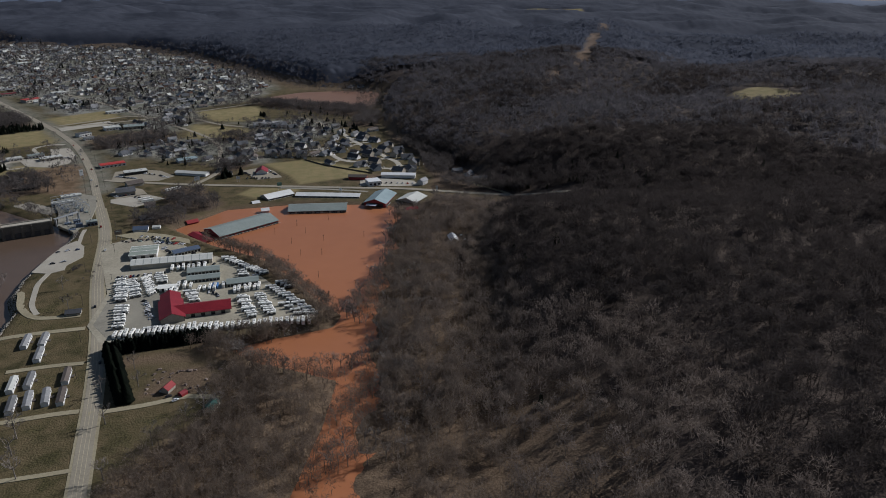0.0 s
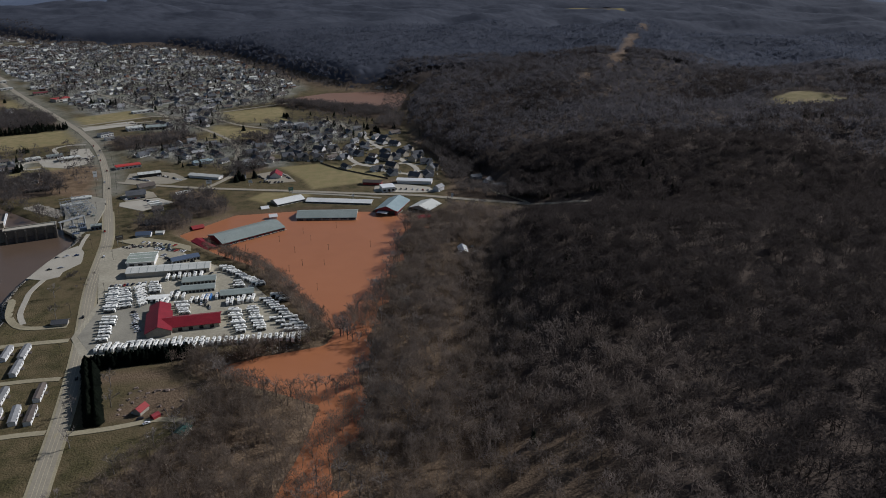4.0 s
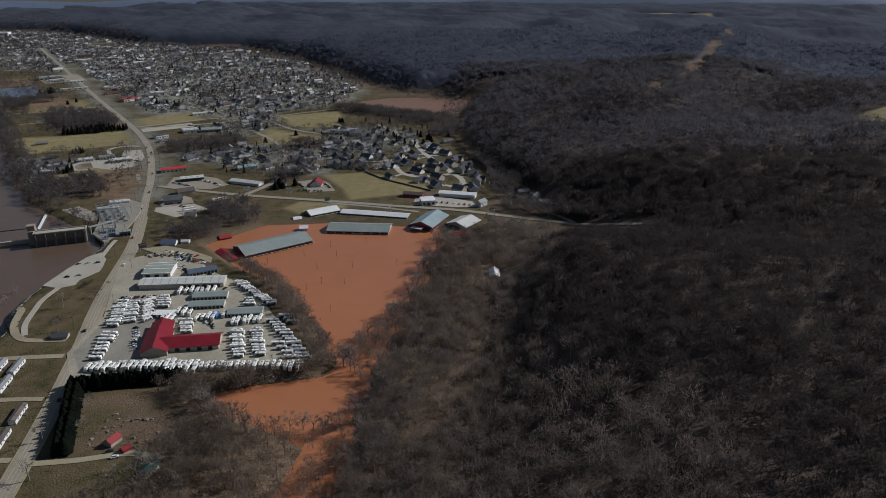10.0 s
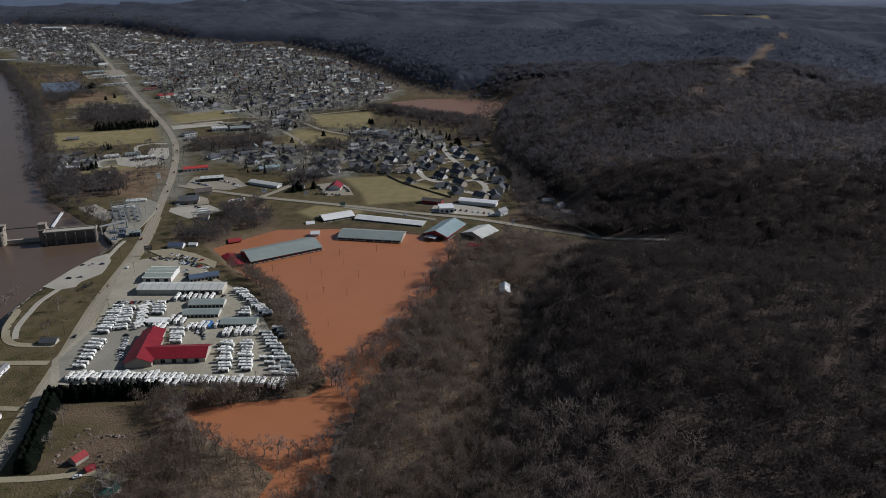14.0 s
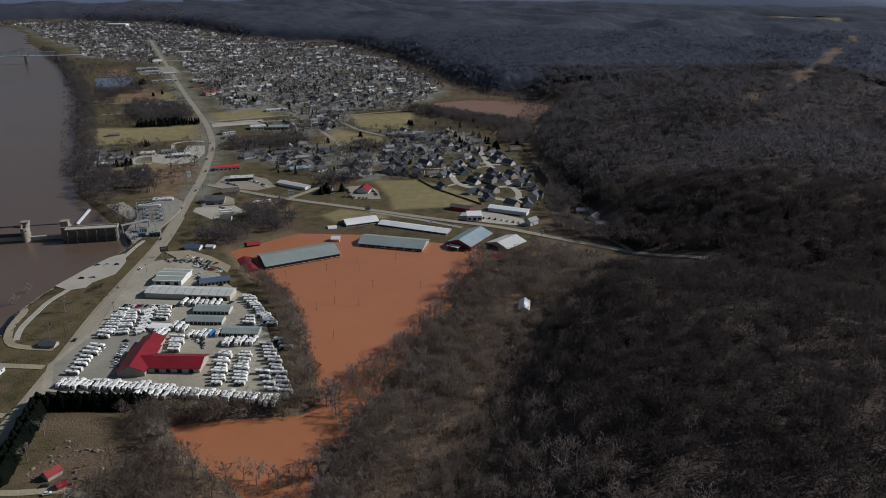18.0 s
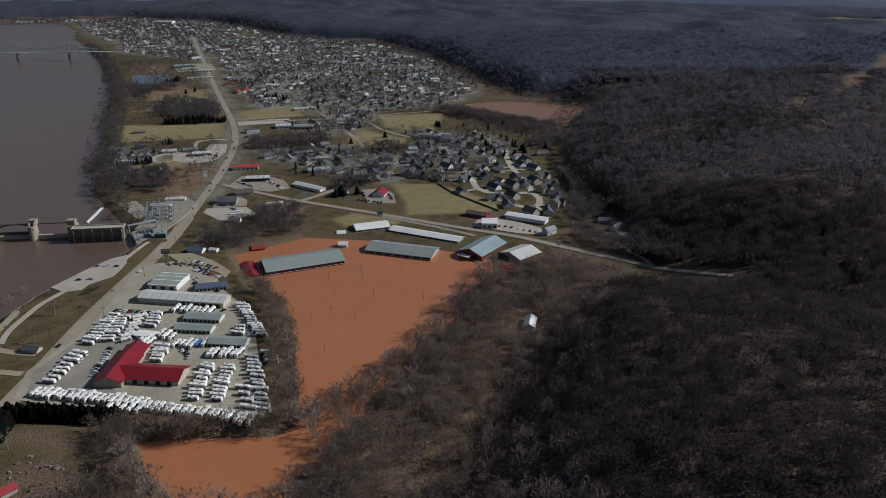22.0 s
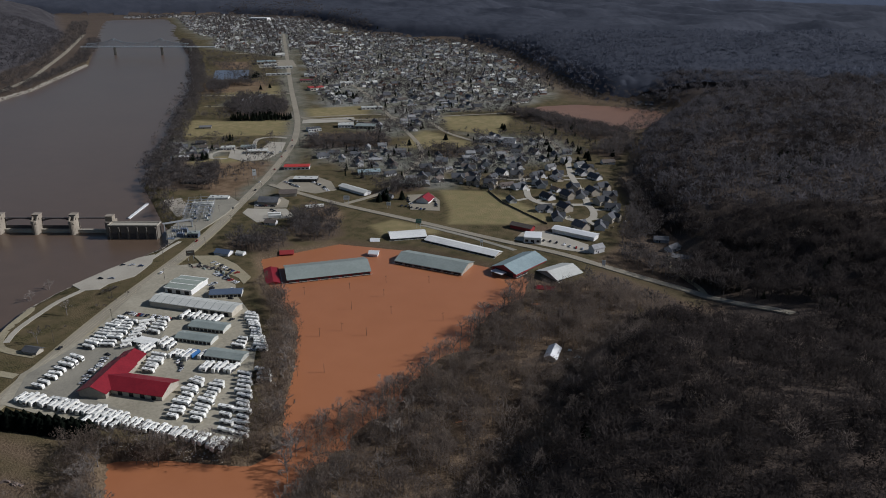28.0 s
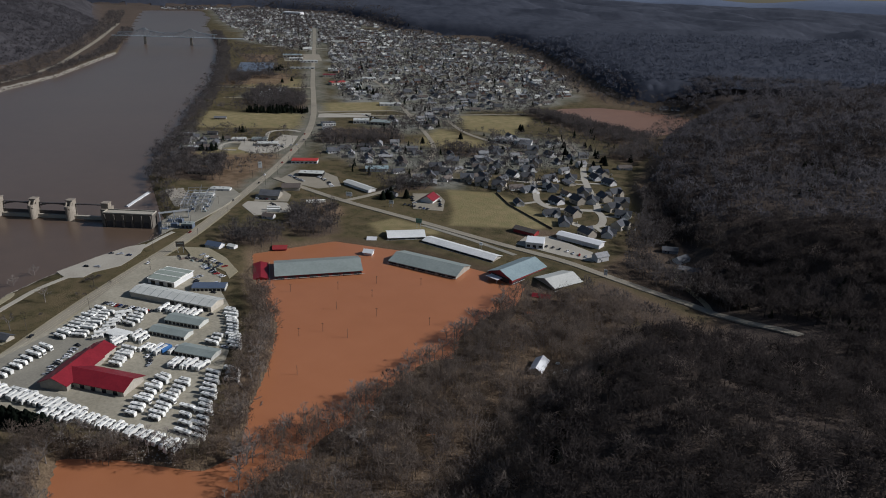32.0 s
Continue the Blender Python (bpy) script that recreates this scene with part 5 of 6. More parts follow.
def band(line, wide, every):
    p = []
    for (ax, ay), (bx, by) in zip(line, line[1:]):
        k = math.hypot(bx - ax, by - ay)
        n = int(k * wide / every)
        t, s = rng.uniform(0, 1, n), rng.uniform(-0.5, 0.5, n) * wide
        p.append(np.c_[ax + (bx - ax) * t - s * (by - ay) / k, ay + (by - ay) * t + s * (bx - ax) / k])
    return np.concatenate(p)


street_trees = trees_in(TOWN, 92)
street_trees = street_trees[rng.uniform(0, 1, len(street_trees)) < 0.62 + 0.5 * waves(street_trees[:, 0], street_trees[:, 1], 150, 62)]
beyond = np.hypot(street_trees[:, 0] - 50, street_trees[:, 1] - 250) > 1500
stuff("town_trees", *bare_trees(street_trees[~beyond], rng.uniform(7, 15, (~beyond).sum()), 44, (2.4, 0.7), rng, 0.40), TOWN_BARK, "leafless trees among the houses", "trees")
stuff("far_town_trees", *bare_trees(street_trees[beyond], rng.uniform(8, 16, beyond.sum()), 9, (4.2, 2.0), rng, 0.42, limbs=1), TOWN_BARK, "leafless trees among the far houses", "trees")
evergreens = trees_in(TOWN + [[(-300, 1000), (-500, 1080), (-560, 1330), (-400, 1620), (-150, 1400), (-180, 1050)]], 2400)
evergreens = np.concatenate([evergreens, band([(-796, 1236), (-744, 1266), (-708, 1292)], 26, 26), band([(-1112, 1606), (-1116, 1650)], 22, 30), band([(-640, 996), (-618, 1012)], 12, 22), band([(-802, 1528), (-720, 1518)], 16, 60), band([(-690, 1110), (-668, 1120)], 10, 40)])
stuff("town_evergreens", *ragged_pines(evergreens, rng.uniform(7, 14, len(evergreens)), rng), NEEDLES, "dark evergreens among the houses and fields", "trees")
grove = trees_in(GROVES, 34)
verge = trees_in([[(-640, 900), (-1600, 1900), (-1500, 2100), (-1000, 1620), (-560, 1120), (-480, 920)], [(-300, 1000), (-500, 1080), (-560, 1330), (-400, 1620), (-150, 1400), (-180, 1050)]], 90)
verge = verge[rng.uniform(0, 1, len(verge)) < 0.6 + 0.6 * waves(verge[:, 0], verge[:, 1], 110, 66)]
verge = np.concatenate([verge, band([(-130, 1500), (-150, 1700), (-290, 1755), (-450, 1945), (-760, 2345), (-1106, 2625)], 90, 95), band([(-400, 1540), (-320, 1520), (-240, 1485), (-160, 1470)], 40, 34)])
stuff("verge_trees", *bare_trees(verge, rng.uniform(6, 14, len(verge)), 15, (3.0, 1.1), rng, 0.40, limbs=3), TOWN_BARK, "single leafless trees and shrubs over fields and verges", "trees")
stuff("groves", *bare_trees(grove, rng.uniform(11, 18, len(grove)), 44, (2.6, 0.7), rng, 0.38), TOWN_BARK, "small groves of leafless trees on the valley floor", "trees")
shore = np.concatenate([band([(-520, 850), (-598, 900), (-690, 1004), (-776, 1092), (-870, 1196), (-1025, 1362), (-1218, 1552), (-1500, 1808), (-1900, 2130)], 34, 60), band([(-440, 790), (-520, 850)], 10, 60), band([(-1330, 1010), (-1420, 1240), (-1680, 1560), (-2200, 2000)], 40, 90), band([(-1400, 1000), (-1480, 1200), (-1640, 1380), (-1900, 1620), (-2400, 2060), (-2900, 2440)], 70, 150), band([(-370, 180), (-350, 420), (-352, 500)], 26, 60)])
shore = shore[inside(RIVER, shore[:, 0], shore[:, 1]) < 5]
stuff("shore_trees", *bare_trees(shore, rng.uniform(9, 17, len(shore)), 36, (2.8, 0.8), rng, 0.42), TOWN_BARK, "leafless trees along the river bank", "trees")
south = trees_in(SOUTH_WOODS, 22)
stuff("south_woods", *bare_trees(south, rng.uniform(8, 16, len(south)), 90, (2.3, 0.30), rng, 0.36), BARK, "leafless scrub and trees below the dealer lot", "woods")


def conifer_shape(tall, wide, rows, seed):
    """A conifer crown of many drooping blades in tiers, ragged at its edge."""
    r = random.Random(seed)
    verts, faces = [], []
    for k in range(rows):
        z = tall * (0.08 + 0.9 * k / rows)
        reach = wide * (1 - k / rows) ** 0.6 + 0.15
        for i in range(11):
            a = 2 * math.pi * (i + r.random()) / 11
            q, n = reach * r.uniform(0.7, 1.15), len(verts)
            s = 0.34 * reach + 0.1
            verts += [(0, 0, z + tall * 0.13), (q * math.cos(a) - s * math.sin(a), q * math.sin(a) + s * math.cos(a), z - 0.1 * reach * r.random()), (q * math.cos(a) + s * math.sin(a), q * math.sin(a) - s * math.cos(a), z - 0.1 * reach), (0.35 * q * math.cos(a), 0.35 * q * math.sin(a), z - 0.3)]
            faces += [(n, n + 1, n + 2), (n + 3, n + 2, n + 1)]
    return verts, faces


def tube(x0, y0, z0, r0, x1, y1, z1, r1, n=6):
    a, b = Vector((x0, y0, z0)), Vector((x1, y1, z1))
    side = (b - a).normalized().orthogonal().normalized()
    other = (b - a).normalized().cross(side)
    v = [p + (side * math.cos(2 * math.pi * i / n) + other * math.sin(2 * math.pi * i / n)) * r for p, r in ((a, r0), (b, r1)) for i in range(n)]
    return v, [(i, (i + 1) % n, n + (i + 1) % n, n + i) for i in range(n)] + [tuple(range(n - 1, -1, -1)), tuple(range(n, 2 * n))]


TRUNK = surface("grey_bark", (0.06, 0.05, 0.042), (0.13, 0.11, 0.095), 0.95, 0.6, 3.0)
conifers = []
for i, (tall, wide) in enumerate(((10, 3.8), (9, 3.6), (11, 4.1), (9.5, 3.7))):
    c = thing("conifer", "dark green conifer, dense to the ground", "tree", "conifers of the valley")
    part("trunk", tube(0, 0, 0, 0.25, 0, 0, tall * 0.9, 0.04), TRUNK, c)
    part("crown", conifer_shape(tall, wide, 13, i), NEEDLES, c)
    conifers.append(c)
spots = [(-248 + i * 2.2, 484 + i * 0.75 + random.gauss(0, 0.6)) for i in range(31)] + [(-246 + i * 2.6, 489 + i * 0.85 + random.gauss(0, 0.6)) for i in range(24)] + [(-214 - i * 1.5, 418 + i * 2.7 + random.gauss(0, 0.4)) for i in range(27)] + [(-210 - i * 1.5, 420 + i * 2.7) for i in range(25)]
spots += [(-296 + random.gauss(0, 7), 984 + random.gauss(0, 8)) for _ in range(8)] + [(-344, 1408), (-340, 1400), (-350, 1412), (-607, 1814), (-731, 1790), (-390, 1290), (-300, 1260), (-220, 1300), (-200, 1345), (-240, 1340), (-215, 1360), (-130, 1320), (-420, 1230), (-480, 1330), (-160, 1290), (-175, 1310)]
spots += [(-735 - random.random() * 90, 1275 + random.random() * 60) for _ in range(22)] + [(random.uniform(-1100, -420), random.uniform(1500, 2000)) for _ in range(24)]
spots += [(-168 + random.gauss(0, 20), 1270 + random.gauss(0, 20)) for _ in range(4)]
spots += [(30 + random.uniform(0, 90), 640 + random.uniform(-30, 150)) for _ in range(10)] + [(random.uniform(80, 170), random.uniform(760, 820)) for _ in range(6)]
for i, (x, y) in enumerate(spots):
    m = pose(x, y, settle(x, y, -0.3), 0, 0, random.uniform(0, 360))
    if i < 4:
        conifers[i].matrix_world = m
    else:
        clone(conifers[i % 4], m @ Matrix.Scale(1.0, 4))


def bare_tree_parts(tall, seed):
    """A trunk with forked limbs, and a crown of fine twigs at their ends."""
    r = random.Random(seed)
    limbs, twigs = [tube(0, 0, 0, tall * 0.02, 0.02 * tall, 0, tall * 0.55, tall * 0.011, 7)], ([], [])

    def grow(p, way, length, thick, depth):
        q = p + way * length
        limbs.append(tube(*p, thick, *q, thick * 0.55, 4 if depth else 5))
        if depth == 2:
            for _ in range(7):
                a = (way + Vector((r.gauss(0, 0.6), r.gauss(0, 0.6), r.gauss(0.15, 0.4)))).normalized()
                s = p + (q - p) * r.uniform(0.3, 1.0)
                e, side = s + a * tall * r.uniform(0.05, 0.13), a.orthogonal().normalized() * 0.045
                n = len(twigs[0])
                twigs[0].extend([s - side, s + side, e])
                twigs[1].append((n, n + 1, n + 2))
            return
        for _ in range(3):
            a = (way + Vector((r.gauss(0, 0.5), r.gauss(0, 0.5), r.gauss(0.2, 0.25)))).normalized()
            grow(p + (q - p) * r.uniform(0.55, 1.0), a, length * r.uniform(0.5, 0.75), thick * 0.55, depth + 1)

    for i in range(6):
        a = 2 * math.pi * (i + r.random() * 0.7) / 6
        grow(Vector((0.01 * tall, 0, tall * r.uniform(0.25, 0.55))), Vector((math.cos(a), math.sin(a), r.uniform(0.6, 1.4))).normalized(), tall * r.uniform(0.2, 0.3), tall * 0.009, 0)
    return join(*limbs), twigs


PALE_BARK = surface("pale_bark", (0.13, 0.11, 0.095), (0.24, 0.21, 0.185), 0.95, 0.5, 3.0, random=0.25)
bare = []
for i in range(5):
    t = thing("tree", "leafless tree with forked limbs standing by the flood", "tree", "bare trees along the flood")
    limbs, twigs = bare_tree_parts(15 + i, i)
    part("trunk", limbs, PALE_BARK, t)
    part("crown", twigs, PALE_BARK, t)
    bare.append(t)
spots = band([(-60, 845), (-54, 786), (-56, 722), (-58, 653), (-70, 604), (-84, 565)], 14, 75)
spots = np.concatenate([spots, band([(-84, 563), (-60, 546), (-46, 518), (-58, 478), (-108, 462), (-145, 472), (-172, 496)], 12, 60), band([(-246, 728), (-190, 690), (-146, 640), (-118, 600), (-90, 560)], 10, 80), band([(-170, 506), (-130, 526), (-96, 540)], 8, 60), band([(-50, 640), (-20, 560), (-30, 440), (-50, 350)], 50, 330), band([(-92, 560), (-70, 552)], 10, 40)])
for i, (x, y) in enumerate(spots):
    m = pose(x, y, settle(x, y, -0.4), 0, 0, random.uniform(0, 360))
    if i < 5:
        bare[i].matrix_world = m
    else:
        clone(bare[i % 5], m)
for i, (x, y) in enumerate([(-231, 428), (-210, 438), (-262, 379), (-242, 341), (-256, 362), (-250, 350), (-270, 390), (-154, 404), (-146, 410), (-158, 416), (-222, 462), (-164, 398), (-176, 372), (-192, 340), (-214, 394), (-316, 560), (-340, 600)]):
    tagged(clone(bare[i % 5], pose(x, y, settle(x, y, -0.3), 0, 0, i * 71)), "leafless tree with forked limbs on a grass plot")
shrubs = np.concatenate([band([(-352, 640), (-344, 652)], 8, 9), band([(-330, 572), (-322, 600), (-340, 660)], 14, 160), band([(-392, 742), (-384, 728)], 5, 12)])
stuff("levee_shrubs", *bare_trees(shrubs, rng.uniform(3, 5.5, len(shrubs)), 70, (2.6, 0.3), rng, 0.5), TOWN_BARK, "dark leafless shrubs on the levee grass", "shrubs")
for x, y in ((-411, 631), (-403, 609)):
    tagged(clone(bare[0], pose(x, y, -5, 0, 0, 40)), "pale dead tree standing in the river")


SIGN_PALE = surface("pale_awning", (0.55, 0.55, 0.52), (0.68, 0.68, 0.65), 0.5)


# ---- dealer lot: sheds, workshops, tent ----
BLUE_SHINGLE = surface("blue_shingle", (0.06, 0.08, 0.12), (0.09, 0.12, 0.17), 0.8)


def storage_shed(x, y, turn, w, d, roof=GREY_METAL):
    s = barn("storage_shed", "low grey-roofed storage shed with a row of dark doors", (x, y, settle(x, y, 0.2)), turn, w, d, 2.9, 1.5, roof, PALE_METAL, 0.4)
    n = int(w / 3)
    for i in range(n):
        part("door", block(2.3, 0.14, 2.2, -w / 2 + (i + 0.5) * w / n, -d / 2 - 0.03, 0.1), DARK_OPENING, s)
    return s


storage_shed(-226, 640, 16, 29, 12)
storage_shed(-220.5, 622, 16, 29, 11)
storage_shed(-182.5, 614, 16, 28, 12)
storage_shed(-259, 690, 36, 26, 11, BLUE_SHINGLE)
tent = thing("canopy_tent", "white flat-topped canopy among parked campers", "tent", at=(-246, 599, settle(-246, 599, 0.2)), turn=12)
part("canopy", gable_roof(16, 9, 3.2, 0.6, 0.2, 0.2), RV_WHITE, tent)
for x in (-7.5, 0, 7.5):
    for y in (-4.2, 4.2):
        part("pole", tube(x, y, 0, 0.08, x, y, 3.2, 0.08), STEEL, tent)
green, long_hall = bpy.data.objects["workshop"], bpy.data.objects["workshop.001"]
for i in range(10):
    x = -33 + i * 7.3
    part("roof_rib", ([(x - 0.25, -8.6, 5.2), (x + 0.25, -8.6, 5.2), (x + 0.25, 0, 7.2), (x - 0.25, 0, 7.2), (x - 0.25, 8.6, 5.2), (x + 0.25, 8.6, 5.2)], [(0, 1, 2, 3), (3, 2, 5, 4)]), GREY_METAL, long_hall, "grey raised roof seam")
for i in range(6):
    part("door", block(4, 0.14, 3.6, 2 + i * 6, -8.05, 0.1), DARK_OPENING, long_hall)
for y, up in ((-13.0, 5.24), (-4.4, 6.16), (4.4, 6.16), (13.0, 5.24)):
    part("roof_strip", block(26.2, 0.9, 0.12, 0, y, up), RV_WHITE, green, "white strip along the roof")
for x in (-13.1, 13.1):
    part("gable_board", join(block(0.4, 26.4, 0.5, x, 0, 5.0), block(0.35, 9, 0.5, x, 0, 5.9)), RV_WHITE, green)
for i in range(3):
    part("door", block(4, 0.14, 3.6, -8 + i * 8, -12.55, 0.1), DARK_OPENING, green)
for ob in [o for o in scene.objects if o.name.startswith("dealer_building") and not o.parent]:
    wing = ob.name.endswith("001")
    for i in range(5):
        part("window" if wing else "door", block(3.2, 0.14, 1.6 if wing else 3.2, -16 + i * 8, (9.3 if wing else -9.55), 1.2 if wing else 0.2), DARK_GLASS, ob)
annex = barn("barn_annex", "low red-roofed lean-to at the end of the long barn", (-262, 748, -1), 136, 34, 11, 2.6, 1.6, RED_METAL, RED_WALL)
for ob in [o for o in scene.objects if o.name.startswith("barn") and not o.parent]:
    wide = max(v.co.x for v in ob.children[0].data.vertices) * 2
    deep = max(v.co.y for v in ob.children[0].data.vertices) * 2
    n = max(3, int(wide / 9))
    # solid dark panels on the front wall stand for shade under the eaves
    for i in range(n):
        part("opening", block(wide / n * 0.72, 0.16, 3.0, -wide / 2 + (i + 0.5) * wide / n, -deep / 2 - 0.04, 0.3), DARK_OPENING, ob)
    part("gutter", block(wide + 2, 0.25, 0.25, 0, -deep / 2 - 1.1, max(v.co.z for v in ob.children[0].data.vertices) * 0.36 + 0.9), PALE_METAL, ob)

COVER = surface("blue_tarp", (0.03, 0.10, 0.26), (0.05, 0.15, 0.34), 0.5, 0.4, 2.0)
for x, y in ((-206, 604), (-203.5, 604.6)):
    t = thing("covered_trailer", "travel trailer wrapped in a bright blue tarpaulin", "camper trailer", "campers on the dealer lot", (x, y, settle(x, y)), 98)
    part("tarp", long_body(9.2, 1.3, 0.6, 3.3, 0.35, 0.9), COVER, t, "blue tarpaulin cover")
    for s in (-1, 1):
        part("wheel", wheel_shape(0, s * 1.05, 0.38, 0.3), RUBBER, t)
hall = bpy.data.objects["barn.004"]
# dark block over the gable wall in place of the shaded interior
part("doorway", block(0.24, 21, 4.4, -23.1, 0, 0.3), DARK_OPENING, hall, "dark panel for the shade inside the open gable end")
part("awning", block(7, 13, 0.3, -27.5, 3, 3.6), SIGN_PALE, hall, "white awning over the gable end")
for y in (-2.5, 8.5):
    part("awning_post", tube(-30.4, y, 0, 0.15, -30.4, y, 3.6, 0.15), STEEL, hall)
for x, y, w in ((24, 738, 3), (29, 745, 4), (33, 733, 2.4), (20, 752, 3.2), (38, 742, 2.6)):
    t = thing("yard_clutter", "pale boards and scrap beside the cabin", "scrap", "scrap by the cabin", (x, y, settle(x, y, -0.05)), x * 37 % 180)
    part("scrap_block", block(w, w * 0.6, 1.0, taper=0.7), PALE_METAL, t)
    part("board", block(w * 1.2, 0.4, 0.2, 0.4, w * 0.6, 0), WHITE_WALL, t)
# ---- light poles in the flooded field ----
WOOD_POLE = surface("weathered_pole", (0.055, 0.045, 0.038), (0.10, 0.085, 0.07), 0.9, 0.5, 4.0)
for i, (x, y) in enumerate([(-213, 734), (-185, 761), (-152, 765), (-161, 731), (-128, 740), (-154, 681), (-124, 700), (-118, 641), (-131, 628), (-133, 808), (-166, 789), (-70, 647), (-145, 697), (-86, 751)]):
    p = thing("utility_pole", "slim wooden pole standing in flood water", "pole", "poles in the flooded field", (x, y, -1.5), 20 + 35 * (i % 4))
    part("post", tube(0, 0, 0, 0.16, 0, 0, 8.5, 0.11), WOOD_POLE, p)
    part("crossarm", block(2.2, 0.14, 0.16, 0, 0, 7.9), WOOD_POLE, p)
for i in range(26):
    k = 3.2 + i * 0.33
    a = int(k)
    (ax, ay), (bx, by) = MAIN_ROAD[a], MAIN_ROAD[a + 1]
    ang = math.atan2(by - ay, bx - ax)
    side = -12 if i % 2 else 12
    x, y = ax + (bx - ax) * (k - a) - side * math.sin(ang), ay + (by - ay) * (k - a) + side * math.cos(ang)
    if side < 0 and 500 < y < 560:
        continue
    p = thing("utility_pole", "wooden roadside utility pole with a crossarm", "pole", "roadside utility poles", (x, y, settle(x, y, -0.5)), math.degrees(ang) + 90)
    part("post", tube(0, 0, 0, 0.17, 0, 0, 11, 0.12), WOOD_POLE, p)
    part("crossarm", block(2.4, 0.14, 0.18, 0, 0, 10.2), WOOD_POLE, p)
for x, y, words in ((-130, 596, "floating"), (-112, 603, "drifting"), (-118, 606, "floating"), (-75, 620, "drifting"), (-84, 586, "floating")):
    d = thing("driftwood", f"dark clump of {words} branches in flood water", "driftwood", at=(x, y, 0), turn=x * 7 % 180)
    part("log", tube(-2.5, 0, 0.05, 0.35, 2.6, 0.4, 0.15, 0.2), TRUNK, d)
    part("branch", join(tube(0.5, 0, 0.1, 0.15, 2.2, 1.6, 0.6, 0.06), tube(-0.6, 0, 0.1, 0.15, -1.6, -1.3, 0.5, 0.06)), TRUNK, d)


# ---- signs ----
SIGN_WHITE = surface("sign_white", (0.62, 0.62, 0.60), (0.72, 0.72, 0.70), 0.5)
SIGN_GREEN = surface("sign_green", (0.06, 0.14, 0.10), (0.09, 0.19, 0.14), 0.5)


def sign(x, y, turn, w, h, up, material, label):
    s = thing("sign", label, "sign", at=(x, y, settle(x, y, -0.3)), turn=turn)
    for k in (-0.32, 0.32):
        part("post", tube(k * w, 0, 0, 0.18, k * w, 0, up + 0.5, 0.18), STEEL, s)
    part("panel", block(w, 0.3, h, 0, 0, up), material, s)
    part("lettering", block(w * 0.7, 0.08, h * 0.14, 0, -0.2, up + h * 0.6), GREY_METAL, s, "unreadable grey bar of writing")
    return s


sign(-328, 948, 25, 7, 5, 5, SIGN_WHITE, "white roadside sign board on two posts")
sign(-212, 919, 25, 6, 4.5, 6, SIGN_GREEN, "green and white entrance sign on two posts")
sign(-493, 972, 40, 5, 8, 5, SIGN_WHITE, "tall white roadside sign on two posts")
sign(-276, 958, 20, 5, 4, 4, SIGN_WHITE, "small white sign board beside the road")
sign(-342, 728, 40, 7.5, 5, 6, WOOD_POLE, "dark back of a large billboard")
sign(-131, 906, 20, 3, 3, 4, SIGN_WHITE, "small white sign at the fairground")
sign(-8, 912, 15, 3, 5, 3, SIGN_WHITE, "narrow white sign beside the road")


# ---- shops, halls and other buildings ----
def flat_building(name, label, x, y, turn, w, d, h, wall, roof, units=3, windows=4):
    t = thing(name, label, "building", at=(x, y, settle(x, y, -0.2)), turn=turn)
    part("wall", block(w, d, h), wall, t)
    top = part("roof", join(block(w + 0.5, d + 0.5, 0.35, 0, 0, h), block(w - 0.8, d - 0.8, 0.1, 0, 0, h + 0.35)), roof, t)
    for i in range(units):
        part("roof_unit", block(1.6, 1.4, 0.9, (i - (units - 1) / 2) * w / (units + 1), (i % 2 - 0.5) * d * 0.3, h + 0.44, 0.92), ROOF_UNIT, top)
    for i in range(windows):
        part("window", block(w / windows * 0.55, 0.14, h * 0.4, -w / 2 + (i + 0.5) * w / windows, -d / 2 - 0.03, h * 0.25), DARK_GLASS, t)
    part("door", block(1.4, 0.14, 2.2, w * 0.06, -d / 2 - 0.05, 0.2), DARK_OPENING, t)
    return t


BRIGHT_RED = surface("bright_red_metal", (0.36, 0.03, 0.02), (0.46, 0.05, 0.035), 0.45, 0.1, 0.7)
flat_building("store", "long low store with a bright red roof", -480, 1040, 35, 34, 15, 4, WHITE_WALL, BRIGHT_RED, 0, 6)
flat_building("store", "dark-walled store with a flat white roof", -430, 998, 30, 30, 14, 4.5, DARK_OPENING, PALE_METAL, 3, 5)
barn("shop", "long pale roofed shop building", (-349, 993, 3), 168, 46, 11, 3.5, 1.6, PALE_METAL, WHITE_WALL)
barn("shop", "grey-roofed building beside a side street", (-381, 1068, 3), 40, 28, 14, 4, 1.8, BLUE_METAL, WHITE_WALL)
flat_building("store", "grey store building with a flat roof", -305, 1047, 25, 32, 14, 4.5, TAN_WALL, GREY_METAL, 2, 5)
barn("hall", "small hall with a steep bright red roof", (-254, 1002, 3), 100, 18, 15, 3.5, 4.5, RED_METAL, WHITE_WALL)
barn("roadhouse", "dark-roofed roadhouse beside the highway", (-406, 904, 3.2), 25, 22, 15, 4, 4, SHINGLES[0], TAN_WALL)
barn("roadhouse", "brown-roofed shop with a rounded end", (-409, 940, 3.2), 40, 20, 14, 4, 3, SHINGLES[1], TAN_WALL)
barn("house_blue", "blue-roofed house with white gable walls", (-330, 757, 5), 12, 15, 9, 3.2, 2.6, BLUE_SHINGLE, WHITE_WALL, 0.5)
barn("garage", "small white-roofed garage beside the blue-roofed house", (-316, 765, 5), 12, 8, 6, 2.6, 1.2, PALE_METAL, WHITE_WALL, 0.3)
flat_building("warehouse", "small white box-shaped warehouse with a white roof", -93, 946, 20, 17, 18, 6, WHITE_WALL, SIGN_WHITE, 0, 3)
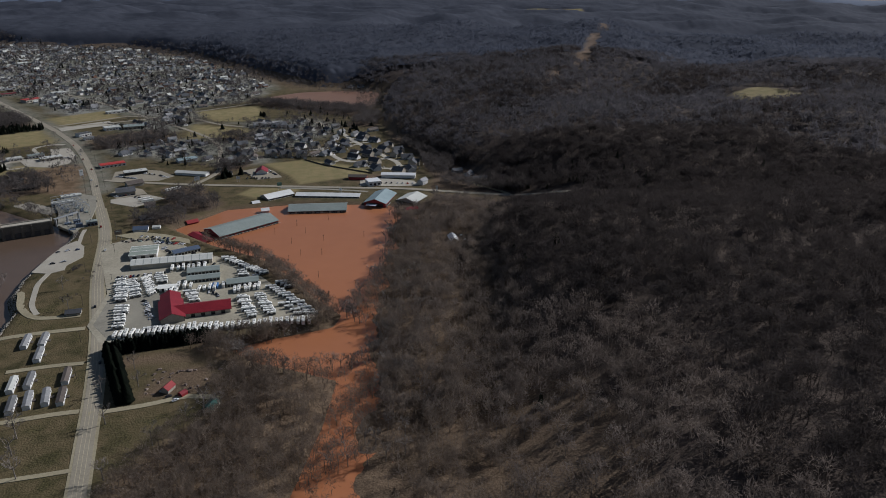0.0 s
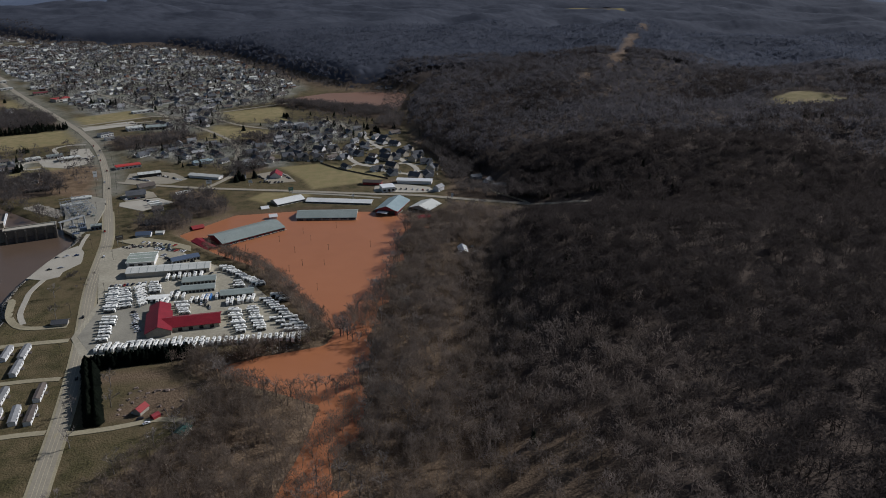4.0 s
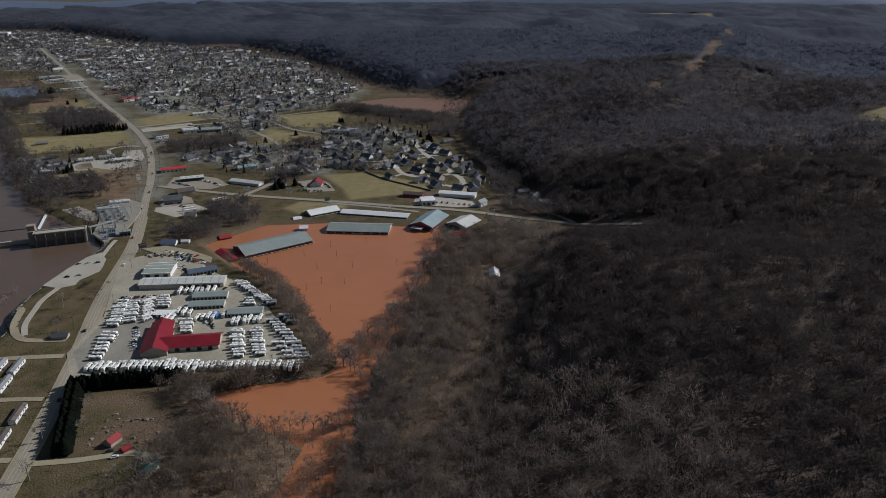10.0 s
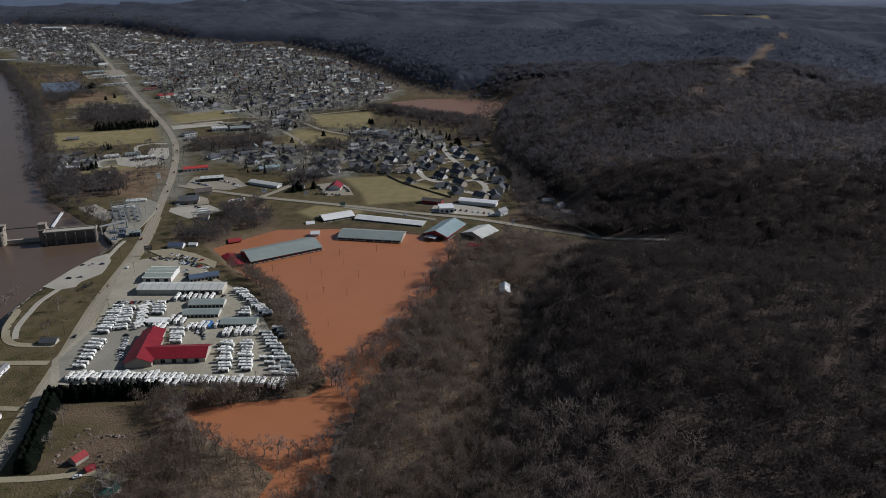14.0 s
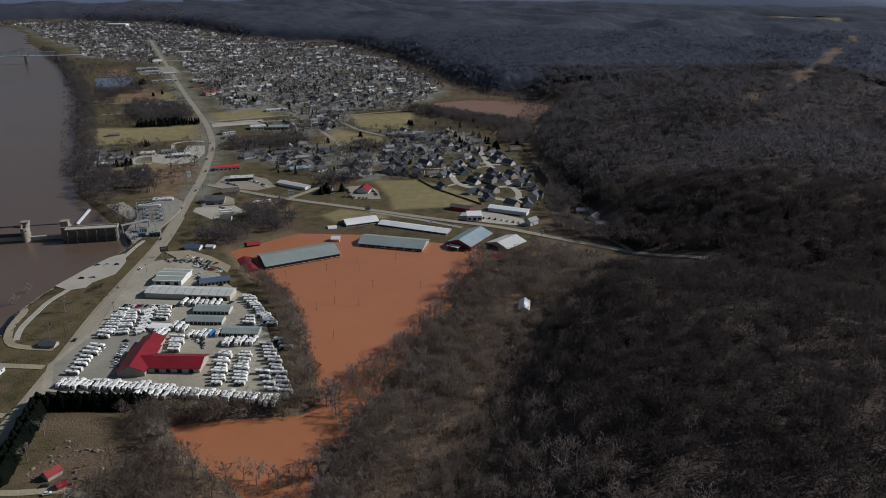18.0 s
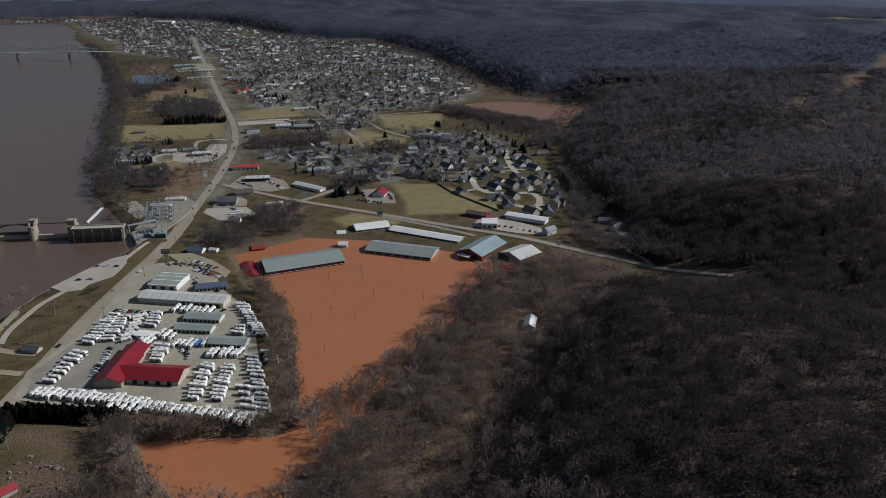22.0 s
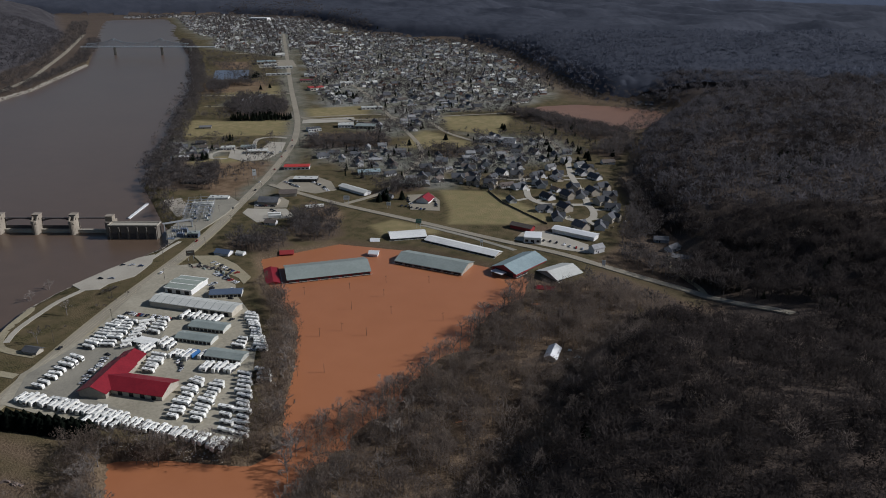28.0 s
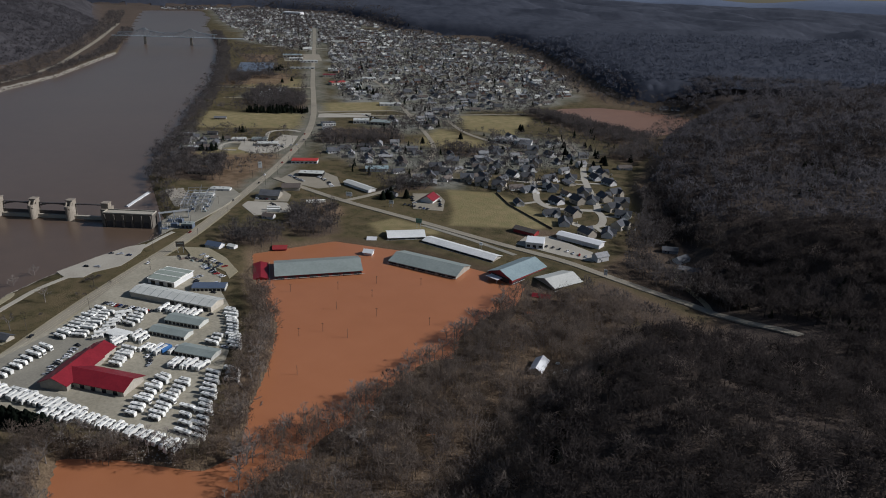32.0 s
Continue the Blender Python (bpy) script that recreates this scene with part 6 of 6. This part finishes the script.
barn("warehouse", "long white-roofed warehouse with dark doors", (-61, 981, 3), -4, 46, 12, 4.5, 1.5, SIGN_WHITE, WHITE_WALL)
barn("warehouse", "red and dark roofed storage shed", (-116, 972, 3), -4, 24, 10, 4, 2, SHINGLES[1], RED_WALL)
barn("pump_house", "tiny white shed at the flood's edge", (-231, 866, 0.3), 30, 8, 6, 3, 1.8, SIGN_WHITE, WHITE_WALL)
barn("pump_house", "tiny white shed standing in flood water", (-213, 838, -1), 20, 8, 7, 4, 2, SIGN_WHITE, WHITE_WALL)
barn("boat_shed", "dark red shed half drowned in the flood", (-288, 798, -1), 40, 12, 8, 3, 2, RED_WALL, RED_WALL)
barn("boat_shed", "small red shed at the wood's edge by the flood", (-38, 846, -0.6), 20, 14, 6, 3, 1.6, RED_METAL, RED_WALL)
barn("cabin", "white-roofed cabin in a clearing on the wooded hill", (11, 741, settle(11, 741, -0.3)), 100, 17, 8, 3.2, 2.4, SIGN_WHITE, TAN_WALL)
barn("farmhouse", "small house with a dull red roof", (-188, 434, settle(-188, 434, -0.3)), 75, 8.5, 6, 3.0, 2.2, RED_WALL, TAN_WALL, 0.4)
barn("farm_shed", "small red shed beside the farmhouse", (-176, 428, settle(-176, 428, -0.3)), 60, 5, 4, 2.4, 1.2, RED_METAL, RED_WALL, 0.3)
barn("farm_shed", "dark green roofed shed at the end of the drive", (-152, 412, settle(-152, 412, -0.3)), 80, 11, 7, 3.0, 1.8, surface("dark_green_metal", (0.012, 0.05, 0.040), (0.02, 0.07, 0.055), 0.5), TAN_WALL, 0.4)
barn("park_shelter", "small dark shelter by the levee", (-307, 551, settle(-307, 551, -0.2)), 15, 11, 7, 2.8, 1.8, SHINGLES[0], TAN_WALL)
for x, y, turn in ((-370, 872, 35), (-364, 866, 35), (-352, 914, 45), (-347, 919, 45)):
    t = thing("semi_trailer", "long white box trailer parked off the road", "trailer", "parked box trailers", (x, y, settle(x, y, 0.2)), turn)
    part("box", block(14, 2.6, 2.9, 0, 0, 1.1), RV_WHITE, t)
    for k in (-5.2, -4.0, 5.0):
        for s in (-1, 1):
            part("wheel", wheel_shape(k, s * 1.1, 0.5, 0.3), RUBBER, t)
for x, y, turn in ((-320, 500, 106), (-308, 503, 106), (-300, 480, 107), (-288, 444, 107), (-284, 413, 110), (-276, 419, 111), (-266, 423, 112), (-256, 424, 109), (-265, 450, 108), (-297, 438, 108)):
    h = thing("mobile_home", "long narrow white mobile home on a grass plot", "mobile home", "mobile homes by the highway", (x, y, settle(x, y, -0.1)), turn)
    part("wall", gable_walls(20, 4.6, 3.0, 0.8), WHITE_WALL, h)
    part("roof", gable_roof(20, 4.6, 3.0, 0.8, 0.25, 0.15), SHINGLES[1] if x in (-256, -265) else (PALE_METAL if x % 2 else SHINGLES[2]), h)
    for k in (-6, -2, 3, 6.5):
        part("window", block(1.2, 0.12, 1.0, k, -2.32, 1.4), PANE, h)
        part("window", block(1.2, 0.12, 1.0, k, 2.32, 1.4), PANE, h)
    part("porch", block(3.2, 2.4, 0.6, 1, -3.4, 0), WOOD_POLE, h)
# riverside works and shops along the highway
for x, y, turn, w, d, h, wall, roof, words in (
    (-585, 1290, 38, 26, 20, 5, WHITE_WALL, PALE_METAL, "store with a pale roof beside the highway"),
    (-550, 1300, 25, 34, 22, 5, TAN_WALL, GREY_METAL, "grey roofed low hall beside an open field"),
    (-612, 1238, 55, 22, 14, 5, WHITE_WALL, SHINGLES[0], "low dark roofed building beside the highway"),
    (-590, 1210, 40, 16, 12, 4, WHITE_WALL, SHINGLES[2], "small grey-roofed roadside building"),
    (-588, 1078, 40, 30, 14, 4, TAN_WALL, PALE_METAL, "pale flat-roofed shop in a parking lot"),
    (-618, 1092, 40, 22, 12, 4, WHITE_WALL, GREY_METAL, "grey flat-roofed shop in a parking lot"),
    (-640, 1072, 40, 20, 12, 4, WHITE_WALL, PALE_METAL, "white flat-roofed shop beside the highway"),
    (-1262, 1836, 42, 50, 30, 7, TAN_WALL, BLUE_METAL, "large blue-grey industrial building near the bridge"),
    (-1215, 1800, 42, 34, 20, 6, WHITE_WALL, PALE_METAL, "white-roofed industrial hall near the bridge"),
    (-1160, 1790, 42, 44, 14, 5, WHITE_WALL, PALE_METAL, "long pale industrial hall beside the highway"),
    (-1090, 1690, 42, 60, 9, 4, WHITE_WALL, PALE_METAL, "very long low white-roofed building"),
    (-872, 1566, 60, 34, 22, 6, TAN_WALL, BRIGHT_RED, "large store with a bright red roof"),
    (-860, 1660, 42, 30, 20, 5, WHITE_WALL, PALE_METAL, "pale flat-roofed store in town"),
    (-315, 1318, 20, 52, 20, 6, WHITE_WALL, SHINGLES[2], "large grey-roofed school-like building"),
    (-290, 1310, 20, 20, 34, 6, WHITE_WALL, SHINGLES[0], "dark-roofed wing of a large building"),
    (-468, 884, 30, 20, 10, 4, WHITE_WALL, PALE_METAL, "long pale service building beside the highway"),
    (-640, 1445, 42, 40, 14, 4, WHITE_WALL, PALE_METAL, "long white-roofed building beside a field"),
    (-760, 1500, 42, 30, 18, 5, WHITE_WALL, PALE_METAL, "flat white roofed shop in the town"),
    (-960, 1640, 42, 30, 14, 5, TAN_WALL, RED_METAL, "flat red roofed building in the town"),
    (-1010, 1720, 42, 36, 18, 5, WHITE_WALL, PALE_METAL, "white-roofed supermarket in town"),
    (-1180, 1960, 42, 40, 22, 6, WHITE_WALL, SHINGLES[2], "large grey roofed building in the town"),
    (-1400, 2180, 42, 50, 24, 8, TAN_WALL, PALE_METAL, "large pale town building near the bridge"),
    (-1330, 2220, 42, 30, 24, 9, SIDINGS[2], SHINGLES[2], "brick town building with a flat roof"),
    (-1480, 2300, 42, 40, 20, 9, SIDINGS[2], SHINGLES[2], "brick town block with a flat roof"),
    (-1560, 2420, 42, 40, 20, 9, WHITE_WALL, SHINGLES[2], "white town block with a flat roof"),
    (-650, 1000, 35, 18, 10, 4, WHITE_WALL, SIGN_WHITE, "white-roofed house near the river bank"),
    (-545, 920, 30, 26, 10, 4, TAN_WALL, SHINGLES[1], "brown-roofed low building among trees"),
    (-575, 955, 30, 20, 10, 4, WHITE_WALL, SHINGLES[2], "grey-roofed low building among trees"),
    (-2330, 2960, 20, 90, 40, 14, WHITE_WALL, SIGN_WHITE, "big white plant building far up the river"),
):
    flat_building("commercial_building", words, x, y, turn, w, d, h, wall, roof, 3, 5)
pool = [(-1168, 1550), (-1111, 1607), (-1215, 1721), (-1280, 1667)]
BLUE_COURT = surface("blue_court", (0.075, 0.10, 0.135), (0.15, 0.18, 0.22), 0.6, 0.05, 0.4)
tagged(new("pavement_court", mesh_of("pavement_court", *yard(pool, 0.4), BLUE_COURT)), "blue-grey rectangular basin among brown fields", "yard", kind="structure")

SWITCHGEAR = surface("switchgear_paint", (0.07, 0.09, 0.13), (0.12, 0.15, 0.20), 0.5, 0.2, 1.0)

# ---- dam, powerhouse and substation ----
DAM_CONCRETE = surface("dam_concrete", (0.105, 0.09, 0.073), (0.18, 0.158, 0.13), 0.9, 0.08, 0.7)
PIER_STONE = surface("stained_pier", (0.20, 0.17, 0.13), (0.33, 0.285, 0.225), 0.9, 0.12, 0.8)
OLD_STEEL = surface("weathered_steel", (0.05, 0.045, 0.042), (0.09, 0.08, 0.075), 0.7, 0.2, 1.0)
dam = thing("dam", "concrete river dam with gate piers and a powerhouse", "dam", at=(-451, 754, -6), turn=29.5)
house = part("powerhouse", block(50, 11, 20, -1.5, 3.5), DAM_CONCRETE, dam, "massive stained concrete powerhouse")
part("parapet", join(block(51, 0.8, 1.1, -1.5, -2.1, 20), block(51, 0.8, 1.1, -1.5, 9.1, 20), block(0.8, 10.4, 1.1, -26.6, 3.5, 20), block(0.8, 10.4, 1.1, 23.6, 3.5, 20)), CONCRETE, house)
part("deck_panel", block(48, 9, 0.3, -1.5, 3.5, 20), CONCRETE, house, "paler worn deck")
for i in range(6):
    part("buttress", block(1.7, 1.7, 19, -25 + i * 9.4, -2.7, 0, 0.92), DAM_CONCRETE, house)
for i in range(5):
    part("draft_bay", block(5.2, 0.5, 6, -20.3 + i * 9.4, -2.2, 6), OLD_STEEL, house, "dark streaked bay")
for k in range(6):
    x = -69.7 - 38.7 * k
    pier = part("pier", join(block(6.0, 10, 21, x, 16, 0), tube(x, 11, 0, 3.0, x, 11, 21, 3.0, 14), tube(x, 21, 0, 3.0, x, 21, 21, 3.0, 14)), PIER_STONE, dam, "tan stained concrete pier")
    part("pier_house", join(block(6.8, 7, 4.6, x, 18, 21), block(7.8, 8, 0.7, x, 18, 25.6), tube(x - 2.4, 9, 18, 1.0, x - 2.4, 15.5, 25.2, 1.0, 6), tube(x + 2.4, 9, 18, 1.0, x + 2.4, 15.5, 25.2, 1.0, 6)), PIER_STONE, pier)
    part("gate", block(32.7, 3, 9.6, x - 19.35, 17, 0), CONCRETE, dam, "pale gate sill with wet stains")
    part("gate_leaf", block(32.7, 0.6, 7, x - 19.35, 19.2, 6), OLD_STEEL, dam, "dark raised steel gate")
    part("walkway", join(*[block(4.2, 2.4, 0.9, x - 19.35 + j * 3.9, 21, 19.5 + 2.6 * (1 - (j / 4.2) ** 2) - 2.2) for j in range(-4, 5)], block(38, 2.2, 0.5, x - 19.35, 21, 20.4)), OLD_STEEL, dam)
part("gate", block(36, 3, 9.6, -48.7, 17, 0), CONCRETE, dam)
part("walkway", block(36, 2.2, 0.9, -48.7, 21, 20.2), OLD_STEEL, dam)
part("end_pier", join(block(7, 14, 21, -29.5, 13, 0), block(7.4, 7, 5.2, -29.5, 12, 21), block(8.2, 8, 0.6, -29.5, 12, 26.2)), PIER_STONE, dam)
boom = thing("trash_boom", "long white floating boom above the dam", "boom", at=(-521, 814, -0.4), turn=118.5)
part("float", block(54, 2.2, 1.4), SIGN_WHITE, boom)
part("rail", block(54, 0.2, 1.0, 0, 0.9, 1.4), STEEL, boom)
station = thing("substation", "steel lattice electrical substation in a gravel yard", "substation", at=(-442, 832, settle(-442, 832, 0.2)), turn=131)
for i in range(8):
    for j in range(5):
        x, y = -26 + i * 7.4, -14 + j * 7.0
        part("post", join(tube(x - 0.5, y, 0, 0.22, x, y, 9 + 4 * ((i * 3 + j) % 3), 0.16, 4), tube(x + 0.5, y, 0, 0.22, x, y, 9 + 4 * ((i * 3 + j) % 3), 0.16, 4)), STEEL, station)
for j in range(5):
    part("beam", join(block(54, 0.3, 0.3, 0, -14 + j * 7, 10.4 + j % 2), block(54, 0.3, 0.3, 0, -14 + j * 7, 9.4 + j % 2)), STEEL, station)
for i in range(8):
    part("beam", join(block(0.3, 29, 0.3, -26 + i * 7.4, 0, 8.4 + i % 3), block(0.3, 29, 0.3, -26 + i * 7.4, 0, 12.4 + i % 3)), STEEL, station)
for i in range(14):
    x, y = -24 + (i % 7) * 8, -10.5 + 14 * (i // 7) + 3 * (i % 2)
    t = part("transformer", join(block(3.6, 2.6, 3.2, x, y, 0), block(0.8, 3.4, 2.4, x + 2.2, y, 0.3)), SWITCHGEAR if i % 3 else GREY_METAL, station)
    part("bushing", join(*[tube(x + k, y, 3.2, 0.2, x + k * 1.3, y, 5.4, 0.12, 5) for k in (-1, 0, 1)]), SIGN_WHITE, t)
for i, (x, y) in enumerate([(-408, 762), (-414, 772), (-421, 780), (-404, 771), (-412, 783)]):
    t = thing("switchgear", "blue-grey electrical switchgear block at the dam's end", "transformer", "switchgear at the dam", (x, y, settle(x, y, 0.2)), 29)
    part("cabinet", join(block(7, 4, 4.5), block(6, 1.2, 3.4, 0, 2.5, 0.4)), SWITCHGEAR, t)
    part("bushing", join(*[tube(k * 2, 0, 4.5, 0.25, k * 2.4, 0, 7.2, 0.15, 5) for k in (-1, 0, 1)]), SIGN_WHITE, t)
    part("frame", join(block(0.3, 0.3, 9, -3.6, -2.4, 0), block(0.3, 0.3, 9, 3.6, -2.4, 0), block(7.6, 0.35, 0.35, 0, -2.4, 8.8)), STEEL, t)
deck = thing("pipe_bridge", "pale steel pipe bridge from powerhouse to substation", "bridge", at=(-424, 786, 8), turn=60)
part("girder", join(block(30, 0.5, 0.8, 0, -1.5, 5), block(30, 0.5, 0.8, 0, 1.5, 5)), STEEL, deck)
for k in (-14, 0, 14):
    part("trestle", block(0.8, 3, 8.5, k, 0, -3.5), STEEL, deck)
flat_building("control_house", "blue-grey control house at the dam's end", -393, 778, 31, 11, 8, 5, surface("blue_grey_panel", (0.09, 0.11, 0.14), (0.13, 0.155, 0.19), 0.5), GREY_METAL, 2, 3)
flat_building("control_house", "pale control house inside the substation yard", -465, 858, 31, 24, 8, 4, WHITE_WALL, PALE_METAL, 2, 4)
flat_building("control_house", "white store at the substation's far edge", -465, 885, 29, 20, 8, 4, WHITE_WALL, PALE_METAL, 0, 4)

# ---- riverbank stones and far shore ----
STONE = surface("bank_stone", (0.20, 0.178, 0.142), (0.38, 0.345, 0.285), 0.9, 0.3, 2.0)


def boulders(line, wide, every, size):
    p = band(line, wide, every)
    r = rng.uniform(0.5, 1.0, len(p)) * size
    shape = np.array([(1, 0, 0), (0, 1, 0), (-1, 0, 0), (0, -1, 0), (0.2, 0.1, 0.8)])
    turn = rng.uniform(0, 6.28, len(p))
    v = shape[None] * r[:, None, None] * rng.uniform(0.7, 1.2, (len(p), 5, 1))
    c, s = np.cos(turn)[:, None], np.sin(turn)[:, None]
    v = np.stack([v[..., 0] * c - v[..., 1] * s, v[..., 0] * s + v[..., 1] * c, v[..., 2]], -1)
    v += np.c_[p, height(p[:, 0], p[:, 1]) - 0.1][:, None]
    k = np.arange(len(p))[:, None, None] * 5
    f = k + np.array([(0, 1, 4), (1, 2, 4), (2, 3, 4), (3, 0, 4)])[None]
    return v.reshape(-1, 3), f.reshape(-1, 3), np.repeat(r, 5)


stuff("bank_stones", *boulders([(-345, 480), (-362, 555), (-381, 588), (-390, 625), (-393, 660), (-394, 705), (-397, 738), (-406, 762)], 9, 1.6, 1.0), STONE, "grey stones along the river bank", "stones")
stuff("dam_bank_stones", *boulders([(-516, 858), (-486, 841), (-456, 824)], 20, 1.5, 1.5), STONE, "pale rubble slope above the dam", "stones")
stuff("far_bank_stones", *boulders([(-1290, 1040), (-1398, 1254), (-1662, 1584)], 22, 8, 3.0), STONE, "pale stones along the far river bank", "stones")
stuff("lot_edge_stones", *boulders([(-200, 503), (-160, 512), (-106, 536)], 5, 2.5, 0.8), STONE, "pale rubble along the edge of the dealer lot", "stones")

# ---- bridge ----
BRIDGE_STEEL = surface("pale_blue_steel", (0.38, 0.42, 0.43), (0.50, 0.53, 0.54), 0.55)
bridge = thing("bridge", "long pale steel truss bridge over the river", "bridge", at=(-1806, 1776, 0), turn=31)
part("deck", block(400, 10, 1.6, 100, 0, 22), BRIDGE_STEEL, bridge)
for x in (0, 140, 226, -90):
    part("pier", block(5, 12, 27, x, 0, -5, 0.8), CONCRETE, bridge)


def truss_top(x):
    return 9 + 15 * math.exp(-abs(x) / 26) + 15 * math.exp(-abs(x - 140) / 26)


for i in range(-8, 22):
    x = i * 10.0
    panel = []
    for s in (-5, 5):
        panel += [tube(x, s, 23, 0.45, x, s, 23 + truss_top(x), 0.45, 4), tube(x, s, 23 + truss_top(x), 0.6, x + 10, s, 23 + truss_top(x + 10), 0.6, 4), tube(x, s, 23 if i % 2 else 23 + truss_top(x), 0.4, x + 10, s, 23 + truss_top(x + 10) if i % 2 else 23, 0.4, 4)]
    part("truss_panel", join(*panel), BRIDGE_STEEL, bridge)

# ---- garden and yard clutter, fences ----
DEBRIS = surface("weathered_clutter", (0.08, 0.06, 0.05), (0.22, 0.17, 0.14), 0.9, 0.6, 2.0, random=0.6)
random.seed(9)
for i in range(34):
    x, y = random.uniform(-206, -160), random.uniform(428, 462)
    if math.hypot(x + 188, y - 434) < 10:
        continue
    t = thing("yard_clutter", "heap of weathered boards and scrap in a rough yard", "scrap", "scrap in the rough yard", (x, y, settle(x, y, -0.05)), random.uniform(0, 180))
    part("scrap_block", block(random.uniform(1.5, 3.5), random.uniform(1, 2), random.uniform(0.5, 1.3), taper=0.6), DEBRIS, t)
    part("board", block(random.uniform(2, 4), 0.3, 0.2, 0.6, 1.2, 0), DEBRIS, t)
for i in range(24):
    k = i / 23
    x, y = -336 + 52 * k + random.gauss(0, 2), 719 + 4 * math.sin(3 * k) + random.gauss(0, 2.5)
    t = thing("machine", "old machine standing in a gravel yard", "machine", "machines in the back yard", (x, y, settle(x, y, 0.2)), random.uniform(0, 180))
    part("body", block(random.uniform(2, 4), 1.6, random.uniform(1.2, 2.2), taper=0.8), random.choice((CAR_PAINTS[0], CAR_PAINTS[0], GREY_METAL, OLD_STEEL, DEBRIS)), t)
    part("arm", tube(1, 0, 1.2, 0.2, 3.2, 0.4, 1.8, 0.12), OLD_STEEL, t)
fence = thing("fence", "dark board fence along the edge of a field", "fence", at=(0, 0, 0))
line = [(-208, 1075), (-173, 1042), (-99, 998)]
for (ax, ay), (bx, by) in zip(line, line[1:]):
    n = int(math.hypot(bx - ax, by - ay) / 4)
    a = math.degrees(math.atan2(by - ay, bx - ax))
    for i in range(n):
        x, y = ax + (bx - ax) * (i + 0.5) / n, ay + (by - ay) * (i + 0.5) / n
        v, f = block(4.0, 0.12, 1.8)
        m = pose(x, y, settle(x, y, -0.1), 0, 0, a)
        part("board_panel", ([m @ Vector(q) for q in v], f), WOOD_POLE, fence)
